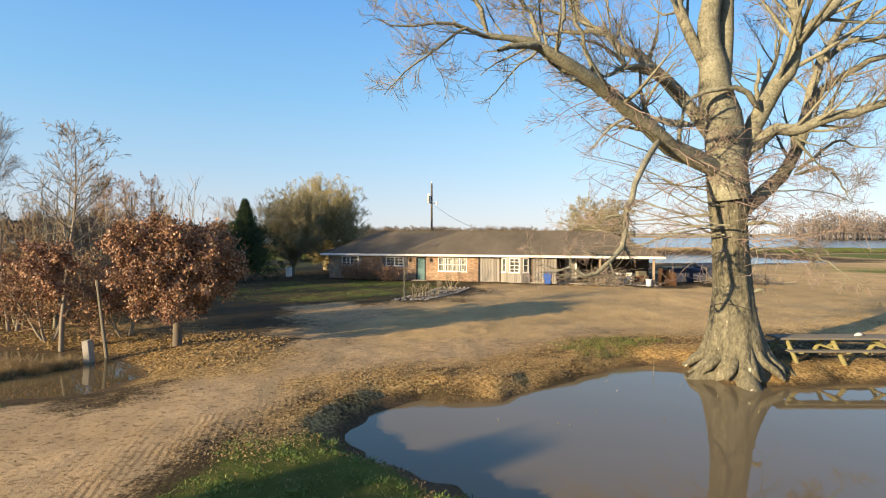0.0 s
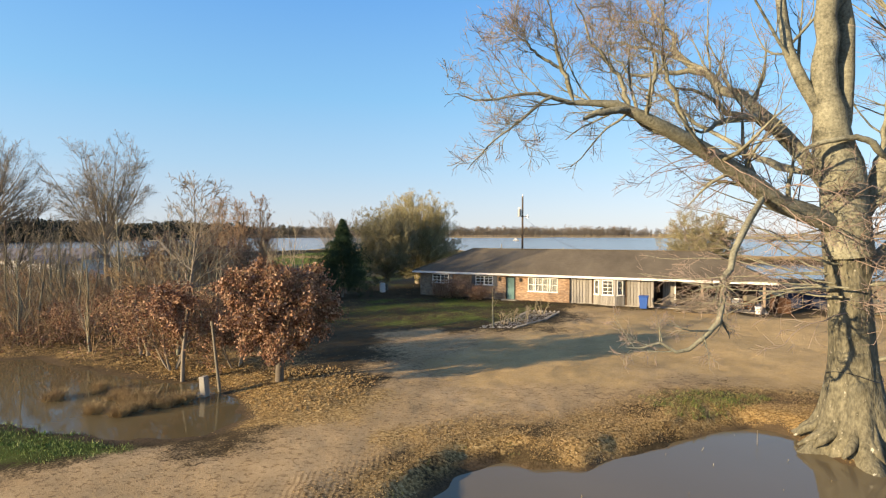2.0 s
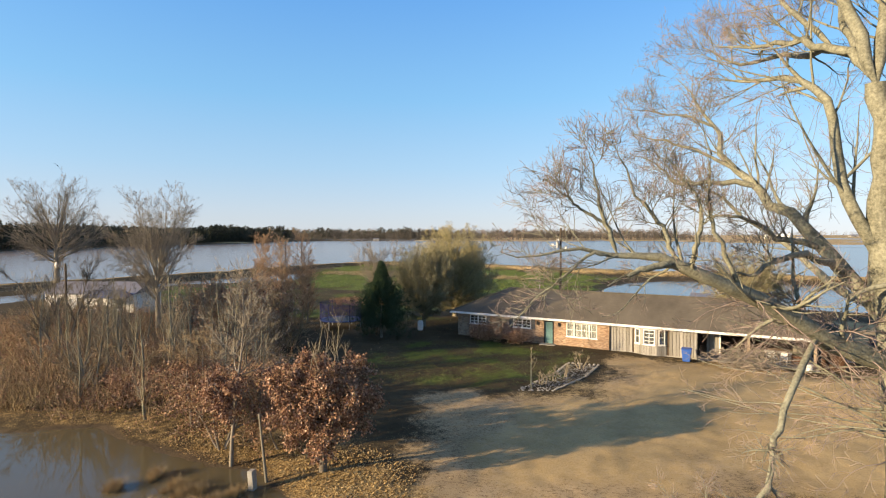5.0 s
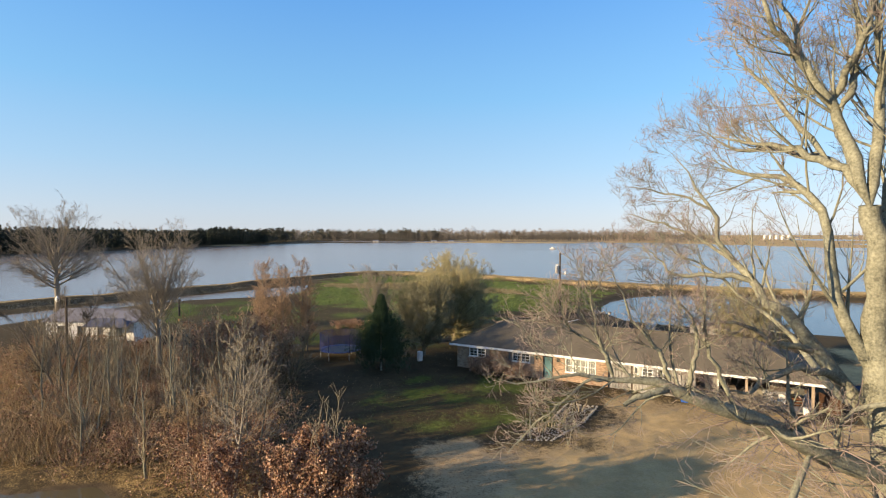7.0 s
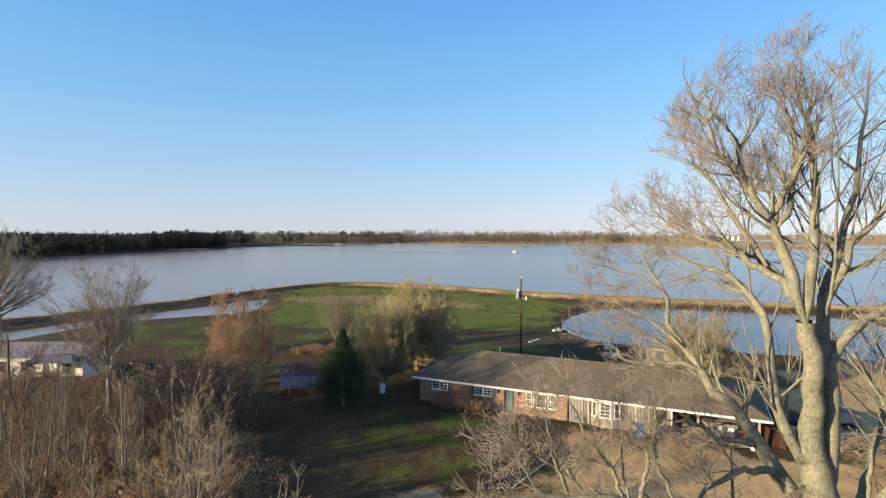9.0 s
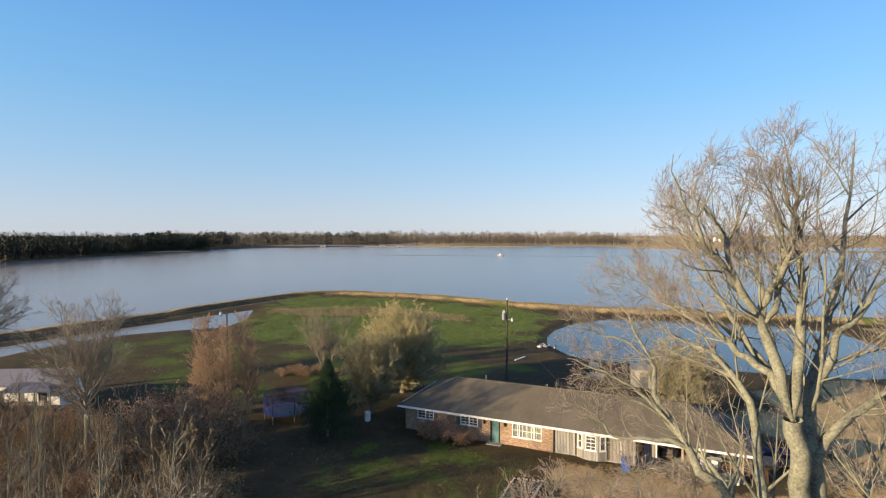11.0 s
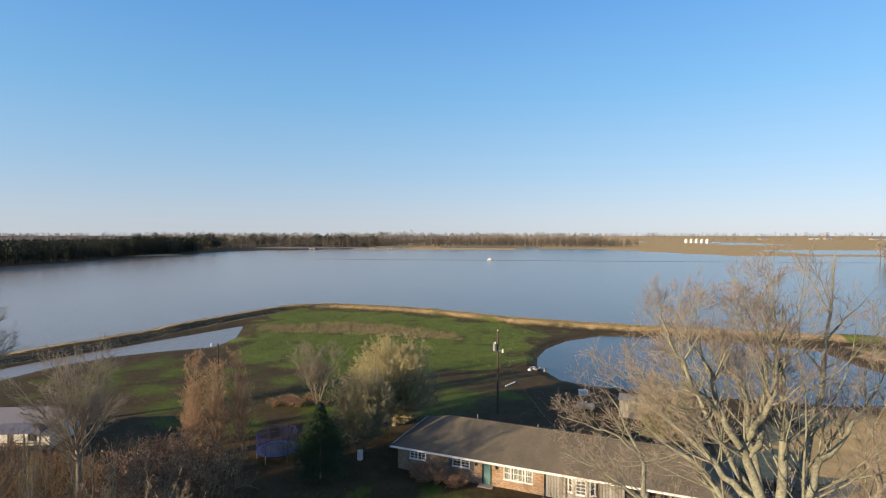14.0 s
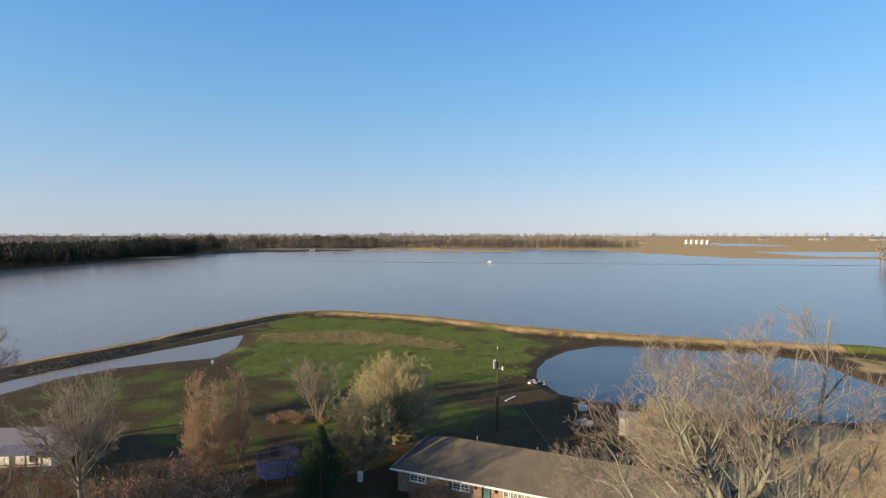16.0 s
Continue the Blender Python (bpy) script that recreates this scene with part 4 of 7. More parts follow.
    bough(high, (8.5, 17.2, 14.4, 0.20), (8.83, 17.4, 15.1, 0.19), (9.31, 17.6, 15.94, 0.18), (9.68, 17.8, 16.84, 0.16), (10.21, 18.0, 17.27, 0.13), (10.86, 18.2, 18.08, 0.10), (11.54, 18.4, 18.76, 0.06), (12.1, 18.6, 19.9, 0.02))
    bough(high, (8.5, 17.1, 12.7, 0.26), (9.44, 17.2, 14.24, 0.22), (10.15, 17.4, 14.7, 0.20), (11.14, 17.6, 15.66, 0.16), (12.0, 17.8, 17.2, 0.10), (12.5, 18.0, 19.3, 0.02))
    bough(high, (7.28, 17.5, 17.4, 0.19), (6.75, 17.3, 18.16, 0.17), (5.97, 16.7, 19.03, 0.14), (5.54, 16.6, 19.45, 0.11), (5.19, 16.5, 20.28, 0.08), (4.76, 16.4, 20.94, 0.05), (4.56, 16.3, 22.1, 0.02))
    bough(high, (7.29, 17.5, 17.44, 0.17), (7.47, 17.1, 18.07, 0.16), (7.69, 16.6, 19.01, 0.14), (7.97, 17.0, 19.77, 0.12), (8.36, 17.6, 20.55, 0.10), (8.41, 18.0, 21.56, 0.06), (8.27, 18.2, 22.8, 0.02))
    bough(high, (8.75, 17.6, 9.3, 0.28), (8.25, 17.4, 10.3, 0.27), (7.83, 17.35, 11.03, 0.26), (7.5, 17.4, 11.9, 0.24), (7.52, 18.0, 13.64, 0.21), (7.48, 18.6, 14.67, 0.19), (7.14, 19.4, 15.32, 0.16), (6.54, 20.6, 15.77, 0.12), (5.92, 21.6, 16.06, 0.07), (5.4, 22.3, 16.6, 0.02))
    bough(high, (7.9, 16.9, 14.76, 0.22), (7.8, 17.4, 15.53, 0.20), (7.41, 17.8, 15.83, 0.18), (6.98, 18.4, 16.23, 0.16), (6.59, 19.6, 16.65, 0.12), (6.14, 20.6, 16.88, 0.08), (5.17, 22.0, 17.48, 0.02))
    bough(high, (7.9, 17.3, 15.3, 0.19), (7.75, 18.6, 16.1, 0.18), (7.62, 20.0, 16.35, 0.16), (7.2, 21.6, 16.83, 0.12), (6.31, 22.9, 17.05, 0.09), (5.53, 23.4, 17.62, 0.05), (5.04, 23.8, 18.38, 0.02))
    bough(high, (8.1, 17.6, 15.2, 0.18), (8.3, 19.2, 16.8, 0.16), (8.6, 20.6, 18.4, 0.13), (8.3, 22.0, 18.9, 0.09), (7.9, 22.8, 19.9, 0.02))
    bough(high, (7.55, 18.2, 16.0, 0.15), (7.0, 19.8, 17.8, 0.12), (6.33, 21.1, 19.5, 0.08), (5.7, 21.7, 20.7, 0.02))
    # the pale fork over the pond
    bough(high, (9.9, 17.95, 6.9, 0.46), (10.1, 17.85, 7.9, 0.44), (10.35, 17.6, 8.89, 0.41), (10.75, 17.4, 9.55, 0.38), (11.0, 17.2, 10.11, 0.35), (11.07, 17.0, 10.82, 0.31), (11.53, 16.9, 11.21, 0.26), (12.05, 16.8, 11.76, 0.23), (13.2, 17.0, 13.4, 0.17), (14.1, 17.2, 16.0, 0.10), (14.6, 17.4, 19.2, 0.02))
    bough(high, (11.05, 17.0, 10.7, 0.27), (10.89, 16.9, 11.47, 0.24), (10.8, 16.8, 12.2, 0.22), (11.0, 16.5, 14.2, 0.17), (11.3, 16.3, 16.6, 0.10), (11.5, 16.2, 19.6, 0.02))
    bough(high, (10.2, 18.5, 7.4, 0.24), (11.4, 20.0, 9.2, 0.18), (13.0, 21.6, 11.4, 0.12), (14.4, 22.8, 14.4, 0.02))
    bough([], (10.3, 18.0, 8.0, 0.15), (10.4, 18.1, 9.0, 0.10), (10.46, 18.1, 9.8, 0.08), (10.5, 18.1, 10.5, 0.05))
    bough([], (10.08, 17.3, 8.64, 0.12), (9.43, 17.0, 9.12, 0.11), (8.89, 16.85, 9.22, 0.10), (8.06, 16.8, 9.06, 0.08), (7.46, 16.8, 8.65, 0.04))
    # the long low limb to the west, with its broken stub and rising side limbs
    bough(low, (9.6, 18.1, 6.5, 0.44), (8.6, 17.6, 6.98, 0.40), (7.7, 17.3, 7.31, 0.35), (6.44, 16.8, 7.89, 0.31), (4.96, 15.96, 8.75, 0.27), (3.63, 15.2, 9.33, 0.21), (2.73, 14.8, 9.82, 0.17), (1.93, 14.7, 9.9, 0.11), (1.2, 14.45, 9.99, 0.08), (0.34, 14.1, 10.05, 0.05), (-0.38, 13.9, 10.03, 0.04), (-1.07, 13.7, 9.93, 0.028), (-1.61, 13.5, 10.06, 0.012))
    bough([], (2.9, 14.9, 9.75, 0.13), (2.3, 14.5, 9.7, 0.11), (1.88, 14.3, 9.61, 0.10), (1.53, 14.1, 9.43, 0.06))
    bough(low, (1.04, 14.3, 9.97, 0.06), (0.56, 14.1, 9.94, 0.05), (-0.02, 13.9, 9.44, 0.04), (-0.3, 13.8, 9.17, 0.032), (-0.86, 13.6, 8.69, 0.024), (-1.34, 13.5, 8.16, 0.012))
    bough(low, (1.3, 14.6, 10.0, 0.09), (1.03, 14.4, 10.74, 0.07), (0.85, 14.3, 11.32, 0.05), (0.73, 14.2, 12.02, 0.03), (0.58, 14.1, 12.58, 0.012))
    bough(low, (1.0, 14.4, 10.78, 0.06), (0.46, 14.3, 11.1, 0.045), (0.03, 14.1, 11.46, 0.03), (-0.53, 13.9, 11.95, 0.012))
    bough(low, (2.75, 14.9, 9.85, 0.09), (2.58, 14.9, 10.47, 0.07), (2.17, 14.8, 11.05, 0.06), (1.74, 14.7, 11.64, 0.04), (1.23, 14.6, 12.81, 0.012))
    bough(low, (3.16, 15.0, 9.6, 0.10), (3.28, 15.0, 10.24, 0.08), (3.42, 15.1, 10.91, 0.07), (3.27, 15.2, 11.59, 0.045), (2.49, 15.2, 12.6, 0.012))
    bough(low, (4.6, 15.75, 8.95, 0.09), (3.9, 15.3, 10.2, 0.07), (3.55, 15.05, 11.2, 0.055), (3.62, 15.1, 12.4, 0.03), (3.4, 15.1, 13.4, 0.012))
    # the limb that climbs away behind, with its forks
    bough(low, (9.3, 18.3, 7.4, 0.33), (8.24, 18.4, 9.2, 0.30), (7.91, 18.7, 9.73, 0.27), (7.47, 19.2, 10.44, 0.25), (7.08, 19.7, 11.19, 0.22), (6.36, 20.1, 11.59, 0.19), (6.26, 20.5, 12.17, 0.17), (5.95, 21.2, 12.63, 0.15), (5.62, 22.2, 13.51, 0.13), (5.58, 23.0, 14.45, 0.10), (5.21, 23.6, 15.24, 0.07), (4.96, 24.0, 16.13, 0.045), (4.26, 24.4, 17.1, 0.012))
    bough(low, (6.3, 20.4, 12.1, 0.14), (5.61, 20.6, 12.33, 0.12), (4.61, 20.6, 12.3, 0.09), (3.69, 20.7, 12.37, 0.065), (3.21, 20.7, 12.9, 0.04), (2.35, 20.8, 13.38, 0.012))
    bough(low, (7.64, 18.9, 10.05, 0.15), (7.17, 18.8, 10.24, 0.12), (6.28, 18.5, 10.4, 0.10), (5.74, 18.3, 10.83, 0.08), (4.87, 18.0, 11.08, 0.05), (4.03, 17.8, 10.95, 0.012))
    bough(low, (8.2, 18.3, 9.2, 0.17), (7.56, 18.1, 9.64, 0.15), (6.59, 17.2, 9.89, 0.12), (5.5, 16.5, 9.78, 0.09), (5.0, 16.2, 9.38, 0.06), (4.35, 15.9, 9.46, 0.02))
    bough(low, (8.6, 18.5, 8.4, 0.20), (8.4, 20.6, 9.0, 0.16), (8.45, 23.0, 9.8, 0.12), (7.2, 24.4, 11.0, 0.09), (5.6, 24.6, 12.4, 0.06), (4.5, 24.6, 12.9, 0.04), (3.6, 25.4, 13.9, 0.012))
    bough(low, (5.5, 23.1, 14.7, 0.08), (4.6, 23.7, 15.3, 0.055), (3.4, 24.0, 15.6, 0.04), (2.2, 24.2, 15.9, 0.012))
    bough(low, (6.0, 21.0, 12.6, 0.09), (4.9, 22.2, 13.6, 0.07), (3.6, 22.8, 14.2, 0.05), (2.2, 23.2, 14.6, 0.012))
    # limbs to the east
    bough(low, (9.95, 17.8, 7.3, 0.27), (10.6, 17.4, 8.0, 0.24), (11.29, 17.1, 8.07, 0.22), (12.32, 16.6, 8.36, 0.18), (13.19, 16.3, 8.62, 0.15), (15.2, 15.9, 9.3, 0.09), (17.2, 15.7, 10.3, 0.02))
    bough(low, (9.9, 18.1, 5.2, 0.36), (10.83, 18.5, 6.06, 0.31), (11.7, 18.7, 6.65, 0.27), (12.07, 18.7, 7.33, 0.24), (12.45, 18.8, 8.4, 0.22), (12.69, 18.9, 9.29, 0.20), (12.93, 19.0, 10.29, 0.17), (13.43, 19.1, 11.19, 0.15), (14.24, 19.3, 12.14, 0.11), (15.2, 19.6, 13.6, 0.06), (15.9, 19.8, 15.2, 0.015))
    bough(low, (12.66, 18.9, 9.0, 0.18), (12.9, 18.7, 9.53, 0.16), (13.69, 18.5, 10.14, 0.14), (14.76, 18.3, 10.67, 0.11), (16.4, 18.1, 11.8, 0.06), (17.6, 18.0, 13.0, 0.012))
    bough(low, (13.1, 19.0, 10.6, 0.14), (13.44, 18.7, 10.96, 0.13), (13.95, 18.5, 11.26, 0.11), (14.67, 18.2, 11.19, 0.09), (16.2, 17.6, 12.0, 0.02))
    bough(low, (12.02, 18.6, 6.83, 0.10), (12.41, 18.2, 7.25, 0.07), (12.86, 17.8, 7.75, 0.05), (13.29, 17.4, 7.5, 0.03), (13.9, 16.9, 7.4, 0.012))
    bough(low, (12.02, 18.6, 6.74, 0.09), (12.88, 18.2, 6.92, 0.06), (13.07, 17.8, 6.28, 0.035), (13.15, 17.4, 5.71, 0.012))
    bough([], (9.95, 17.7, 5.05, 0.09), (10.5, 17.6, 5.1, 0.07), (10.9, 17.5, 5.0, 0.04))
    bough([], (10.0, 17.9, 2.75, 0.12), (10.45, 17.75, 2.9, 0.085), (10.5, 17.72, 2.86, 0.06), (10.58, 17.7, 2.74, 0.03))
    # thin boughs hanging low
    bough(hung, (6.9, 17.05, 7.75, 0.11), (6.2, 16.1, 7.1, 0.095), (5.45, 15.2, 6.2, 0.085), (5.05, 14.7, 5.5, 0.08), (4.95, 14.4, 5.05, 0.075), (4.62, 14.15, 4.2, 0.07), (4.0, 13.95, 3.7, 0.05), (3.3, 13.85, 3.75, 0.035), (2.55, 13.7, 3.77, 0.012))
    bough(hung, (10.0, 17.9, 4.15, 0.05), (11.0, 17.6, 4.3, 0.045), (11.7, 17.5, 4.2, 0.035), (12.4, 17.3, 3.8, 0.025), (13.0, 17.2, 3.25, 0.01))
    def within(rows):
        """Boughs cut back to the crown's outline: its rounded top and its western reach."""
        P, R = rows
        a, b = P[:, 0], P[:, -1]
        top = np.interp(b[:, 0], (1.5, 3.0, 4.0, 5.5, 7.0, 9.0, 13.0, 17.0), (16.0, 18.8, 20.7, 22.5, 23.1, 23.9, 23.2, 18.5)) + r.normal(size=len(a)) * 0.3
        keep = np.where(b[:, 2] > top, np.clip((top - a[:, 2]) / np.maximum(b[:, 2] - a[:, 2], 0.01), 0.0, 1.0), 1.0)
        edge = -1.75 + r.normal(size=len(a)) * 0.15
        keep = np.minimum(keep, np.where(b[:, 0] < edge, np.clip((a[:, 0] - edge) / np.maximum(a[:, 0] - b[:, 0], 0.01), 0.0, 1.0), 1.0))
        stay = keep > 0.2
        return (P[:, :1] + (P - P[:, :1]) * keep[:, None, None])[stay], R[stay]

    west = stacked(low[:1])
    low, high, hung = stacked(low), stacked(high[1:]), stacked(hung)
    long = np.linalg.norm(low[0][:, -1] - low[0][:, 0], axis=1) > 6.5
    b1 = [sprout(r, low[0][w], low[1][w], n, 50, ratio, 0.34, 0.13, 0.10, 7, 0.22, 1.0, 0.15, 0.5, 0.7) for w, n, ratio in ((long, 18, 0.25), (~long, 10, 0.42))]
    b1 = np.concatenate([q[0] for q in b1]), np.concatenate([q[1] for q in b1])
    hang = within(sprout(r, *west, 7, 60, 0.17, 0.28, -0.03, 0.12, 8, 0.10, 0.6, 0.2, 0.2, 1.4))
    b1 = np.concatenate([b1[0][:, :7], hang[0][:, :7]]), np.concatenate([b1[1], hang[1][:, :7]])
    b1 = within(b1)
    b2 = within(sprout(r, *b1, 8, 46, 0.44, 0.42, 0.07, 0.13, 5, 0.2, 1.0, 0.25, 0.45, 0.5))
    b3 = within(sprout(r, *b2, 4, 42, 0.48, 0.5, 0.06, 0.15, 4, 0.15, 1.0, 0.4, 0.4, 0.3))
    b4 = within(sprout(r, *b3, 1, 40, 0.6, 0.7, 0.05, 0.15, 2, 0.2, 1.0, 0.5, 0.3, 0.22))
    a1 = within(sprout(r, *high, 13, 48, 0.52, 0.34, 0.10, 0.09, 7, 0.22, 1.0, 0.15, 0.5, 1.6))
    more = within(sprout(r, *high, 4, 40, 0.15, 0.7, 0.08, 0.10, 7, 0.6, 1.0, 0.25, 0.0, 0.9))
    a1 = np.concatenate([a1[0], more[0]]), np.concatenate([a1[1], more[1]])
    a2 = within(sprout(r, *a1, 7, 42, 0.46, 0.42, 0.08, 0.11, 5, 0.2, 1.0, 0.25, 0.45, 0.5))
    a3 = within(sprout(r, *a2, 4, 38, 0.5, 0.5, 0.09, 0.12, 4, 0.15, 1.0, 0.4, 0.4, 0.32))
    a4 = within(sprout(r, *a3, 2, 38, 0.6, 0.7, 0.08, 0.12, 2, 0.2, 1.0, 0.5, 0.3, 0.22))
    d1 = sprout(r, *hung, 15, 55, 0.16, 0.5, -0.02, 0.14, 6, 0.3, 1.0, 0.25, 0.4, 0.6)
    d2 = sprout(r, *d1, 9, 46, 0.5, 0.6, 0.0, 0.15, 4, 0.2, 1.0, 0.3, 0.4, 0.3)
    d3 = sprout(r, *d2, 5, 45, 0.55, 0.6, 0.0, 0.2, 3, 0.2, 1.0, 0.4, 0.4, 0.2)
    v1 = within(sprout(r, *west, 17, 70, 0.17, 0.10, -0.07, 0.12, 8, 0.03, 0.36, 0.3, 0.1, 1.8))
    np.clip(v1[1], 0.008, 0.018, out=v1[1])
    v2 = within(sprout(r, *v1, 9, 44, 0.42, 0.6, -0.03, 0.12, 5, 0.12, 1.0, 0.4, 0.35, 0.5))
    v3 = within(sprout(r, *v2, 4, 46, 0.5, 0.7, -0.01, 0.2, 2, 0.15, 1.0, 0.5, 0.3, 0.25))
    lowp = np.array([[[9.75 + 0.5 * math.cos(a), 18.05 + 0.5 * math.sin(a), z] for z in (4.2, 5.2, 6.4, 7.6)] for a in np.arange(0, 6.28, 0.785)])
    e1 = sprout(r, lowp, np.full(lowp.shape[:2], 0.042), 6, 78, 0.95, 0.45, -0.05, 0.17, 8, 0.0, 1.0, 0.2, 0.2, 1.6)
    e2 = sprout(r, *e1, 6, 48, 0.42, 0.55, -0.02, 0.2, 5, 0.12, 1.0, 0.3, 0.4, 0.5)
    e3 = sprout(r, *e2, 3, 45, 0.5, 0.6, 0.0, 0.2, 2, 0.15, 1.0, 0.4, 0.4, 0.3)
    # long thin boughs that skirt the lower trunk
    n = 19
    at = np.column_stack([np.where(np.arange(n) < 14, 9.1, 10.0), 17.8 + r.normal(size=n) * 0.4, r.uniform(4.6, 7.2, n)])
    way = unit(np.column_stack([np.where(np.arange(n) < 14, -1.0, 1.0), r.uniform(-0.2, 0.9, n), r.uniform(-0.1, 0.45, n)]))
    f1 = np.empty((n, 10, 3)), np.tile(np.linspace(0.032, 0.007, 10), (n, 1))
    reach = r.uniform(3.0, 6.6, n)[:, None] / 9
    for k in range(10):
        f1[0][:, k] = at
        way = unit(way + r.normal(size=(n, 3)) * 0.15 + [0, 0, -0.03])
        at = at + way * reach
    f2 = sprout(r, *f1, 10, 46, 0.24, 0.5, 0.0, 0.12, 6, 0.2, 1.0, 0.25, 0.4, 0.6)
    f3 = sprout(r, *f2, 5, 44, 0.45, 0.6, 0.0, 0.13, 3, 0.15, 1.0, 0.4, 0.4, 0.25)
    for q in (a2, b2):
        np.maximum(q[1], 0.007, out=q[1])
    for q in (f2, f3):
        np.maximum(q[1], 0.0052, out=q[1])
    for q in (v2, v3, e2, e3):
        np.maximum(q[1], 0.0052, out=q[1])
    for q in (a2, a3, a4, b2, b3, b4, d2, d3, e2, e3, v2, v3):
        np.maximum(q[1], 0.0038, out=q[1])
    for rows, mat in ((a1, LIMB), (b1, LIMB), (d1, LIMB), (e1, TWIG), (v1, TWIG), (f1, LIMB)):
        for p, q in zip(*rows):
            v, f = tubes(p[None] - o, q[None], 6)
            put("branch", mesh_of("branch", v, f, True), mat, root)
    v, f = gathered([tubes(p - o, q, 4) for p, q in (a2, b2, d2)])
    tagged(put("spray", mesh_of("spray", v, f), LIMB, root, "pale lesser boughs"), kind="stuff")
    v, f = gathered([tubes(p - o, q, 3) for p, q in (a3, a4, b3, b4, d3, e2, e3, v2, v3, f2, f3)])
    tagged(put("crown", mesh_of("crown", v, f), TWIG, root, "fine reddish bare twigs"), kind="stuff")


great_tree()


# ---- the other trees ----
def stems(r, n, h, tilt, K=7, wiggle=0.08, lift=0.12, base=0.15):
    """n stems that rise from one base."""
    a = np.arange(n) * 6.283 / n + r.uniform(-0.4, 0.4, n)
    t = np.radians(tilt) * r.uniform(0.4, 1.2, n)
    d = np.stack([np.cos(a) * np.sin(t), np.sin(a) * np.sin(t), np.cos(t)], axis=-1)
    P = np.empty((n, K, 3))
    p = np.stack([np.cos(a) * base, np.sin(a) * base, np.full(n, -0.15)], axis=-1) * (n > 1) + np.array([0, 0, -0.15]) * (n == 1)
    P[:, 0] = p
    L = h * r.uniform(0.8, 1.05, n)
    for k in range(1, K):
        d = unit(d + wiggle * r.normal(size=(n, 3)) + np.array([0, 0, lift]))
        p = p + d * (L / (K - 1))[:, None]
        P[:, k] = p
    return P


def bare_tree(name, label, seed, m, h, girth, n, tilt, twig, bark, plan, lift=0.12, wiggle=0.08, leaf=None, group=""):
    """A leafless tree: stems, then one row of plan for each order of branches."""
    r = np.random.default_rng(seed)
    root = thing(name, m, label, "tree", group)
    P = stems(r, n, h, tilt, 8, wiggle, lift)
    R = np.tile(girth * np.linspace(1, 0.12, 8), (n, 1))
    for k in range(n):
        v, f = tubes(P[k:k + 1], R[k:k + 1], 7)
        put("trunk" if n == 1 else "stem", mesh_of("stem", v, f, True), bark, root)
    sets, q, every = [], (P, R), []
    for i, (count, angle, ratio, thick, up, smin, wig) in enumerate(plan):
        points = 4 if i == 0 else 3 if i < len(plan) - 1 else 2
        q = sprout(r, *q, count, angle, ratio, thick, up, wig, points, smin, 1.0, 0.3, 0.45, 0.2)
        np.maximum(q[1], 0.008, out=q[1])
        sets.append(tubes(*q, 4 if i == 0 else 3))
        every.append(q)
    v, f = gathered(sets)
    put("crown", mesh_of("crown", v, f), twig, root, "bare twiggy crown")
    if leaf:
        count, size, lowest, highest, mat, droop = leaf
        pts = np.concatenate([e[0][:, 1:].reshape(-1, 3) for e in every[-2:]])
        pts = pts[(pts[:, 2] > lowest) & (pts[:, 2] < highest)]
        pts = pts[r.integers(0, len(pts), count)] + r.normal(size=(count, 3)) * 0.09
        v, f = leaves(r, pts, size, droop)
        put("leaves", mesh_of("leaves", v, f), mat, root, "dry russet leaves")
    return root


ROUND = ((9, 42, 0.5, 0.5, 0.03, 0.25, 0.12), (7, 42, 0.5, 0.55, 0.02, 0.2, 0.15), (5, 40, 0.55, 0.6, 0.02, 0.15, 0.15))
WIDE = ((11, 38, 0.38, 0.5, 0.06, 0.16, 0.05), (7, 38, 0.48, 0.5, 0.05, 0.12, 0.06), (4, 38, 0.55, 0.6, 0.03, 0.1, 0.07))
DENSE = ((9, 40, 0.20, 0.5, 0.02, 0.45, 0.05), (6, 44, 0.5, 0.5, 0.02, 0.15, 0.06), (5, 46, 0.6, 0.6, 0.0, 0.12, 0.07))


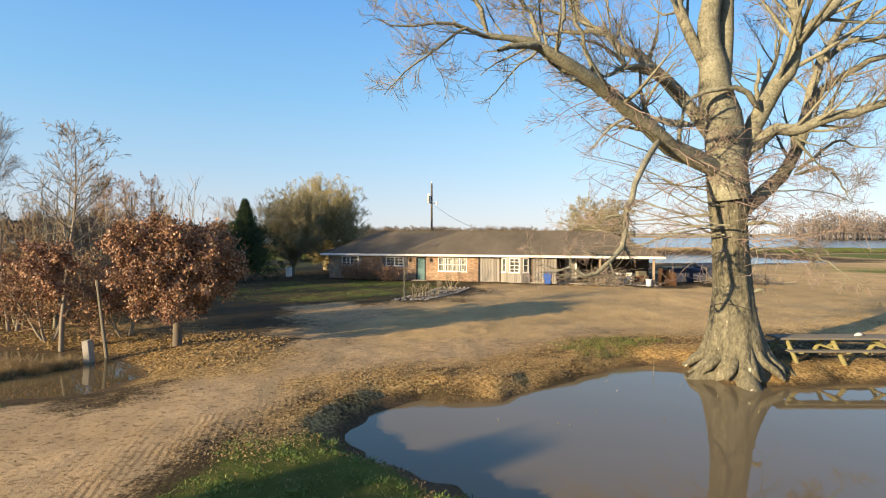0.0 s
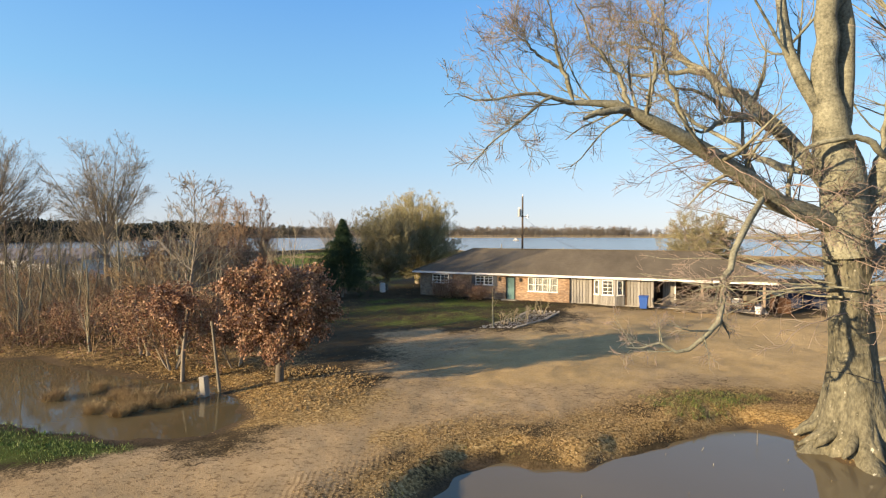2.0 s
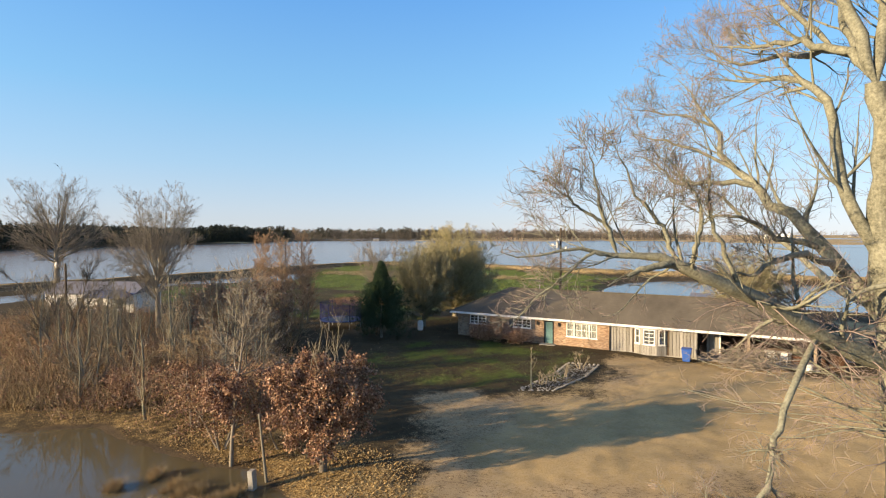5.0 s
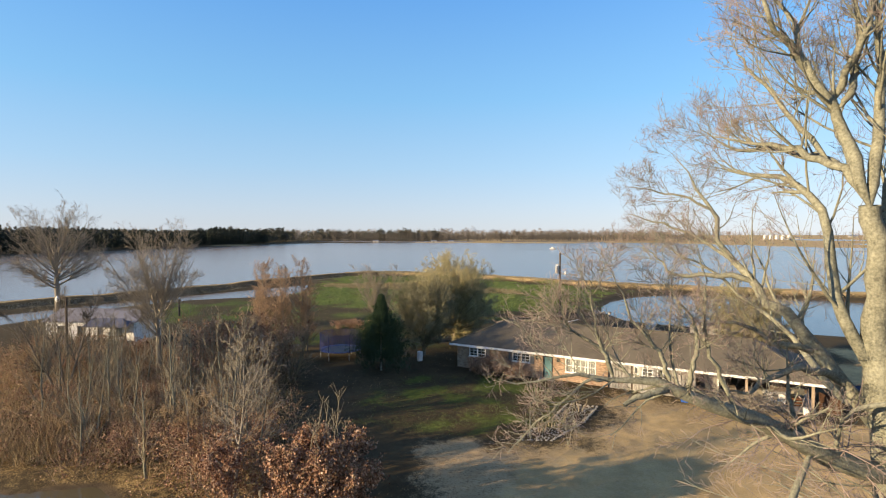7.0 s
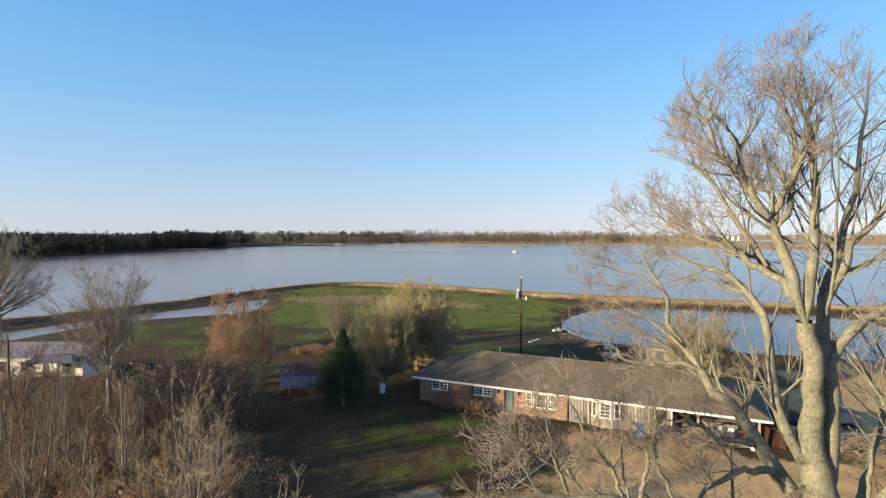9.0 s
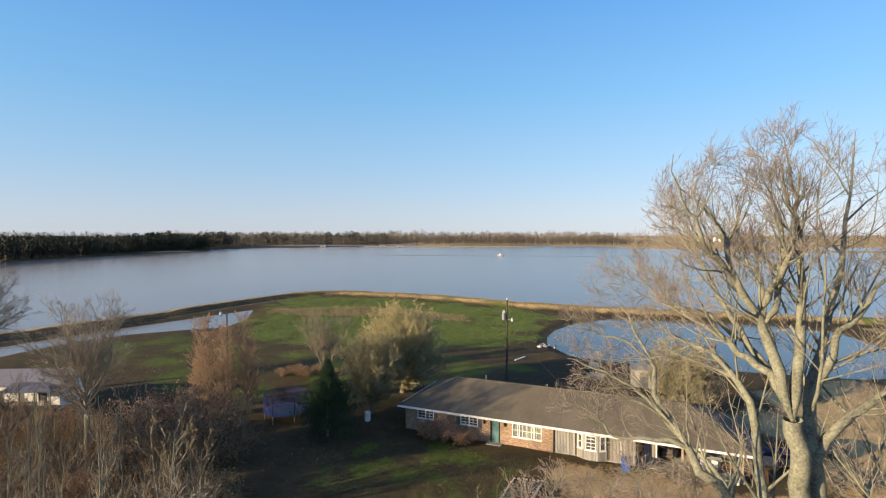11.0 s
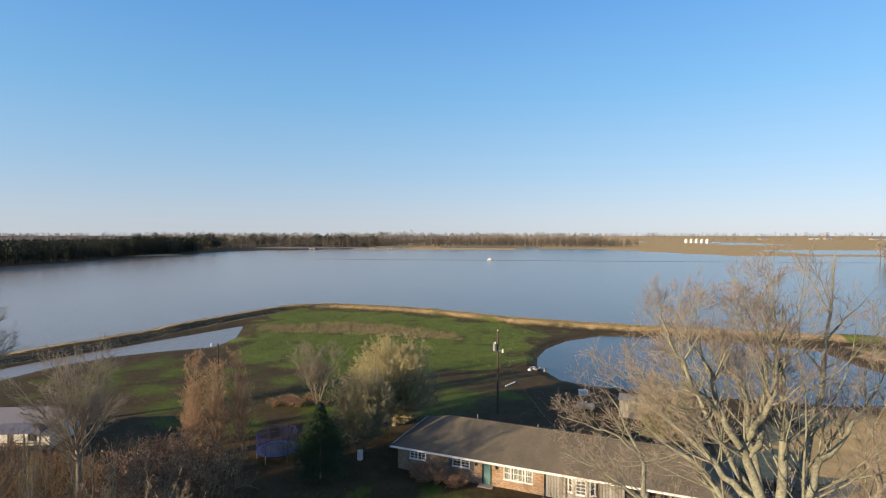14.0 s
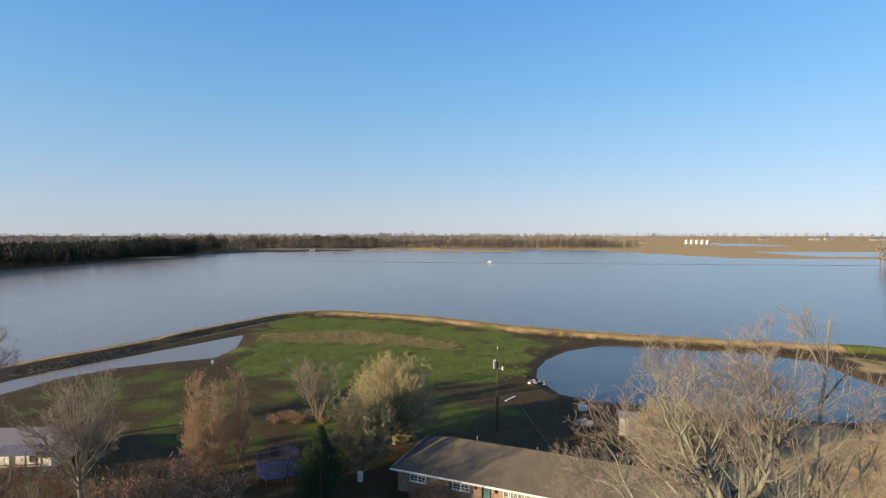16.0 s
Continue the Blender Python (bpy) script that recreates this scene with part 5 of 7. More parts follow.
def domed_tree(name, label, seed, m, trunk_r, count, centre, wide, tall, rise, twig, bark, plan, leaf=None, group=""):
    """A tree whose limbs fill a rounded crown about a height centre above the base."""
    r = np.random.default_rng(seed)
    root = thing(name, m, label, "tree", group)
    t = np.linspace(0, 1, 7)[:, None]
    stem = np.column_stack([0.05 * np.sin(t * 4), 0.05 * np.cos(t * 3), t * (rise[1] + 0.3) - 0.2])
    v, f = tubes(stem[None], (trunk_r * np.linspace(1.25, 0.5, 7))[None], 9)
    put("trunk", mesh_of("trunk", v, f, True), bark, root)
    size = np.array([wide, wide, tall])
    fan = plan is not ROUND
    d = unit(r.normal(size=(count, 3)) + np.array([0, 0, 0.1 if plan is DENSE else 0.55 if fan else 0.2]))
    goal = np.array([0, 0, centre]) + d * size * (r.uniform(0.55, 0.96, (count, 1)) if plan is DENSE else r.uniform(0.25, 0.8, (count, 1)) ** 0.6 if fan else r.uniform(0.6, 0.95, (count, 1)))
    low = np.interp(goal[:, 2], [centre - tall, centre + tall], rise)
    P = np.empty((count, 8, 3))
    for k, w in enumerate(np.linspace(0, 1, 8)):
        a = np.column_stack([np.zeros((count, 2)), low])
        b = a + (goal - a) * ([0.52, 0.52, 0.48] if plan is DENSE else [0.55, 0.55, 0.42]) if fan else (a + goal) * 0.5 + [0, 0, 0.10 * tall]
        P[:, k] = a * (1 - w) ** 2 + 2 * b * w * (1 - w) + goal * w * w
    P[:, 1:] += r.normal(size=P[:, 1:].shape) * (0.008 if fan else 0.02) * wide * np.linspace(0.3, 1, 7)[:, None]
    R = trunk_r * (0.24 if plan is not ROUND else 0.42) * np.linspace(1, 0.18, 8) * r.uniform(0.7, 1.3, (count, 1))
    for k in range(min(count, 60)):
        v, f = tubes(P[k:k + 1], R[k:k + 1], 6)
        put("limb", mesh_of("limb", v, f, True), bark, root)
    sets, q, every = [tubes(P[60:], R[60:], 4)] if count > 60 else [], (P, R), []
    for i, (n, angle, ratio, thick, up, smin, wig) in enumerate(plan):
        points = 4 if i == 0 else 3 if i < len(plan) - 1 else 2
        q = sprout(r, *q, n, angle, ratio, thick, up, wig, points, smin, 1.0, 0.3, 0.4, 0.2)
        np.maximum(q[1], (0.012, 0.008, 0.006)[i] if plan is not WIDE else (0.010, 0.007, 0.0055)[i], out=q[1])
        rho = np.linalg.norm((q[0][:, [0, -1]] - [0, 0, centre]) / size, axis=2)
        limit = (1.03 + 0.03 * r.normal(size=len(rho))) if fan else (1.1 + 0.08 * r.normal(size=len(rho)))
        keep = np.clip((limit - rho[:, 0]) / np.maximum(rho[:, 1] - rho[:, 0], 1e-3), 0.12, 1.0)
        keep = np.where(rho[:, 1] > limit, keep, 1.0)
        stay = keep > 0.3
        q = (q[0][:, :1] + (q[0] - q[0][:, :1]) * keep[:, None, None])[stay], q[1][stay]
        sets.append(tubes(*q, 4 if i == 0 else 3))
        every.append(q)
    v, f = gathered(sets)
    put("crown", mesh_of("crown", v, f), twig, root, "bare twiggy crown")
    if plan is ROUND:
        top = np.column_stack([r.normal(size=(9, 2)) * 0.35, np.full(9, centre + 0.4 * tall)])
        tip = top + np.column_stack([r.normal(size=(9, 2)) * 0.5, r.uniform(1.6, 2.6, 9)])
        lead = np.stack([top, (top + tip) / 2 + r.normal(size=(9, 3)) * 0.06, tip], axis=1), np.tile([0.022, 0.014, 0.007], (9, 1))
        for k in range(9):
            shoot = lead[0][k:k + 1], lead[1][k:k + 1]
            side = sprout(r, *shoot, 9, 34, 0.35, 0.6, 0.12, 0.08, 3, 0.25, 1.0, 0.4, 0.4, 0.2)
            v, f = gathered([tubes(*shoot, 5), tubes(side[0], np.maximum(side[1], 0.006), 3)])
            put("leading_shoot", mesh_of("leading_shoot", v, f), TAN_TWIG, root, "bare upright shoot")
    if leaf:
        number, big, mat, droop = leaf
        pts = np.concatenate([e[0][:, 1:].reshape(-1, 3) for e in every[-2:]])
        pts = pts[pts[:, 2] > 0.3]
        pts = pts[r.integers(0, len(pts), number)] + r.normal(size=(number, 3)) * 0.08
        v, f = leaves(r, pts, big, droop)
        put("leaves", mesh_of("leaves", v, f), mat, root, "dry russet leaves")
    return root


# the leaf-bearing young oaks at the edge of the drive
domed_tree("young_oak", "young oak in dry russet leaf beside the drive", 21, at_base(-10.1, 20.4, 0.45), 0.15, 30, 3.0, 2.45, 2.2, (1.5, 3.6), BROWN_TWIG, DARK_TWIG, ROUND,
           (28000, 0.115, RUSSET, 0.8), "oaks in russet leaf")
bare_tree("young_oak", "slender young oak, bare above and russet below", 22, at_base(-14.45, 20.3, 0.42), 9.9, 0.10, 1, 3, GREY_TWIG, GREY_TWIG,
          ((34, 55, 0.38, 0.5, 0.09, 0.12, 0.08), (7, 42, 0.5, 0.55, 0.03, 0.15, 0.12), (5, 42, 0.5, 0.6, 0.0, 0.1, 0.15)), 0.2, 0.06, (9000, 0.105, 0.5, 4.0, RUSSET, 0.7), "oaks in russet leaf")
bare_tree("young_oak", "small spreading oak in thin russet leaf", 23, at_base(-19.0, 23.6, 0.45), 4.6, 0.10, 2, 16, BROWN_TWIG, GREY_TWIG,
          ((22, 66, 0.55, 0.45, 0.02, 0.15, 0.1), (8, 50, 0.5, 0.55, 0.0, 0.15, 0.15), (4, 50, 0.5, 0.6, 0.0, 0.1, 0.2)), 0.2, 0.05, (5200, 0.10, 0.2, 3.4, RUSSET, 0.6), "oaks in russet leaf")

bare_tree("young_oak", "low spreading oak shoot in russet leaf", 24, at_base(-15.9, 21.6, 0.45), 3.6, 0.06, 4, 34, BROWN_TWIG, GREY_TWIG,
          ((14, 62, 0.55, 0.45, 0.02, 0.15, 0.1), (7, 50, 0.5, 0.55, 0.0, 0.15, 0.15), (4, 50, 0.5, 0.6, 0.0, 0.1, 0.2)), 0.1, 0.05, (3600, 0.10, 0.2, 3.6, RUSSET, 0.6), "oaks in russet leaf")
bare_tree("young_oak", "low spreading oak shoot in russet leaf", 25, at_base(-13.2, 22.3, 0.45), 3.2, 0.05, 4, 36, BROWN_TWIG, GREY_TWIG,
          ((14, 62, 0.55, 0.45, 0.02, 0.15, 0.1), (7, 50, 0.5, 0.55, 0.0, 0.15, 0.15), (4, 50, 0.5, 0.6, 0.0, 0.1, 0.2)), 0.1, 0.05, (2400, 0.10, 0.2, 3.2, RUSSET, 0.6), "oaks in russet leaf")

VASE = ((18, 28, 0.50, 0.5, 0.08, 0.15, 0.08), (9, 30, 0.5, 0.5, 0.08, 0.15, 0.1), (8, 32, 0.55, 0.55, 0.06, 0.1, 0.12))
domed_tree("dome_tree", "rounded bare tree with dense grey-olive twigs", 31, at_base(-15.9, 55.6, 0.45), 0.20, 230, 5.3, 4.0, 4.7, (1.0, 2.8), OLIVE_TWIG, GREY_TWIG, DENSE)
domed_tree("dome_tree", "broad rounded bare tree with dense golden twigs", 32, at_base(-14.2, 63.6, 0.45), 0.30, 400, 5.9, 6.1, 5.7, (0.7, 3.6), GOLD_TWIG, GREY_TWIG, DENSE)
domed_tree("dome_tree", "rounded yellowish bare tree behind the carport", 33, at_base(16.6, 58.5, 0.45), 0.24, 190, 5.1, 4.5, 4.2, (1.1, 2.9), OLIVE_TWIG, GREY_TWIG, DENSE)
SPREAD = ((14, 36, 0.46, 0.5, 0.10, 0.22, 0.06), (9, 32, 0.55, 0.5, 0.09, 0.15, 0.08), (6, 30, 0.6, 0.55, 0.07, 0.12, 0.1), (3, 28, 0.65, 0.7, 0.06, 0.12, 0.1))
domed_tree("shade_tree", "tall rounded bare tree beside the white house", 41, at_base(-63, 53, 0.4), 0.34, 46, 11.6, 7.6, 7.2, (4.4, 11.0), GREY_TWIG, GREY_TWIG, WIDE)
domed_tree("shade_tree", "grey bare tree with upswept branches", 42, at_base(-36.7, 40.6, 0.4), 0.24, 36, 9.4, 5.9, 6.2, (2.4, 7.0), GREY_TWIG, GREY_TWIG, WIDE)
bare_tree("shade_tree", "small grey bare tree in the thicket", 45, at_base(-40, 34, 0.4), 8.0, 0.12, 3, 18, DARK_TWIG, GREY_TWIG, SPREAD[:3], 0.03, 0.06)
# out of view: a crown placed so that its shadow falls on the pond
domed_tree("shade_tree", "unseen tree added south of the drive to shadow the pond", 39, at_base(-27.2, -9.1, 0.45), 0.16, 20, 7.1, 1.45, 0.62, (5.4, 6.8), BROWN_TWIG, GREY_TWIG, DENSE, (900, 0.15, RUSSET, 0.5))
# two out-of-view trees, added to shade the yard and the house's west end
for k, (x, y, h) in enumerate(((-40.8, 24.6, 10.4), (-43.4, 27.6, 10.8))):
    domed_tree("shade_tree", "unseen dense tree added in the west to shade yard and house", 140 + k, at_base(x, y, 0.4, 70 * k), 0.26, 44, h, 3.4, h - 2.6, (1.4, 8.0), GREY_TWIG, GREY_TWIG, WIDE, None, "trees west of the thicket")
bare_tree("small_tree", "small pale bare tree in the yard", 44, at_base(-26.5, 70, 0.45), 7.2, 0.09, 5, 20, GREY_TWIG, GREY_TWIG, VASE, 0.04, 0.05)
CONE = ((90, 50, 0.27, 0.3, 0.16, 0.06, 0.05), (8, 34, 0.45, 0.6, 0.12, 0.12, 0.08), (5, 34, 0.5, 0.6, 0.10, 0.12, 0.1))
first = bare_tree("cypress", "slender conical bare tree with rusty twigs", 51, at_base(-34.5, 53.7, 0.45), 10.9, 0.15, 1, 2, RED_TWIG, GREY_TWIG, CONE, 0.2, 0.02, None, "rusty conical trees")
for x, y, s, turn in ((-31.3, 52.8, 0.95, 80), (-31.0, 57.0, 1.02, 150), (-33.4, 56.6, 0.9, 220), (-36.6, 57.4, 0.97, 300), (-29.3, 54.6, 0.82, 20), (-33.0, 51.4, 0.72, 120)):
    copy_thing(first, at_base(x, y, 0.45, turn, s))


def cedar():
    r = np.random.default_rng(61)
    root = thing("cedar", at_base(-18.2, 48.8, 0.45, 0, 1.0, 1.1), "dense dark green cedar with a pointed top", "tree")
    v, f = tubes(np.array([[[0, 0, -0.1], [0, 0, 2.5], [0, 0, 6.3]]]), np.array([[0.12, 0.08, 0.01]]), 7)
    put("trunk", mesh_of("trunk", v, f), GREY_TWIG, root)
    P, R = np.array([[[0, 0, 0.2], [0, 0, 2.2], [0, 0, 4.2], [0.03, 0, 6.5]]]), np.array([[0.1, 0.07, 0.04, 0.01]])
    q1 = sprout(r, P, R, 440, 74, 0.56, 0.4, 0.05, 0.06, 5, 0.0, 1.0, 0.3, 1.0, 0.10)
    q2 = sprout(r, *q1, 9, 40, 0.35, 0.5, 0.05, 0.1, 3, 0.25, 1.0, 0.4, 0.4, 0.15)
    pts = q2[0][:, 1:].reshape(-1, 3)
    pts = np.concatenate([pts] * 11) + r.normal(size=(len(pts) * 11, 3)) * 0.08
    v, f = leaves(r, pts, 0.085, -0.2)
    put("foliage", mesh_of("foliage", v, f), CEDAR, root)


cedar()

# the thicket of saplings and brush west of the drive
SHRUB = ((7, 44, 0.42, 0.5, 0.05, 0.1, 0.12), (3, 44, 0.55, 0.55, 0.03, 0.12, 0.18), (2, 42, 0.55, 0.6, 0.02, 0.12, 0.2))
POLE = ((17, 36, 0.46, 0.5, 0.12, 0.12, 0.05), (5, 32, 0.46, 0.55, 0.10, 0.15, 0.06), (2, 32, 0.5, 0.6, 0.08, 0.2, 0.08))
saplings = [
    bare_tree("sapling", "thin multi-stemmed bare sapling in the thicket", 71, at_base(-22.2, 30.9, 0.45), 8.6, 0.11, 2, 9, TAN_TWIG, LIMB, POLE, 0.10, 0.06, None, "thicket saplings"),
    bare_tree("sapling", "thin multi-stemmed bare sapling in the thicket", 72, at_base(-25.1, 29.1, 0.45), 9.0, 0.12, 1, 4, TAN_TWIG, LIMB, POLE, 0.12, 0.06, None, "thicket saplings"),
    bare_tree("sapling", "tangled bare brown shrub in the thicket", 73, at_base(-31.0, 25.6, 0.45), 4.2, 0.04, 11, 34, BROWN_TWIG, BROWN_TWIG, SHRUB, 0.05, 0.1, None, "thicket saplings"),
    bare_tree("sapling", "low rusty shrub with a few dry leaves", 74, at_base(-19.5, 27.5, 0.45), 2.8, 0.035, 12, 40, RED_TWIG, RED_TWIG, SHRUB, 0.06, 0.1, (1700, 0.10, 0.1, 2.6, RUSSET, 0.4), "thicket saplings"),
]
rng = random.Random(8)
placed = [(-22.2, 30.9), (-25.1, 29.1), (-31, 25.6), (-19.5, 27.5), (-36.7, 40.6)]
tries = 0
while len(placed) < 82 and tries < 4000:
    tries += 1
    y = rng.uniform(23.8, 47)
    x = rng.uniform(-58, -0.58 * y - 1.5)
    if x < -1.25 * y or any(math.hypot(x - a, y - b) < 1.8 for a, b in placed):
        continue
    placed.append((x, y))
    k = rng.choice((0, 1, 0, 1, 2, 3, 3)) if y < 44 else rng.choice((2, 3, 3))
    copy_thing(saplings[k], at_base(x, y, 0.42, rng.uniform(0, 360), rng.uniform(0.6, 0.85) if k < 2 else rng.uniform(0.65, 1.0)))

for x, y, size in ((-25.8, 40.4, 1.8), (-27.6, 38.6, 1.7), (-28.6, 42.4, 1.8), (-26.2, 37.0, 1.3), (-30.4, 40.2, 1.9), (-24.6, 43.0, 1.3)):
    copy_thing(saplings[2 if size < 1.5 else 3], at_base(x, y, 0.42, rng.uniform(0, 360), size, size * 1.25))

for x, y, size in ((-32.0, 68.6, 0.8), (-30.2, 69.4, 0.9), (-28.6, 68.9, 0.75), (-27.4, 70.6, 0.8), (-31.2, 70.8, 0.7), (-25.6, 69.2, 0.7)):
    copy_thing(saplings[3], at_base(x, y, 0.42, rng.uniform(0, 360), size, size * 0.6))


def brush():
    """The dense undergrowth of stalks and dead leaves between the saplings."""
    r = np.random.default_rng(81)
    n = 9000
    y = r.uniform(21.5, 48, n)
    x = r.uniform(-60, 0, n)
    keep = (x < -0.58 * y - 0.5 - 1.5 * np.sin(y)) & (x > -1.4 * y) & ((y > 23.2 + 1.2 * np.sin(x)) & ((x < -20) | (y > 25)) | (x < -31)) & (uneven(x, y, 5, 83) > -0.45)
    x, y = x[keep], y[keep]
    m = len(x)
    P = np.empty((m, 3, 3))
    h = r.uniform(0.6, 2.2, m)
    P[:, 0] = np.stack([x, y, np.full(m, 0.3)], axis=-1)
    lean = r.normal(size=(m, 2)) * 0.55
    for k, s in ((1, 0.5), (2, 1.0)):
        P[:, k] = P[:, 0] + np.stack([lean[:, 0] * h * s, lean[:, 1] * h * s, h * s], axis=-1) + r.normal(size=(m, 3)) * 0.05
    R = np.tile(np.array([0.014, 0.011, 0.007]), (m, 1))
    q = sprout(r, P, R, 4, 45, 0.6, 0.8, 0.05, 0.2, 2, 0.2, 1.0, 0.5, 0.3, 0.3)
    v, f = gathered([tubes(P, R, 3), tubes(*q, 3)])
    tagged(put("brush", mesh_of("brush", v, f), BROWN_TWIG), "dense brown leafless undergrowth", "brush", kind="stuff")
    pts = q[0][r.integers(0, len(q[0]), 34000), 1] * np.array([1, 1, 0.8]) + r.normal(size=(34000, 3)) * 0.15
    v, f = leaves(r, pts, 0.12, 0.3)
    tagged(put("dead_leaves", mesh_of("dead_leaves", v, f), RUSSET), "dead brown leaves caught in the brush", "leaves", kind="stuff")


brush()


# ---- far woods ----
def woods(name, label, seed, spots, size, mat, conifer=False, bits=46, grain=1.0):
    """Many far trees: each an uneven cloud of small sprays over a stem."""
    r = np.random.default_rng(seed)
    spots = np.asarray(spots)
    n = len(spots)
    h = size * r.uniform(0.85 if conifer else 0.6, 1.0 if conifer else 1.15, n) * (0.94 + (0.08 if conifer else 0.2) * uneven(spots[:, 0], spots[:, 1], 90, seed))
    base = np.repeat(np.column_stack([spots, np.full(n, 0.2)]), bits, axis=0)
    hh = np.repeat(h, bits)
    t = r.uniform(0.12 if conifer else 0.25, 1.0, n * bits)
    wide = (1.05 - t) ** 0.7 * 0.24 if conifer else np.sqrt(np.maximum(0.0, 1 - ((t - 0.58) / 0.46) ** 2)) * 0.26
    a, q = r.uniform(0, 6.283, n * bits), np.sqrt(r.uniform(0, 1, n * bits))
    P = base + np.column_stack([np.cos(a) * q * wide * hh, np.sin(a) * q * wide * hh, t * hh])
    sz = hh[:, None] * r.uniform(0.05, 0.12, (n * bits, 1)) * grain
    d = unit(r.normal(size=(n * bits, 3)) + np.array([0, 0, 0.15]))
    e = unit(np.cross(d, r.normal(size=(n * bits, 3))))
    V = np.stack([P - e * sz * 0.5, P + e * sz * 0.5, P + d * sz], axis=1).reshape(-1, 3)
    F = np.arange(len(V)).reshape(-1, 3)
    S = np.stack([np.column_stack([spots, np.zeros(n)]), np.column_stack([spots, h * 0.85])], axis=1)
    v2, f2 = tubes(S, np.column_stack([h * 0.02, h * 0.006]), 3)
    f2 = np.concatenate([f2[:, [0, 1, 2]], f2[:, [0, 2, 3]]])
    v, f = gathered([(V, F), (v2, f2)])
    tagged(put(name, mesh_of(name, v, f), mat), label, "woods", kind="stuff")


def belt(r, n, line, deep):
    """Points scattered along a line, up to deep metres behind it (to its left)."""
    line = np.array(line, float)
    seg = np.linalg.norm(np.diff(line, axis=0), axis=1)
    s = r.uniform(0, seg.sum(), n)
    cum = np.concatenate([[0], np.cumsum(seg)])
    i = np.minimum(np.searchsorted(cum, s, side="right") - 1, len(seg) - 1)
    w = ((s - cum[i]) / seg[i])[:, None]
    d = (line[i + 1] - line[i]) / seg[i][:, None]
    return line[i] * (1 - w) + line[i + 1] * w + np.column_stack([-d[:, 1], d[:, 0]]) * (r.uniform(0, 1, n) ** 1.5 * deep)[:, None]


r = np.random.default_rng(91)
# paler wood tones, with the haze of distance put into the colour
HAZY = leafy("hazy_far_wood", ((0.0, (0.12, 0.105, 0.095)), (0.6, (0.19, 0.165, 0.145)), (1.0, (0.25, 0.22, 0.19))))
woods("far_pines", "dark pine wood along the lake", 92, belt(r, 1500, [(-345, 60), (-372, 332), (-400, 640)], 110), 19.5, PINE, True, 150, 0.62)
MIXED = leafy("mixed_far_wood", ((0.0, (0.02, 0.026, 0.014)), (0.5, (0.045, 0.046, 0.027)), (1.0, (0.10, 0.085, 0.058))))
woods("far_woods", "mixed pine and bare woods along the lake", 90, belt(r, 640, [(-385, 560), (-440, 740), (-500, 900), (-430, 940), (-250, 960)], 110), 18, MIXED, False, 80)
woods("far_woods", "bare brown woods beyond the lake", 93, belt(r, 1100, [(-480, 905), (-150, 915), (99, 925), (215, 960)], 130), 15, FARWOOD, False, 80, 0.75)
woods("far_woods", "bare woods behind the pines", 94, belt(r, 900, [(-1500, 300), (-900, 900), (-560, 900)], 500), 21, HAZY, False, 70, 0.8)
woods("far_woods", "sunlit bare trees on the flooded shore", 95, belt(r, 60, [(-500, 740), (-430, 720), (-250, 752)], 50), 13, FARWOOD)
woods("far_woods", "hazy bare woods deep beyond the lake", 96, belt(r, 1300, [(-900, 1150), (-500, 1300), (0, 1320), (260, 1350)], 500), 22, HAZY, False, 70, 0.8)
woods("far_woods", "bare woods on the near eastern shore", 99, belt(r, 800, [(276, 404), (330, 392), (620, 400)], 70), 19, HAZY, False, 90, 0.6)
woods("horizon_woods", "thin line of woods on the horizon", 97, belt(r, 1900, [(3600, 1300), (3000, 2700), (900, 3600), (-1800, 3300), (-3400, 2000)], 500), 25, HAZY, False, 44, 0.9)
woods("horizon_woods", "scattered trees on the brown fields", 98, belt(r, 90, [(1900, 1900), (1200, 2100), (300, 1750)], 300), 10, FARWOOD)


# ---- far farm, levee marks ----
def farm_building(name, label, x, y, w, d, h, turn, wallmat, roofmat, group=""):
    root = thing(name, at_base(x, y, 0.4, turn), label, "building", group)
    wall = part("wall", boxes((-w / 2, w / 2, -d / 2, d / 2, 0, h)), wallmat, root)
    bm = bmesh.new()
    e, t = 0.4, d * 0.22
    v = [bm.verts.new(p) for p in ((-w / 2 - e, -d / 2 - e, h), (w / 2 + e, -d / 2 - e, h), (w / 2 + e, d / 2 + e, h), (-w / 2 - e, d / 2 + e, h), (-w / 2 - e, 0, h + t), (w / 2 + e, 0, h + t))]
    for q in ((0, 1, 5, 4), (2, 3, 4, 5), (1, 2, 5), (3, 0, 4), (3, 2, 1, 0)):
        bm.faces.new([v[i] for i in q])
    part("roof", bm, roofmat, root)
    part("door", boxes((-w * 0.1, w * 0.1, -d / 2 - 0.06, -d / 2 - 0.002, 0, h * 0.75)), GREY_PAINT, root)
    return root


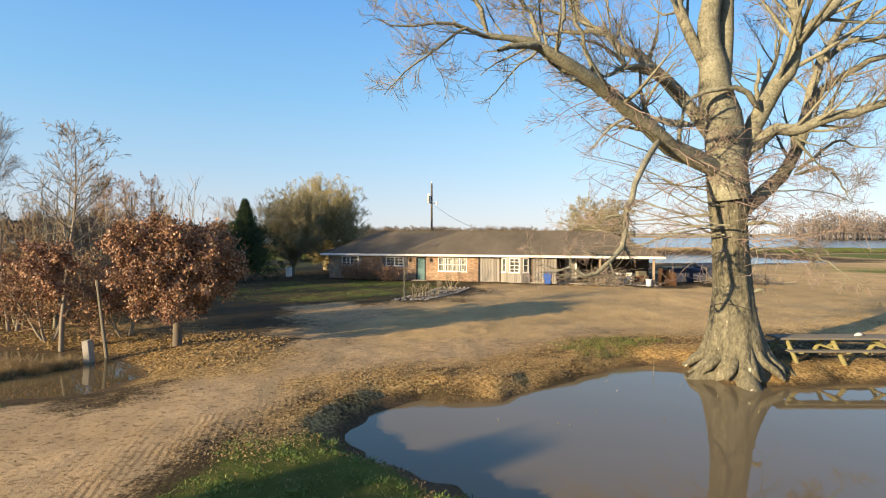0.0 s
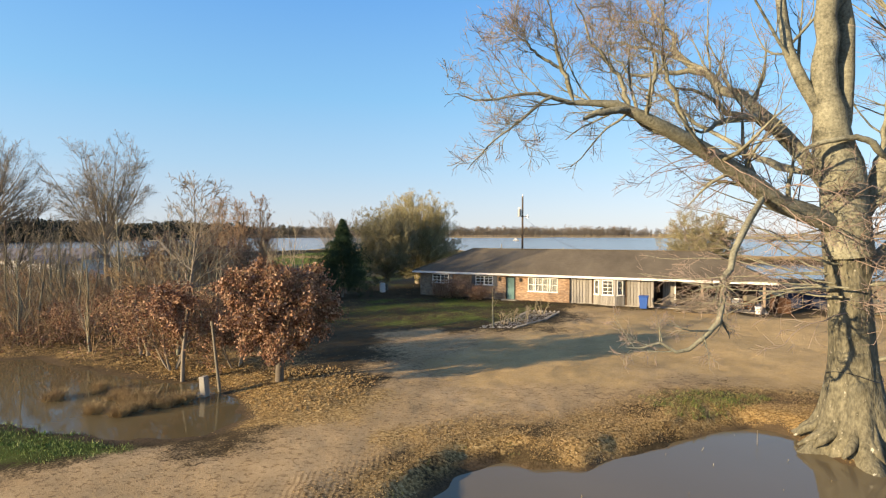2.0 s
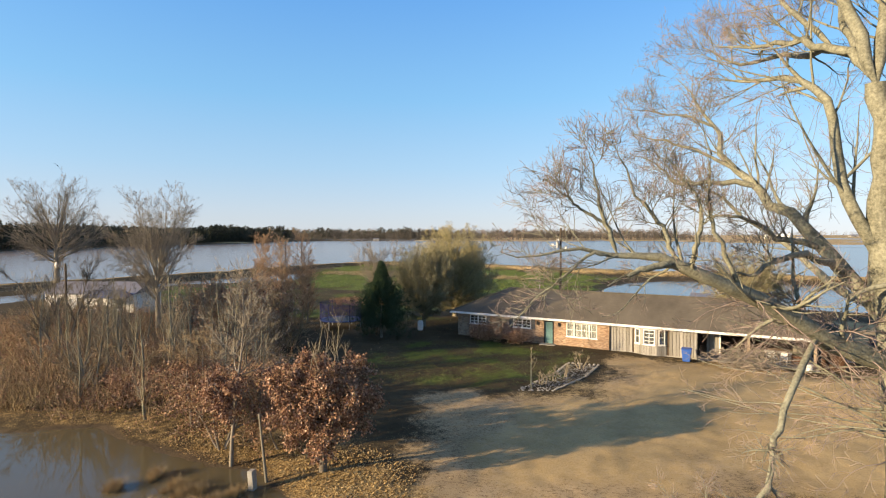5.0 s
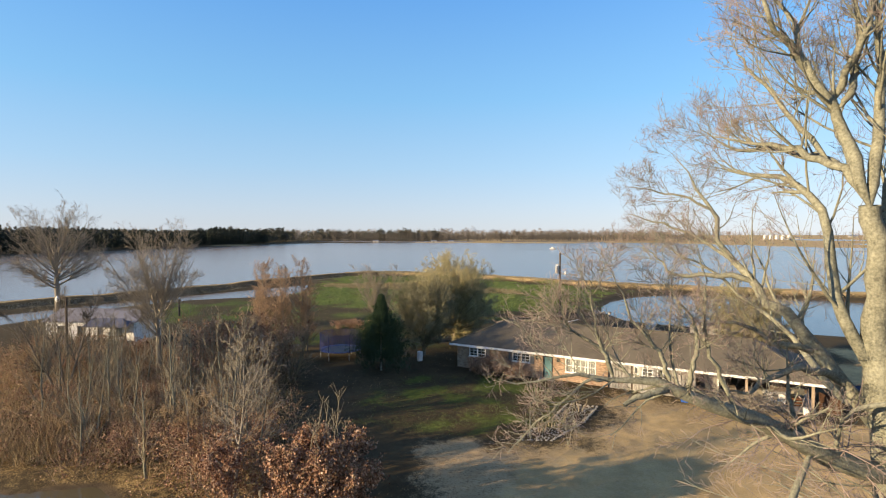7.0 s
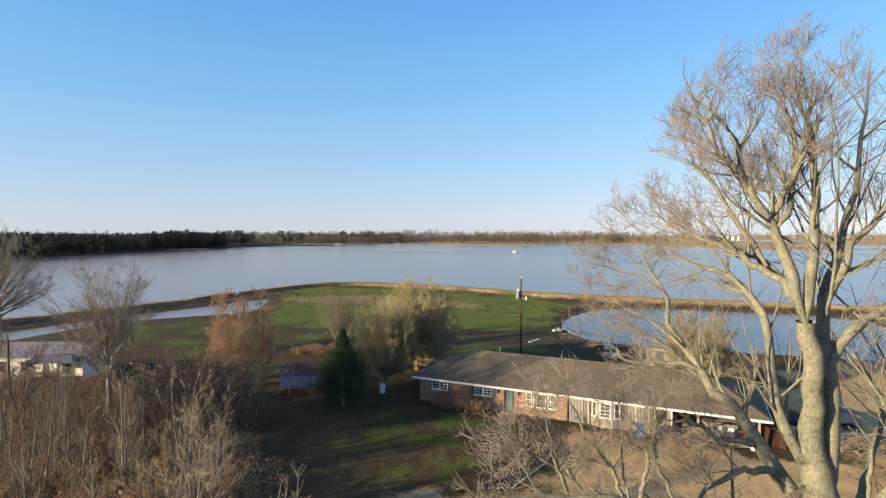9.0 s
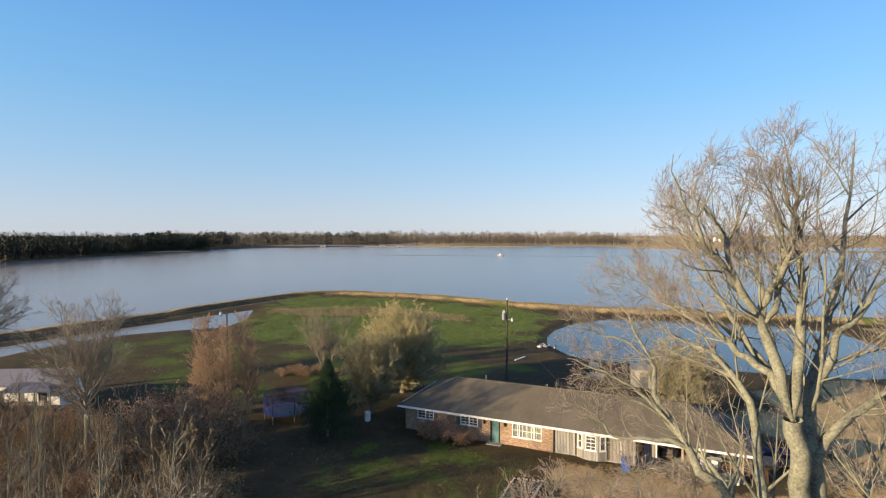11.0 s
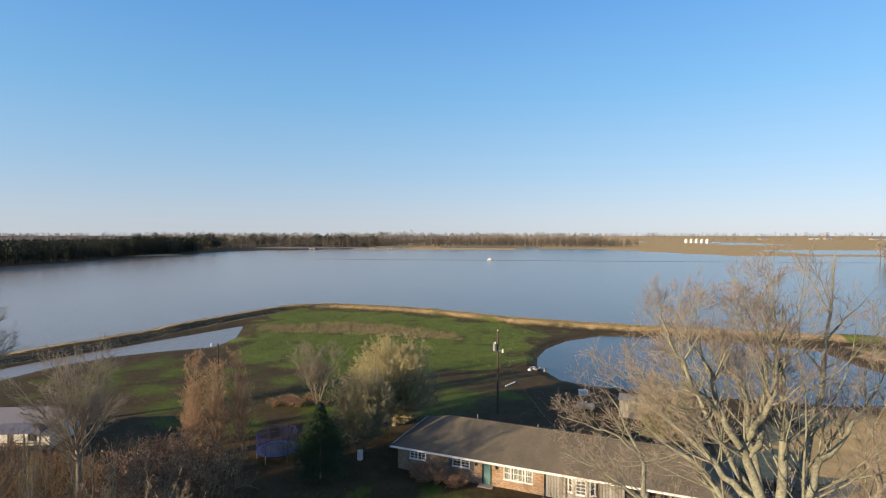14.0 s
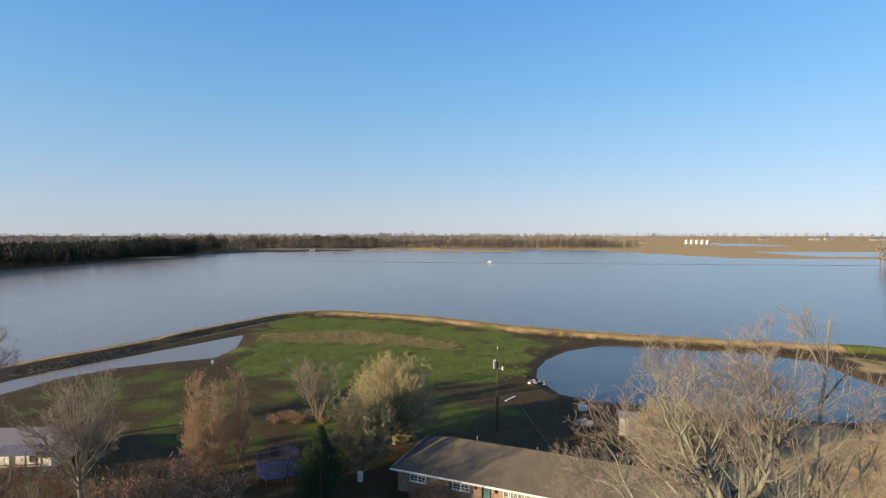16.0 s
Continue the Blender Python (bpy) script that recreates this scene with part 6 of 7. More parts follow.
SILO = plain("pale_steel", (0.66, 0.64, 0.60), 0.5, 0.1)
silo = thing("grain_silo", at_base(412, 1352, 0.4), "pale round steel grain silo", "silo", "row of silos")
part("bin", lathe([(4.0, 0), (4.0, 8), (3.9, 8.3), (0.7, 10.6), (0.6, 11.0)], 18), SILO, silo)
part("ladder", boxes((-0.4, 0.4, -4.3, -4.05, 0, 8)), GREY_PAINT, silo)
for k in (1, 2, 3, 4):
    copy_thing(silo, at_base(412 + 11 * k, 1352 - 3 * k, 0.4))
for x, y, w, d, h, t, nm in ((255, 1480, 26, 14, 5, 10, "grey barn"), (300, 1470, 18, 10, 5, -12, "white barn"), (335, 1455, 22, 12, 5, 4, "grey barn"), (490, 1380, 20, 12, 5, -10, "grey barn"),
                             (1090, 2120, 46, 20, 11, -14, "white barn"), (1150, 2140, 40, 20, 12, 5, "white barn"), (1290, 2090, 80, 24, 8, -8, "white barn"), (900, 2080, 40, 20, 8, 8, "grey barn")):
    farm_building("barn", "far " + nm + " with a pale metal roof", x, y, w * 0.7, d * 0.7, h * 0.6, t, CONCRETE, STEEL, "far barns")
for x, y in ((-290, 745), (-205, 760), (-180, 765)):
    farm_building("cabin", "small far cabin on the flooded shore", x, y, 8, 5, 2.4, 12, CONCRETE, STEEL, "far cabins")
boat = thing("boat", at_base(-20.7, 476, -0.05, 5), "small white boat on the lake", "boat")
bm = bmesh.new()
sec = [(-2.6, 1.0, 0.9), (-1.5, 1.15, 0.85), (0.5, 1.1, 0.9), (2.0, 0.7, 1.0), (3.0, 0.05, 1.2)]
rings = [[bm.verts.new((x, -w, h)), bm.verts.new((x, -w * 0.6, 0)), bm.verts.new((x, w * 0.6, 0)), bm.verts.new((x, w, h))] for x, w, h in sec]
for a, b in zip(rings, rings[1:]):
    for i in range(3):
        bm.faces.new((a[i], a[i + 1], b[i + 1], b[i]))
    bm.faces.new((a[3], a[0], b[0], b[3]))
bm.faces.new(rings[0])
part("hull", bm, WHITE, boat)
part("cabin", boxes((-1.2, 0.6, -0.7, 0.7, 0.85, 2.1)), WHITE, boat)
tagged(part("sunken_bank", boxes((-190, 420, 474, 476.5, -0.3, 0.05)), EARTH), "line of a drowned field bank just above water", "bank", kind="structure")


# ---- poles and wires ----
pole = thing("utility_pole", at_base(-1.8, 69.7, 0.4), "tall wooden utility pole with a transformer", "utility pole")
part("pole", rod(bmesh.new(), (0, 0, -0.3), (0, 0, 10.9), 0.16, 0.11, 10), POLEWOOD, pole)
tr = part("transformer", rod(bmesh.new(), (-0.38, -0.12, 8.3), (-0.38, -0.12, 9.25), 0.24, 0.24, 14), STEEL, pole, "grey transformer can")
part("bushing", rod(rod(bmesh.new(), (-0.46, -0.12, 9.25), (-0.46, -0.12, 9.5), 0.05), (-0.28, -0.12, 9.25), (-0.28, -0.12, 9.5), 0.05), WHITE, tr)
part("bracket", boxes((-0.2, 0.75, -0.05, 0.05, 8.25, 8.37)), STEEL, pole)
part("insulator", rod(bmesh.new(), (0.66, 0, 8.1), (0.66, 0, 8.55), 0.13, 0.08), WHITE, pole)
part("insulator", rod(bmesh.new(), (0, 0, 10.9), (0, 0, 11.15), 0.06, 0.03), WHITE, pole)


def cable(name, a, b, sag, label):
    t = np.linspace(0, 1, 20)[:, None]
    P = np.array(a) * (1 - t) + np.array(b) * t - np.array([0, 0, 1]) * 4 * sag * t * (1 - t)
    v, f = tubes(P[None], np.full((1, 20), 0.02), 4)
    tagged(put(name, mesh_of(name, v, f), BLACK), label, "cable")


cable("service_cable", (-1.5, 69.6, 8.5), (4.4, 52.6, 4.95), 0.5, "sagging service cable from pole to roof")


def lamp_pole(x, y, h, label):
    root = thing("yard_lamp", at_base(x, y, 0.4), label, "street lamp", "yard lamps")
    part("pole", rod(bmesh.new(), (0, 0, -0.3), (0, 0, h), 0.13, 0.09, 8), POLEWOOD, root)
    part("arm", rod(bmesh.new(), (0, 0, h - 0.3), (-0.7, -0.2, h - 0.1), 0.03), STEEL, root)
    head = part("lamp_head", rod(bmesh.new(), (-0.75, -0.2, h - 0.25), (-0.75, -0.2, h + 0.12), 0.24, 0.12, 12), WHITE, root)
    part("lens", rod(bmesh.new(), (-0.75, -0.2, h - 0.45), (-0.75, -0.2, h - 0.25), 0.13, 0.2, 12), SILO, head)


lamp_pole(-39.0, 66.5, 8.9, "wooden yard lamp pole by the rusty trees")
lamp_pole(-47, 40.5, 7.3, "wooden yard lamp pole in the thicket")
vent = thing("standpipe", at_base(-62, 73, 0.4), "black upright pipe in the yard", "pipe")
part("pipe", rod(bmesh.new(), (0, 0, -0.2), (0, 0, 2.6), 0.16), BLACK, vent)
part("cap", rod(bmesh.new(), (0, 0, 2.6), (0, 0, 2.75), 0.22), BLACK, vent)

# ---- the white house to the west ----
wh = thing("white_house", at_base(-54.3, 51.8, 1.1, 12, 0.74, 1.0), "low white house with a pale metal roof and porch", "house")
part("wall", pierced(-7, 7, -3.7, -3.55, 0, 2.6, [(-5.2, -4.0, 0.9, 2.1), (-2, -0.8, 0.9, 2.1), (1.2, 2.1, 0.1, 2.15), (4, 5.2, 0.9, 2.1)]), WHITE, wh)
part("wall", boxes((-7, -6.85, -3.55, 3.7, 0, 2.6), (6.85, 7, -3.55, 3.7, 0, 2.6), (-6.85, 6.85, 3.55, 3.7, 0, 2.6)), WHITE, wh)
for x in (-5.2, -2.0, 4.0):
    part("pane", boxes((x, x + 1.2, -3.62, -3.61, 0.9, 2.1)), GLASS, wh)
part("door", boxes((1.2, 2.1, -3.62, -3.57, 0.1, 2.15)), GREY_PAINT, wh)
bm = bmesh.new()
v = [bm.verts.new(p) for p in ((-7.4, -4.1, 2.6), (7.4, -4.1, 2.6), (7.4, 4.1, 2.6), (-7.4, 4.1, 2.6), (-7.4, 0, 3.75), (7.4, 0, 3.75))]
for q in ((0, 1, 5, 4), (2, 3, 4, 5), (1, 2, 5), (3, 0, 4), (3, 2, 1, 0)):
    bm.faces.new([v[i] for i in q])
METALROOF = mottled("pale_metal_roof", (0.15, 0.14, 0.155), (0.27, 0.255, 0.265), 0.6, 0.5, 0.2, 12, (6, 0.4, 1))
part("roof", bm, METALROOF, wh, "pale corrugated metal roof")
BLUEROOF = mottled("blue_grey_metal", (0.05, 0.055, 0.085), (0.10, 0.11, 0.16), 1, 0.5, 0.2)
bm = bmesh.new()
v = [bm.verts.new(p) for p in ((0.2, -5.9, 2.25), (7.2, -5.9, 2.25), (7.2, -4.0, 2.55), (0.2, -4.0, 2.55), (1.4, -4.8, 3.15), (6.0, -4.8, 3.15))]
for q in ((0, 1, 5, 4), (2, 3, 4, 5), (1, 2, 5), (3, 0, 4), (3, 2, 1, 0)):
    bm.faces.new([v[i] for i in q])
part("porch_roof", bm, BLUEROOF, wh, "blue-grey metal porch roof")
for x in (0.5, 2.7, 4.8, 6.9):
    part("porch_post", boxes((x - 0.07, x + 0.07, -5.75, -5.61, -0.9, 2.28)), OLDWOOD, wh)
part("porch_deck", boxes((0.3, 7.1, -5.8, -3.72, 0.25, 0.42)), OLDWOOD, wh)
part("railing", boxes((0.5, 6.9, -5.72, -5.64, 1.2, 1.28), *[(0.7 + 0.3 * i, 0.75 + 0.3 * i, -5.70, -5.66, 0.42, 1.2) for i in range(21)]), RUST, wh)

for x in (-6.6, -3.3, 0.0, 3.3, 6.6):
    part("pier", boxes((x - 0.2, x + 0.2, -3.66, -3.3, -0.9, -0.004)), CONCRETE, wh)
# dark sheets behind the piers stand in for the shade below the floor
part("underfloor_dark", boxes((-6.9, 6.9, -3.2, -3.1, -0.9, -0.004), (6.7, 6.8, -3.1, 3.5, -0.9, -0.004)), DARKWALL, wh, "dark sheet standing in for the shade under the raised floor")

# ---- yard things ----
tp = thing("trampoline", at_base(-24.4, 52.9, 0.45, 20), "round blue trampoline with a dark safety net", "trampoline")
NET = plain("dark_net", (0.015, 0.02, 0.09), 0.8)
bm = lathe([(2.15, 0.86), (2.2, 0.92), (1.75, 0.94), (1.72, 0.88)], 28)
part("pad", bm, PADBLUE, tp, "blue safety pad")
part("mat", lathe([(1.72, 0.88), (1.70, 0.90)], 28), BLACK, tp)
for k in range(6):
    a = k * 1.047
    c, s = math.cos(a) * 2.1, math.sin(a) * 2.1
    part("leg", rod(bmesh.new(), (c, s, -0.05), (c, s, 0.88), 0.04), STEEL, tp)
    part("net_post", rod(bmesh.new(), (c * 1.03, s * 1.03, 0.9), (c * 1.03, s * 1.03, 2.75), 0.035), NET, tp)
bm = bmesh.new()
for z in np.arange(1.0, 2.7, 0.12):
    for k in range(24):
        a, b = k * 0.2618, (k + 1) * 0.2618
        rod(bm, (2.12 * math.cos(a), 2.12 * math.sin(a), z), (2.12 * math.cos(b), 2.12 * math.sin(b), z), 0.014, None, 3)
for k in range(72):
    a = k * 0.08727
    rod(bm, (2.12 * math.cos(a), 2.12 * math.sin(a), 0.95), (2.12 * math.cos(a), 2.12 * math.sin(a), 2.68), 0.014, None, 3)
part("net", bm, NET, tp)

drum = thing("white_drum", at_base(-15.6, 53.4, 0.45), "white plastic drum standing under the tree", "drum")
part("body", lathe([(0.27, 0), (0.30, 0.05), (0.30, 0.4), (0.31, 0.45), (0.30, 0.5), (0.30, 0.85), (0.26, 0.92)], 18), WHITE, drum)
part("lid", lathe([(0.28, 0.92), (0.28, 0.97), (0.05, 0.98)], 18), WHITE, drum)

bin_ = thing("wheeled_bin", at_base(8.65, 45.1, 0.47, -15), "blue wheeled rubbish bin by the boards", "bin")
bm = bmesh.new()
lo = [bm.verts.new(p) for p in ((-0.26, -0.28, 0.06), (0.26, -0.28, 0.06), (0.26, 0.28, 0.06), (-0.26, 0.28, 0.06))]
hi = [bm.verts.new(p) for p in ((-0.35, -0.40, 1.0), (0.35, -0.40, 1.0), (0.35, 0.40, 1.0), (-0.35, 0.40, 1.0))]
for i in range(4):
    bm.faces.new((lo[i], lo[(i + 1) % 4], hi[(i + 1) % 4], hi[i]))
bm.faces.new(lo[::-1])
bm.faces.new(hi)
part("body", bm, BLUE, bin_, "", False, 0.03)
part("lid", boxes((-0.38, 0.38, -0.44, 0.42, 1.005, 1.08)), BLUE, bin_, "", False, 0.03)
for x in (-0.3, 0.3):
    part("wheel", rod(bmesh.new(), (x - 0.04, 0.3, 0.12), (x + 0.04, 0.3, 0.12), 0.13, None, 14), BLACK, bin_)

# ---- behind the house ----
shed = thing("garden_shed", at_base(15.6, 71.0, 0.42, -15), "small pale metal shed behind the house", "shed")
part("wall", boxes((-1.6, 1.6, -1.2, 1.2, 0, 2.3)), CONCRETE, shed)
bm = bmesh.new()
v = [bm.verts.new(p) for p in ((-1.75, -1.35, 2.3), (1.75, -1.35, 2.3), (1.75, 1.35, 2.3), (-1.75, 1.35, 2.3), (-1.75, 0, 2.85), (1.75, 0, 2.85))]
for q in ((0, 1, 5, 4), (2, 3, 4, 5), (1, 2, 5), (3, 0, 4), (3, 2, 1, 0)):
    bm.faces.new([v[i] for i in q])
part("roof", bm, STEEL, shed)
part("door", boxes((-0.5, 0.5, -1.235, -1.202, 0, 1.95)), GREY_PAINT, shed)
tank = thing("gas_tank", at_base(9.8, 72.3, 0.42, -12, 0.85), "long white gas tank lying behind the house", "tank")
bm = lathe([(0.02, -1.45), (0.3, -1.38), (0.5, -1.15), (0.52, -1.0), (0.52, 1.0), (0.5, 1.15), (0.3, 1.38), (0.02, 1.45)], 20)
bmesh.ops.rotate(bm, verts=bm.verts, matrix=Matrix.Rotation(radians(90), 3, "Y"))
bmesh.ops.translate(bm, verts=bm.verts, vec=(0, 0, 0.8))
# white tank in concrete grey: the shade on it is put into the colour
part("shell", bm, CONCRETE, tank, "", True)
part("dome", rod(bmesh.new(), (0, 0, 1.3), (0, 0, 1.5), 0.16, 0.14, 12), WHITE, tank)
for x in (-0.8, 0.8):
    part("foot", boxes((x - 0.08, x + 0.08, -0.4, 0.4, -0.1, 0.42)), CONCRETE, tank)
cooler = thing("white_box", at_base(10.4, 79.6, 0.42, 10), "white box standing on the shaded grass", "box")
part("body", boxes((-0.6, 0.6, -0.4, 0.4, -0.03, 0.6)), WHITE, cooler, "", False, 0.04)
part("lid", boxes((-0.63, 0.63, -0.43, 0.43, 0.6, 0.7)), WHITE, cooler, "", False, 0.03)
plank = thing("white_plank", at_base(-0.2, 83.5, 0.47, 60), "white plank lying in the grass", "plank")
part("board", boxes((-1.5, 1.5, -0.13, 0.13, -0.03, 0.09)), WHITE, plank)
rq = random.Random(31)
for k in range(9):
    sack = thing("rubble_lump", at_base(4.2 + rq.uniform(-1.2, 1.8), 93.4 + rq.uniform(-1.0, 1.0), 0.30, rq.uniform(0, 360), rq.uniform(0.6, 1.2)), "pale lump of dumped rubble at the pond", "rubble", "rubble at the pond")
    bm = bmesh.new()
    bmesh.ops.create_icosphere(bm, subdivisions=2, radius=0.36)
    for w in bm.verts:
        w.co *= rq.uniform(0.8, 1.2)
        w.co.z = w.co.z * 0.7 + 0.16
    part("lump", bm, (WHITE, CONCRETE, GREY_PAINT)[k % 3], sack)
tarp = thing("covered_trailer", at_base(25.4, 50.6, 0.45, -15), "low trailer under a dark blue tarpaulin", "trailer")
TARP = mottled("dark_blue_tarp", (0.010, 0.014, 0.028), (0.022, 0.03, 0.06), 2, 0.7)
bm = boxes((-1.7, 1.7, -0.9, 0.9, 0.45, 1.5))
bmesh.ops.subdivide_edges(bm, edges=bm.edges, cuts=3, use_grid_fill=True)
for w in bm.verts:
    w.co.z += 0.07 * math.sin(w.co.x * 5.1 + w.co.y * 3.3)
part("tarpaulin", bm, TARP, tarp, "", False, 0.05)
part("chassis", boxes((-1.6, 1.6, -0.7, 0.7, 0.32, 0.44), (-2.6, -1.6, -0.06, 0.06, 0.34, 0.42)), RUST, tarp)
for y in (-0.82, 0.82):
    part("wheel", rod(bmesh.new(), (0, y - 0.09, 0.27), (0, y + 0.09, 0.27), 0.30, None, 18), BLACK, tarp)
def brush_heap(seed, n, x, y, wide, deep, tall, label):
    """A tangle of cut branches with their side twigs, lying on the ground."""
    q = np.random.default_rng(seed)
    p = np.column_stack([q.normal(size=(n, 2)) * [wide, deep] + [x, y], q.uniform(0.45, tall, n)])
    d = unit(q.normal(size=(n, 3)) * [1, 1, 0.45]) * q.uniform(0.5, 1.5, (n, 1)) * [1, min(1.0, deep), 1]
    P = np.stack([p - d, p + q.normal(size=(n, 3)) * 0.08, p + d], axis=1)
    P[:, :, 2] = np.maximum(P[:, :, 2], 0.43)
    R = np.tile(np.array([0.03, 0.022, 0.008]), (n, 1)) * q.uniform(0.4, 1.2, (n, 1))
    side = sprout(q, P, R, 5, 45, 0.4, 0.6, 0.0, 0.2, 3, 0.3, 1.0, 0.4, 0.3, 0.2)
    side[0][:, :, 2] = np.maximum(side[0][:, :, 2], 0.43)
    v, f = gathered([tubes(P, R, 5), tubes(*side, 3)])
    tagged(put("brush_pile", mesh_of("brush_pile", v, f), GREY_TWIG), label, "brush pile", kind="stuff")


brush_heap(133, 260, 25.2, 45.6, 1.2, 0.7, 1.0, "heap of cut bare branches beside the carport")
brush_heap(134, 200, 12.6, 43.9, 1.3, 0.35, 1.7, "cut branches leaning at the carport's mouth")

sheet = thing("rusty_sheet", at_base(18.6, 44.9, 0.45, -15), "bent rusty sheet metal leaning by the carport", "sheet metal")
bm = bmesh.new()
rows = [[bm.verts.new((x, 0.35 * z + 0.06 * math.sin(x * 7), 1.45 * z - 0.3 * z * (x + 0.7) - 0.02)) for x in np.linspace(-0.7, 0.7, 13)] for z in np.linspace(0, 1, 6)]
for a, b in zip(rows, rows[1:]):
    for i in range(12):
        bm.faces.new((a[i], a[i + 1], b[i + 1], b[i]))
bmesh.ops.solidify(bm, geom=bm.faces[:], thickness=0.02)
part("panel", bm, DARKRUST, sheet)
part("prop", beam(bmesh.new(), (0.2, 0.9, -0.05), (0.2, 0.33, 1.3), 0.06, 0.06), OLDWOOD, sheet)
long_tarp = thing("tarp_stack", at_base(22.4, 48.2, 0.45, -15), "long low stack under a dark blue tarpaulin", "tarpaulin")
bm = boxes((-2.1, 2.1, -0.7, 0.7, -0.04, 1.15))
bmesh.ops.subdivide_edges(bm, edges=bm.edges, cuts=5, use_grid_fill=True)
for w in bm.verts:
    if w.co.z > 0:
        w.co += Vector((0.06 * math.sin(w.co.z * 6 + w.co.x), 0.07 * math.sin(w.co.x * 4.3), 0.10 * math.sin(w.co.x * 2.3 + w.co.y * 3.1)))
part("cover", bm, TARP, long_tarp)
for x in (-0.9, 0.8):
    part("rope", boxes((x, x + 0.04, -0.83, 0.83, 0.0, 1.30)), OLDWOOD, long_tarp)

# ---- carport clutter ----
def local(u, v, z=0.5):
    return HOUSE @ Vector((u, v, z))


def plastic_chair(u, v, turn):
    p = local(u, v)
    root = thing("garden_chair", at_base(p.x, p.y, 0.5, turn), "white plastic garden chair under the carport", "chair", "carport chairs")
    part("seat", boxes((-0.24, 0.24, -0.24, 0.24, 0.40, 0.44)), WHITE, root)
    part("backrest", boxes((-0.24, 0.24, 0.21, 0.25, 0.44, 0.9)), WHITE, root)
    for x in (-0.21, 0.21):
        part("armrest", boxes((x - 0.03, x + 0.03, -0.22, 0.22, 0.62, 0.65)), WHITE, root)
        for y in (-0.2, 0.2):
            part("leg", boxes((x - 0.025, x + 0.025, y - 0.025, y + 0.025, 0, 0.40)), WHITE, root)


plastic_chair(27.5, 1.6, 10)
plastic_chair(28.2, 1.5, -25)
pt = local(27.9, 2.6)
tb = thing("folding_table", at_base(pt.x, pt.y, 0.5, -15), "white folding table with things under it", "table")
part("tabletop", boxes((-0.9, 0.9, -0.38, 0.38, 0.72, 0.76)), WHITE, tb)
for x in (-0.75, 0.75):
    for y in (-0.3, 0.3):
        part("leg", boxes((x - 0.02, x + 0.02, y - 0.02, y + 0.02, 0, 0.72)), STEEL, tb)
pb = local(29.7, 0.1, 0.45)
bucket = thing("white_bucket", at_base(pb.x, pb.y, 0.45), "white plastic bucket at the carport post", "bucket")
part("body", lathe([(0.19, 0), (0.24, 0.5), (0.26, 0.5), (0.26, 0.53)], 16), WHITE, bucket)
part("lid", lathe([(0.265, 0.53), (0.265, 0.57), (0.05, 0.58)], 16), WHITE, bucket)
for k, (u, v, h, c) in enumerate(((26.6, 3.4, 0.7, OLDWOOD), (29.2, 2.4, 0.6, RUST), (24.6, 3.2, 0.8, DARKWALL), (29.4, 4.2, 0.9, OLDWOOD))):
    p = local(u, v)
    root = thing("crate", at_base(p.x, p.y, 0.5, -15 + 9 * k), "worn storage crate under the carport", "crate", "carport crates")
    part("body", boxes((-0.4, 0.4, -0.3, 0.3, 0.02, h)), c, root, "", False, 0.02)
    part("slat", boxes((-0.42, 0.42, -0.325, -0.302, h * 0.6, h * 0.75), (-0.42, 0.42, -0.325, -0.302, h * 0.2, h * 0.35)), OLDWOOD, root)

# ---- the planted bed before the house ----
BED = [(-3.3, 34.2), (-1.2, 34.6), (0.9, 38.6), (1.9, 42.3), (-0.3, 42.5), (-1.4, 38.6)]
rr = np.random.default_rng(101)
pts = rr.uniform((-4, 34), (2.5, 43), (2600, 2))
pts = pts[inside(pts[:, 0], pts[:, 1], BED) > 0.05]
ico = bmesh.new()
bmesh.ops.create_icosphere(ico, subdivisions=1, radius=1)
iv = np.array([v.co for v in ico.verts])
ifc = np.array([[v.index for v in f.verts] for f in ico.faces])
ico.free()


def pebbles(name, xy, size, mat, label, seed, flat=0.6):
    q = np.random.default_rng(seed)
    n = len(xy)
    s = size * q.uniform(0.5, 1.5, (n, 1, 1)) * q.uniform(0.75, 1.25, (n, len(iv), 1))
    z = height(xy[:, 0], xy[:, 1])
    V = iv[None] * s * np.array([1, 1, flat]) + np.column_stack([xy, z])[:, None]
    F = ifc[None] + (np.arange(n) * len(iv))[:, None, None]
    tagged(put(name, mesh_of(name, V.reshape(-1, 3), F.reshape(-1, 3)), mat), label, "stones", kind="stuff")


pebbles("bed_stones", pts, 0.045, STONE, "pale stones covering the planted bed", 102)
edge = np.concatenate([np.linspace(a, b, max(2, int(math.dist(a, b) / 0.3)), endpoint=False) for a, b in zip(BED, BED[1:] + BED[:1])])
stone = thing("edging_stone", at_base(*edge[0], 0.45), "rough pale stone edging the bed", "stone", "bed edging stones")
V = iv * np.array([0.13, 0.10, 0.09]) * rr.uniform(0.85, 1.15, (len(iv), 1))
put("rock", mesh_of("rock", V, ifc), STONE, stone)
for p in edge[1:]:
    copy_thing(stone, at_base(p[0] + rr.normal() * 0.03, p[1] + rr.normal() * 0.03, 0.48, rr.uniform(0, 360), rr.uniform(0.7, 1.3)))
PRUNED = ((5, 40, 0.5, 0.6, 0.15, 0.5, 0.1), (4, 40, 0.5, 0.6, 0.1, 0.3, 0.15))
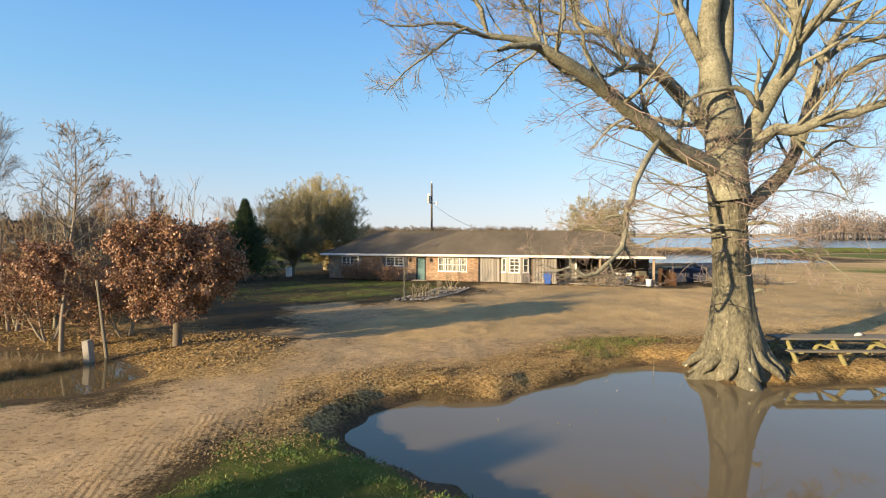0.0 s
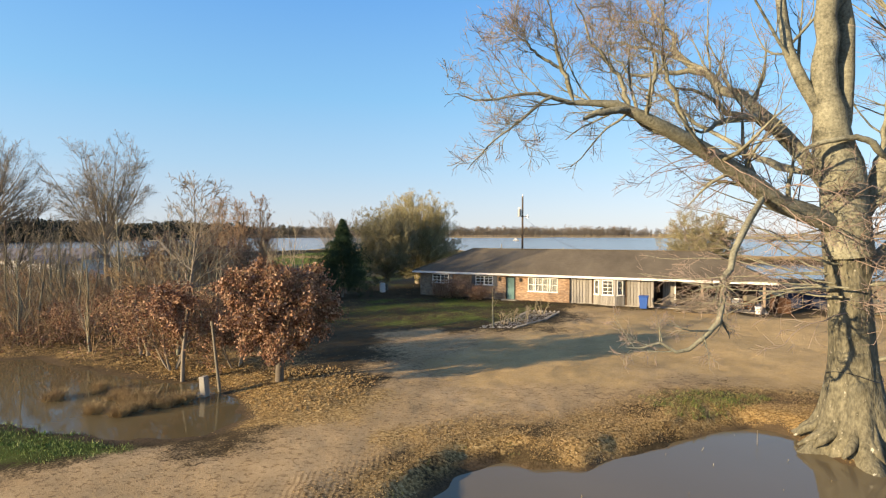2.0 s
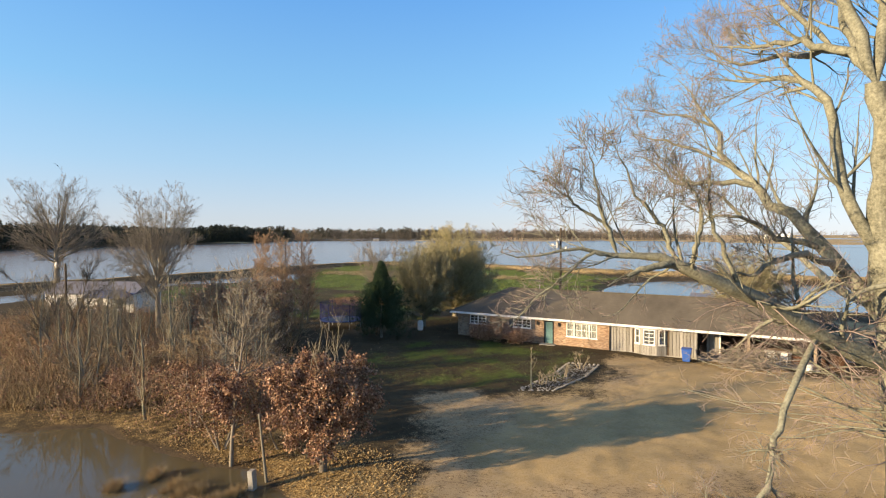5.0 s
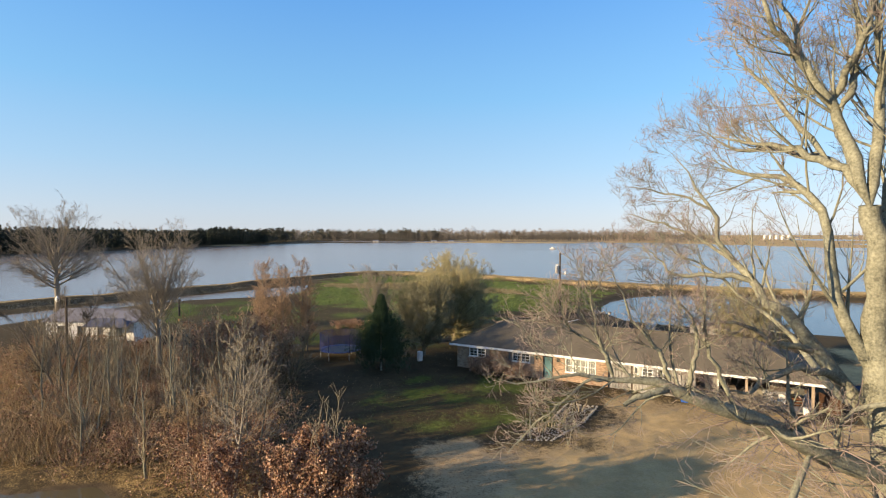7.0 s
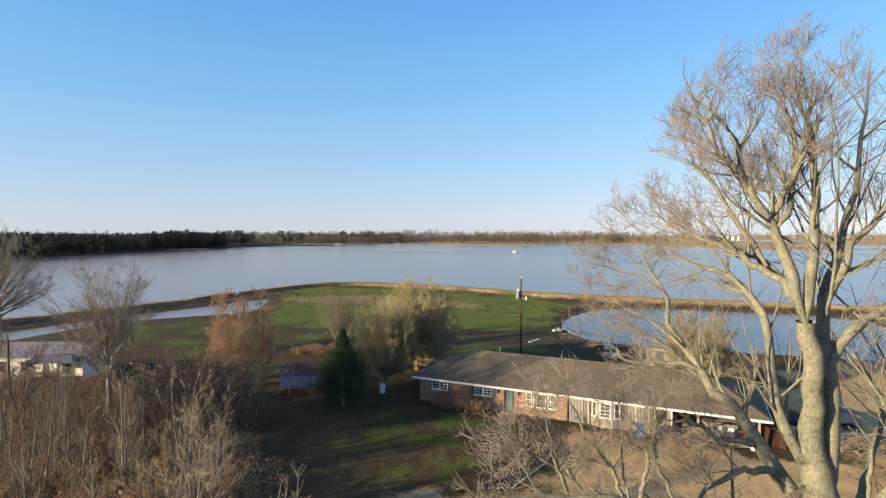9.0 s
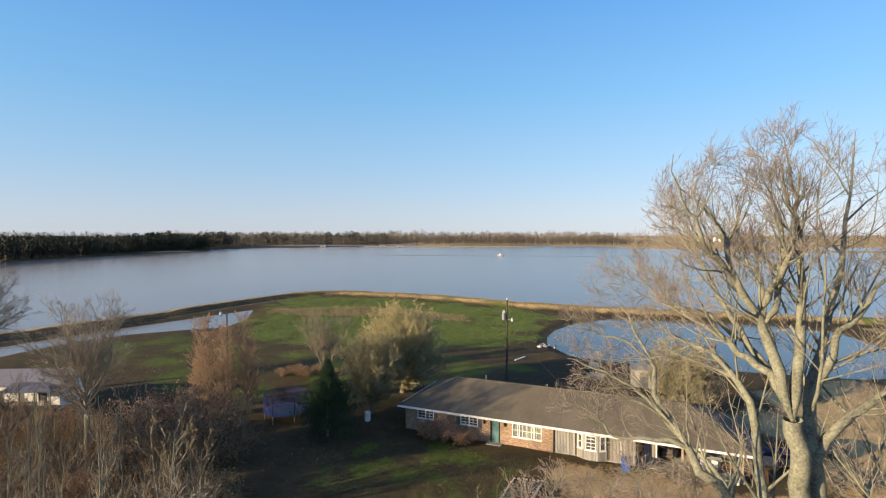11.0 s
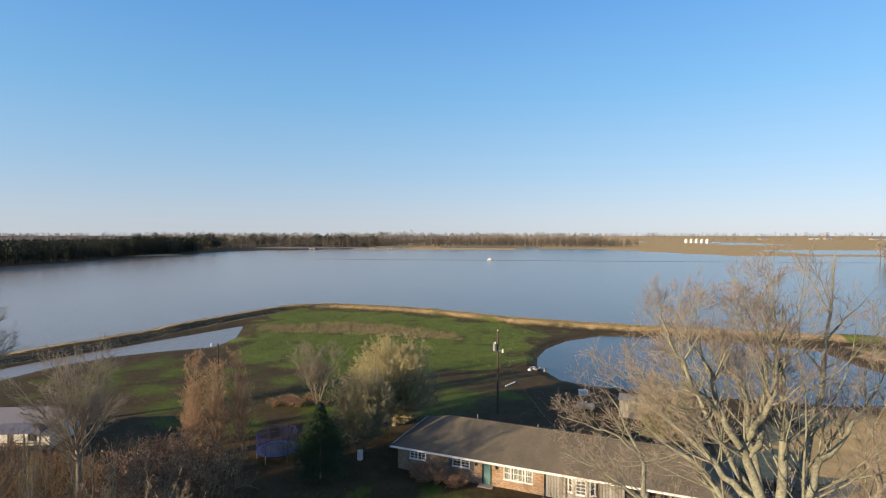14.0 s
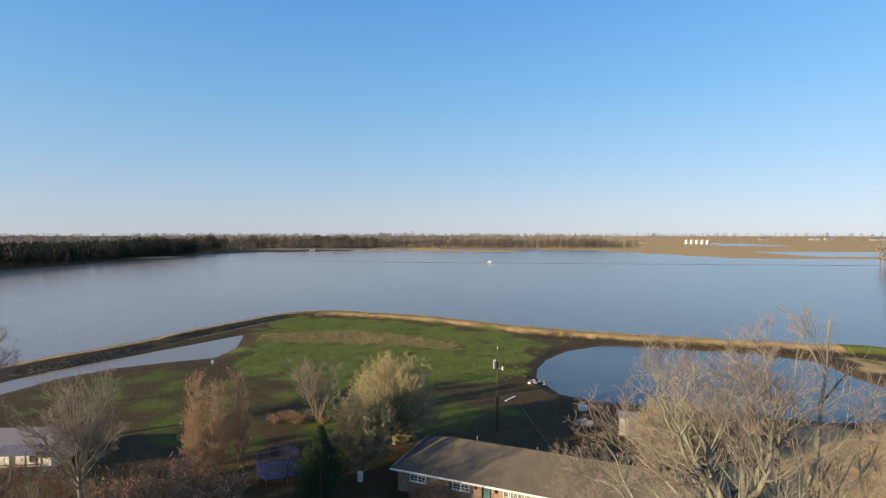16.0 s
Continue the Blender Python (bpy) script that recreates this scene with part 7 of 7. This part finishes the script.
for k, (x, y, h) in enumerate(((-1.9, 36.0, 0.9), (-0.6, 38.3, 1.0), (0.6, 41.0, 1.2), (-1.3, 37.2, 0.7))):
    bare_tree("crape_myrtle", "hard-pruned pale-stemmed shrub in the stony bed", 110 + k, at_base(x, y, 0.45), h, 0.05, 4, 24, TAN_TWIG, TAN_TWIG, PRUNED, 0.05, 0.1, None, "pruned shrubs")
bare_tree("staked_sapling", "straight pale young sapling at the bed's corner", 118, at_base(-2.55, 34.9, 0.45), 2.7, 0.075, 1, 2, TAN_TWIG, LIMB, PRUNED, 0.2, 0.03)
rng = random.Random(5)
SHRUBLET = ((8, 45, 0.5, 0.6, 0.08, 0.15, 0.15), (5, 45, 0.5, 0.6, 0.05, 0.15, 0.15))
for k, (x, y, h) in enumerate(((-8.9, 49.9, 1.5), (-6.9, 49.2, 2.1), (-5.2, 48.7, 1.5), (-8.0, 49.5, 1.9))):
    bare_tree("foundation_shrub", "shrub holding rusty dead leaves by the brick wall", 120 + k, at_base(x, y, 0.45), h, 0.025, 9, 36, RED_TWIG, BROWN_TWIG, SHRUBLET, 0.04, 0.1, (1500, 0.10, 0.2, 2.4, RUSSET, 0.2), "wall shrubs")

# ---- picnic table ----
pt = thing("picnic_table", at_base(13.55, 18.7, 0.42, 0), "long weathered picnic table with mossy legs", "picnic table")
for k in range(5):
    part("top_plank", boxes((-2.1, 2.1, -0.42 + 0.17 * k, -0.27 + 0.17 * k, 0.74, 0.785)), OLDWOOD, pt)
for y in (-0.98, 0.72):
    for k in range(2):
        part("bench_plank", boxes((-2.1, 2.1, y + 0.14 * k, y + 0.125 + 0.14 * k, 0.43, 0.47)), OLDWOOD, pt)
for x in (-1.75, -0.2, 1.75):
    for s in (-1, 1):
        part("leg", beam(bmesh.new(), (x, s * 0.85, -0.05), (x, -s * 0.02 + s * 0.2, 0.74), 0.05, 0.14), MOSSWOOD, pt)
    part("crossbar", beam(bmesh.new(), (x + 0.05, -0.95, 0.40), (x + 0.05, 0.95, 0.40), 0.12, 0.05), MOSSWOOD, pt)
    part("brace", beam(bmesh.new(), (x, 0, 0.42), (x + (0.55 if x < 1 else -0.55), 0, 0.73), 0.05, 0.10), MOSSWOOD, pt)
paper = thing("crumpled_bag", at_base(14.4, 18.7, 1.205, 15), "crumpled white paper bag on the picnic table", "bag")
V = iv * np.array([0.19, 0.11, 0.07]) * rr.uniform(0.7, 1.2, (len(iv), 1)) + np.array([0, 0, 0.055])
put("bag", mesh_of("bag", V, ifc), WHITE, paper)

# ---- posts in the flooded verge ----
stump = thing("concrete_marker", at_base(-12.25, 18.7, 0.1, 12), "leaning pale concrete post in the puddle", "post")
part("shaft", beam(bmesh.new(), (0, 0, -0.3), (-0.10, 0.02, 0.92), 0.30, 0.24), CONCRETE, stump, "", False, 0.02)
fence = thing("wooden_post", at_base(-12.2, 19.35, 0.2), "tall weathered wooden post beside the puddle", "post")
part("shaft", rod(bmesh.new(), (0.15, 0, -0.4), (-0.25, 0.1, 2.65), 0.065, 0.05, 8), OLDWOOD, fence)
part("cap", rod(bmesh.new(), (-0.25, 0.1, 2.65), (-0.26, 0.1, 2.85), 0.07, 0.06, 8), OLDWOOD, fence)
stick = thing("marker_stick", at_base(7.1, 18.0, 0), "thin pale stick standing in the pond", "stick")
part("stick", rod(bmesh.new(), (0, 0, -0.5), (0.01, 0, 0.46), 0.011, 0.008, 6), OLDWOOD, stick)


pr = np.random.default_rng(141)
sp = pr.uniform((1.5, 12.5), (8.5, 18.6), (60, 2))
sp = sp[inside(sp[:, 0], sp[:, 1], SHORES["pond"][2]) > 0.25][:13]
sb = np.column_stack([sp, np.full(len(sp), -0.1)])
st = sb + np.column_stack([pr.normal(size=(len(sp), 2)) * 0.05, pr.uniform(0.13, 0.2, len(sp))])
v, f = tubes(np.stack([sb, (sb + st) / 2, st], axis=1), np.full((len(sp), 3), 0.006), 4)
tagged(put("pond_stalks", mesh_of("pond_stalks", v, f), PALE_STRAW), "thin dead stalks standing in the pond", "stalks", kind="stuff")


# ---- grass, dead tussocks and fallen leaves ----
def blades(name, xy, z, tall, spread, per, mat, label, seed, width=0.012, category="grass", bend=0.38):
    q = np.random.default_rng(seed)
    n = len(xy) * per
    base = np.repeat(np.column_stack([xy, z]), per, axis=0) + np.column_stack([q.normal(size=(n, 2)) * spread, np.full(n, -0.03)])
    h = tall * q.uniform(0.5, 1.25, (n, 1))
    lean = np.column_stack([q.normal(size=(n, 2)) * bend, np.ones(n)])
    side = q.normal(size=(n, 3)) * np.array([1, 1, 0])
    side = unit(side) * width
    tip = base + lean * h
    V = np.stack([base - side, base + side, tip], axis=1).reshape(-1, 3)
    tagged(put(name, mesh_of(name, V, np.arange(3 * n).reshape(n, 3)), mat), label, category, kind="stuff")


def scatter(n, poly, seed, margin=0.0):
    q = np.random.default_rng(seed)
    a = np.array(poly)
    p = q.uniform(a.min(0), a.max(0), (n, 2))
    return p[inside(p[:, 0], p[:, 1], poly) > margin * q.uniform(-1, 1, len(p))]


def on_ground(xy):
    return height(xy[:, 0], xy[:, 1])


BANK = [(-4.2, 11.4), (-2.7, 11.8), (-1.4, 10.6), (0.9, 9.2), (2.5, 6.5), (-2.5, 5.5), (-4.6, 8)]
p = scatter(620, BANK, 201, 0.5)
p = p[uneven(p[:, 0], p[:, 1], 0.9, 234) > 0.05]
blades("verge_grass", p, on_ground(p), 0.075, 0.075, 44, VERGE_GRASS, "bright green weedy clumps on the pond bank", 202, 0.014, "grass", 0.75)
p = scatter(1500, BANK, 236, 0.6)
blades("verge_stubble", p, on_ground(p), 0.05, 0.09, 14, STRAW, "dry brown stems among the bank's weeds", 237, 0.008, "grass", 0.9)
p = scatter(2200, [(-30, 14.0), (-20, 14.8), (-13.5, 14.1), (-11, 13.2), (-15, 11), (-30, 9)], 203, 0.6)
blades("bank_grass", p, on_ground(p), 0.11, 0.14, 16, VERGE_GRASS, "bright green grass beside the puddle", 204)
p = scatter(2500, [(-14, 33.5), (-4, 34), (-1.5, 38), (0.5, 44), (2, 46.5), (-9, 49.5), (-16, 47), (-17, 40)], 205, 0.8)
blades("lawn_grass", p, on_ground(p), 0.09, 0.22, 10, GRASS, "short patchy winter lawn", 206, 0.014)
p = scatter(500, [(4.2, 20.8), (6.5, 22), (9, 21.6), (7, 20.2), (5, 19)], 207, 0.3)
blades("pond_weeds", p, on_ground(p), 0.14, 0.12, 10, GRASS, "low green weeds on the pond bank", 208)
p = scatter(150, [(-3.6, 11.6), (-2.9, 14.6), (-1.8, 16.2), (0.2, 16.4), (0.6, 15.4), (-1.6, 15.2), (-2.5, 13.4), (-2.4, 11.6)], 231, 0.3)
p = p[uneven(p[:, 0], p[:, 1], 1.6, 232) > 0.15]
blades("bank_weeds", p, on_ground(p), 0.06, 0.10, 18, FIELD_GRASS, "green weeds on the muddy pond bank", 233, 0.01, "grass", 0.7)
tuss = np.array([(-14.6, 17.4), (-15.3, 17.9), (-13.7, 16.9), (-13.0, 17.3), (-15.0, 16.4), (-16.9, 18.6), (-12.6, 17.9), (-14.2, 17.9), (-17.6, 17.2), (-13.9, 16.2)])
tp_ = np.repeat(tuss, 6, axis=0) + rr.normal(size=(60, 2)) * 0.17
blades("dead_tussocks", tp_, np.full(60, 0.2), 0.46, 0.07, 170, STRAW, "straw-coloured dead tussocks in the puddle", 209, 0.006, "grass", 0.48)
p = scatter(700, [(-44, 21.5), (-30, 23.5), (-27, 25), (-44, 28)], 210, 0.5)
blades("reeds", p, on_ground(p), 1.5, 0.10, 14, STRAW, "tall dead reeds at the puddle's edge", 211, 0.014)
p = scatter(2600, [(-64, 128), (-40, 137), (-14, 125), (-11, 117), (-38, 121), (-60, 121)], 212, 1.5)
blades("field_stubble", p, on_ground(p), 0.5, 0.35, 9, PALE_STRAW, "dry stubble across the green field", 213, 0.04)
p = scatter(9000, [(-58, 104), (-61, 114), (-67, 130), (-70, 152), (-58, 159), (-26, 152), (2, 137), (9, 127), (3, 112), (2, 100), (-4, 92), (-14, 88), (-30, 86), (-48, 92)], 215, 3)
blades("field_grass", p, on_ground(p), 0.22, 0.35, 7, FIELD_GRASS, "lush green winter field grass", 216, 0.05)
p = scatter(2400, [(-60, 60), (-60, 104), (-30, 86), (-4, 92), (4, 84), (-8, 66), (-20, 60), (-22, 52), (-26, 44), (-16, 33), (-9, 33), (-14, 49), (-12, 62), (20, 62), (22, 72), (8, 86), (-10, 80), (-40, 66)], 217, 3)
blades("yard_grass", p, on_ground(p), 0.12, 0.3, 6, STRAW, "dry tufts in the shaded yard", 218, 0.03)
lake_side = np.array(CREST)
t = rr.uniform(4.2, 8.7, 5200)
i = t.astype(int)
lev = lake_side[i] * (1 - (t - i))[:, None] + lake_side[np.minimum(i + 1, len(CREST) - 1)] * (t - i)[:, None] + rr.normal(size=(5200, 2)) * 1.6
blades("levee_grass", lev, on_ground(lev), 0.26, 0.3, 7, PALE_STRAW, "dry grass along the levee", 214, 0.04)


t = rr.uniform(9.2, 13.5, 5200)
i = t.astype(int)
way = lake_side[np.minimum(i + 1, len(CREST) - 1)] - lake_side[i]
inner = np.column_stack([-way[:, 1], way[:, 0]]) / np.hypot(way[:, 0], way[:, 1])[:, None]
rip = lake_side[i] + way * (t - i)[:, None] + inner * rr.uniform(2.2, 5.2, len(t))[:, None]
pebbles("levee_rocks", rip, 0.09, RIPRAP, "grey rock laid on the levee's slope", 241, 0.7)


def litter(name, xy, size, label, seed):
    q = np.random.default_rng(seed)
    n = len(xy)
    P = np.column_stack([xy, on_ground(xy) + 0.015])
    a = q.uniform(0, 6.283, n)
    d = np.column_stack([np.cos(a), np.sin(a), q.uniform(-0.1, 0.6, n)])
    s = np.column_stack([-np.sin(a), np.cos(a), q.uniform(-0.3, 0.3, n)])
    k = size * q.uniform(0.6, 1.5, (n, 1))
    V = np.stack([P, P + d * k * 0.5 + s * k * 0.35, P + d * k, P + d * k * 0.5 - s * k * 0.35], axis=1).reshape(-1, 3)
    tagged(put(name, mesh_of(name, V, np.arange(4 * n).reshape(n, 4)), FALLEN), label, "leaves", kind="stuff")


ringp = scatter(190000, [(-5.5, 10), (-3.6, 15.2), (-2, 17.6), (1, 18.6), (5, 21.8), (8, 23), (12, 22.5), (12.5, 17), (9, 17), (7, 19.2), (3, 16.2), (1.8, 15), (-1.2, 14.8), (-2.2, 13.6), (-2.2, 11.6), (-3.5, 10)], 221, 0.5)
ringp = ringp[(ringp[:, 0] > 0.4) | (ringp[:, 1] > 15.2) | (rr.uniform(0, 1, len(ringp)) < 0.5)]
litter("pond_leaf_litter", ringp[inside(ringp[:, 0], ringp[:, 1], SHORES["pond"][2]) < np.where(ringp[:, 0] < 0.2, -0.8, -0.15)], 0.034, "fallen tan leaves along the pond bank", 222)
oakp = scatter(26000, [(-14, 19.6), (-11, 18.8), (-9.3, 17), (-7.4, 17), (-6, 19), (-6.5, 21.5), (-9, 23), (-14, 22.5), (-20, 25), (-20, 22.5)], 223, 0.7)
litter("oak_leaf_litter", oakp[inside(oakp[:, 0], oakp[:, 1], SHORES["puddle"][2]) < -0.15], 0.075, "fallen oak leaves under the young trees", 224)
rightp = scatter(16000, [(11, 19.5), (12, 23), (20, 27), (26, 34), (34, 30), (28, 20), (18, 17.5)], 225, 1.0)
litter("yard_leaf_litter", rightp, 0.07, "fallen leaves strewn over the dry yard", 226)
drivep = scatter(9000, [(-10, 12), (-8, 30), (0, 33), (3, 44), (20, 40), (22, 30), (12, 23), (2, 18), (-4, 13), (-7, 4)], 227, 1.5)
litter("drive_leaf_litter", drivep[inside(drivep[:, 0], drivep[:, 1], SHORES["pond"][2]) < -0.2], 0.042, "stray dead leaves blown over the drive", 228)
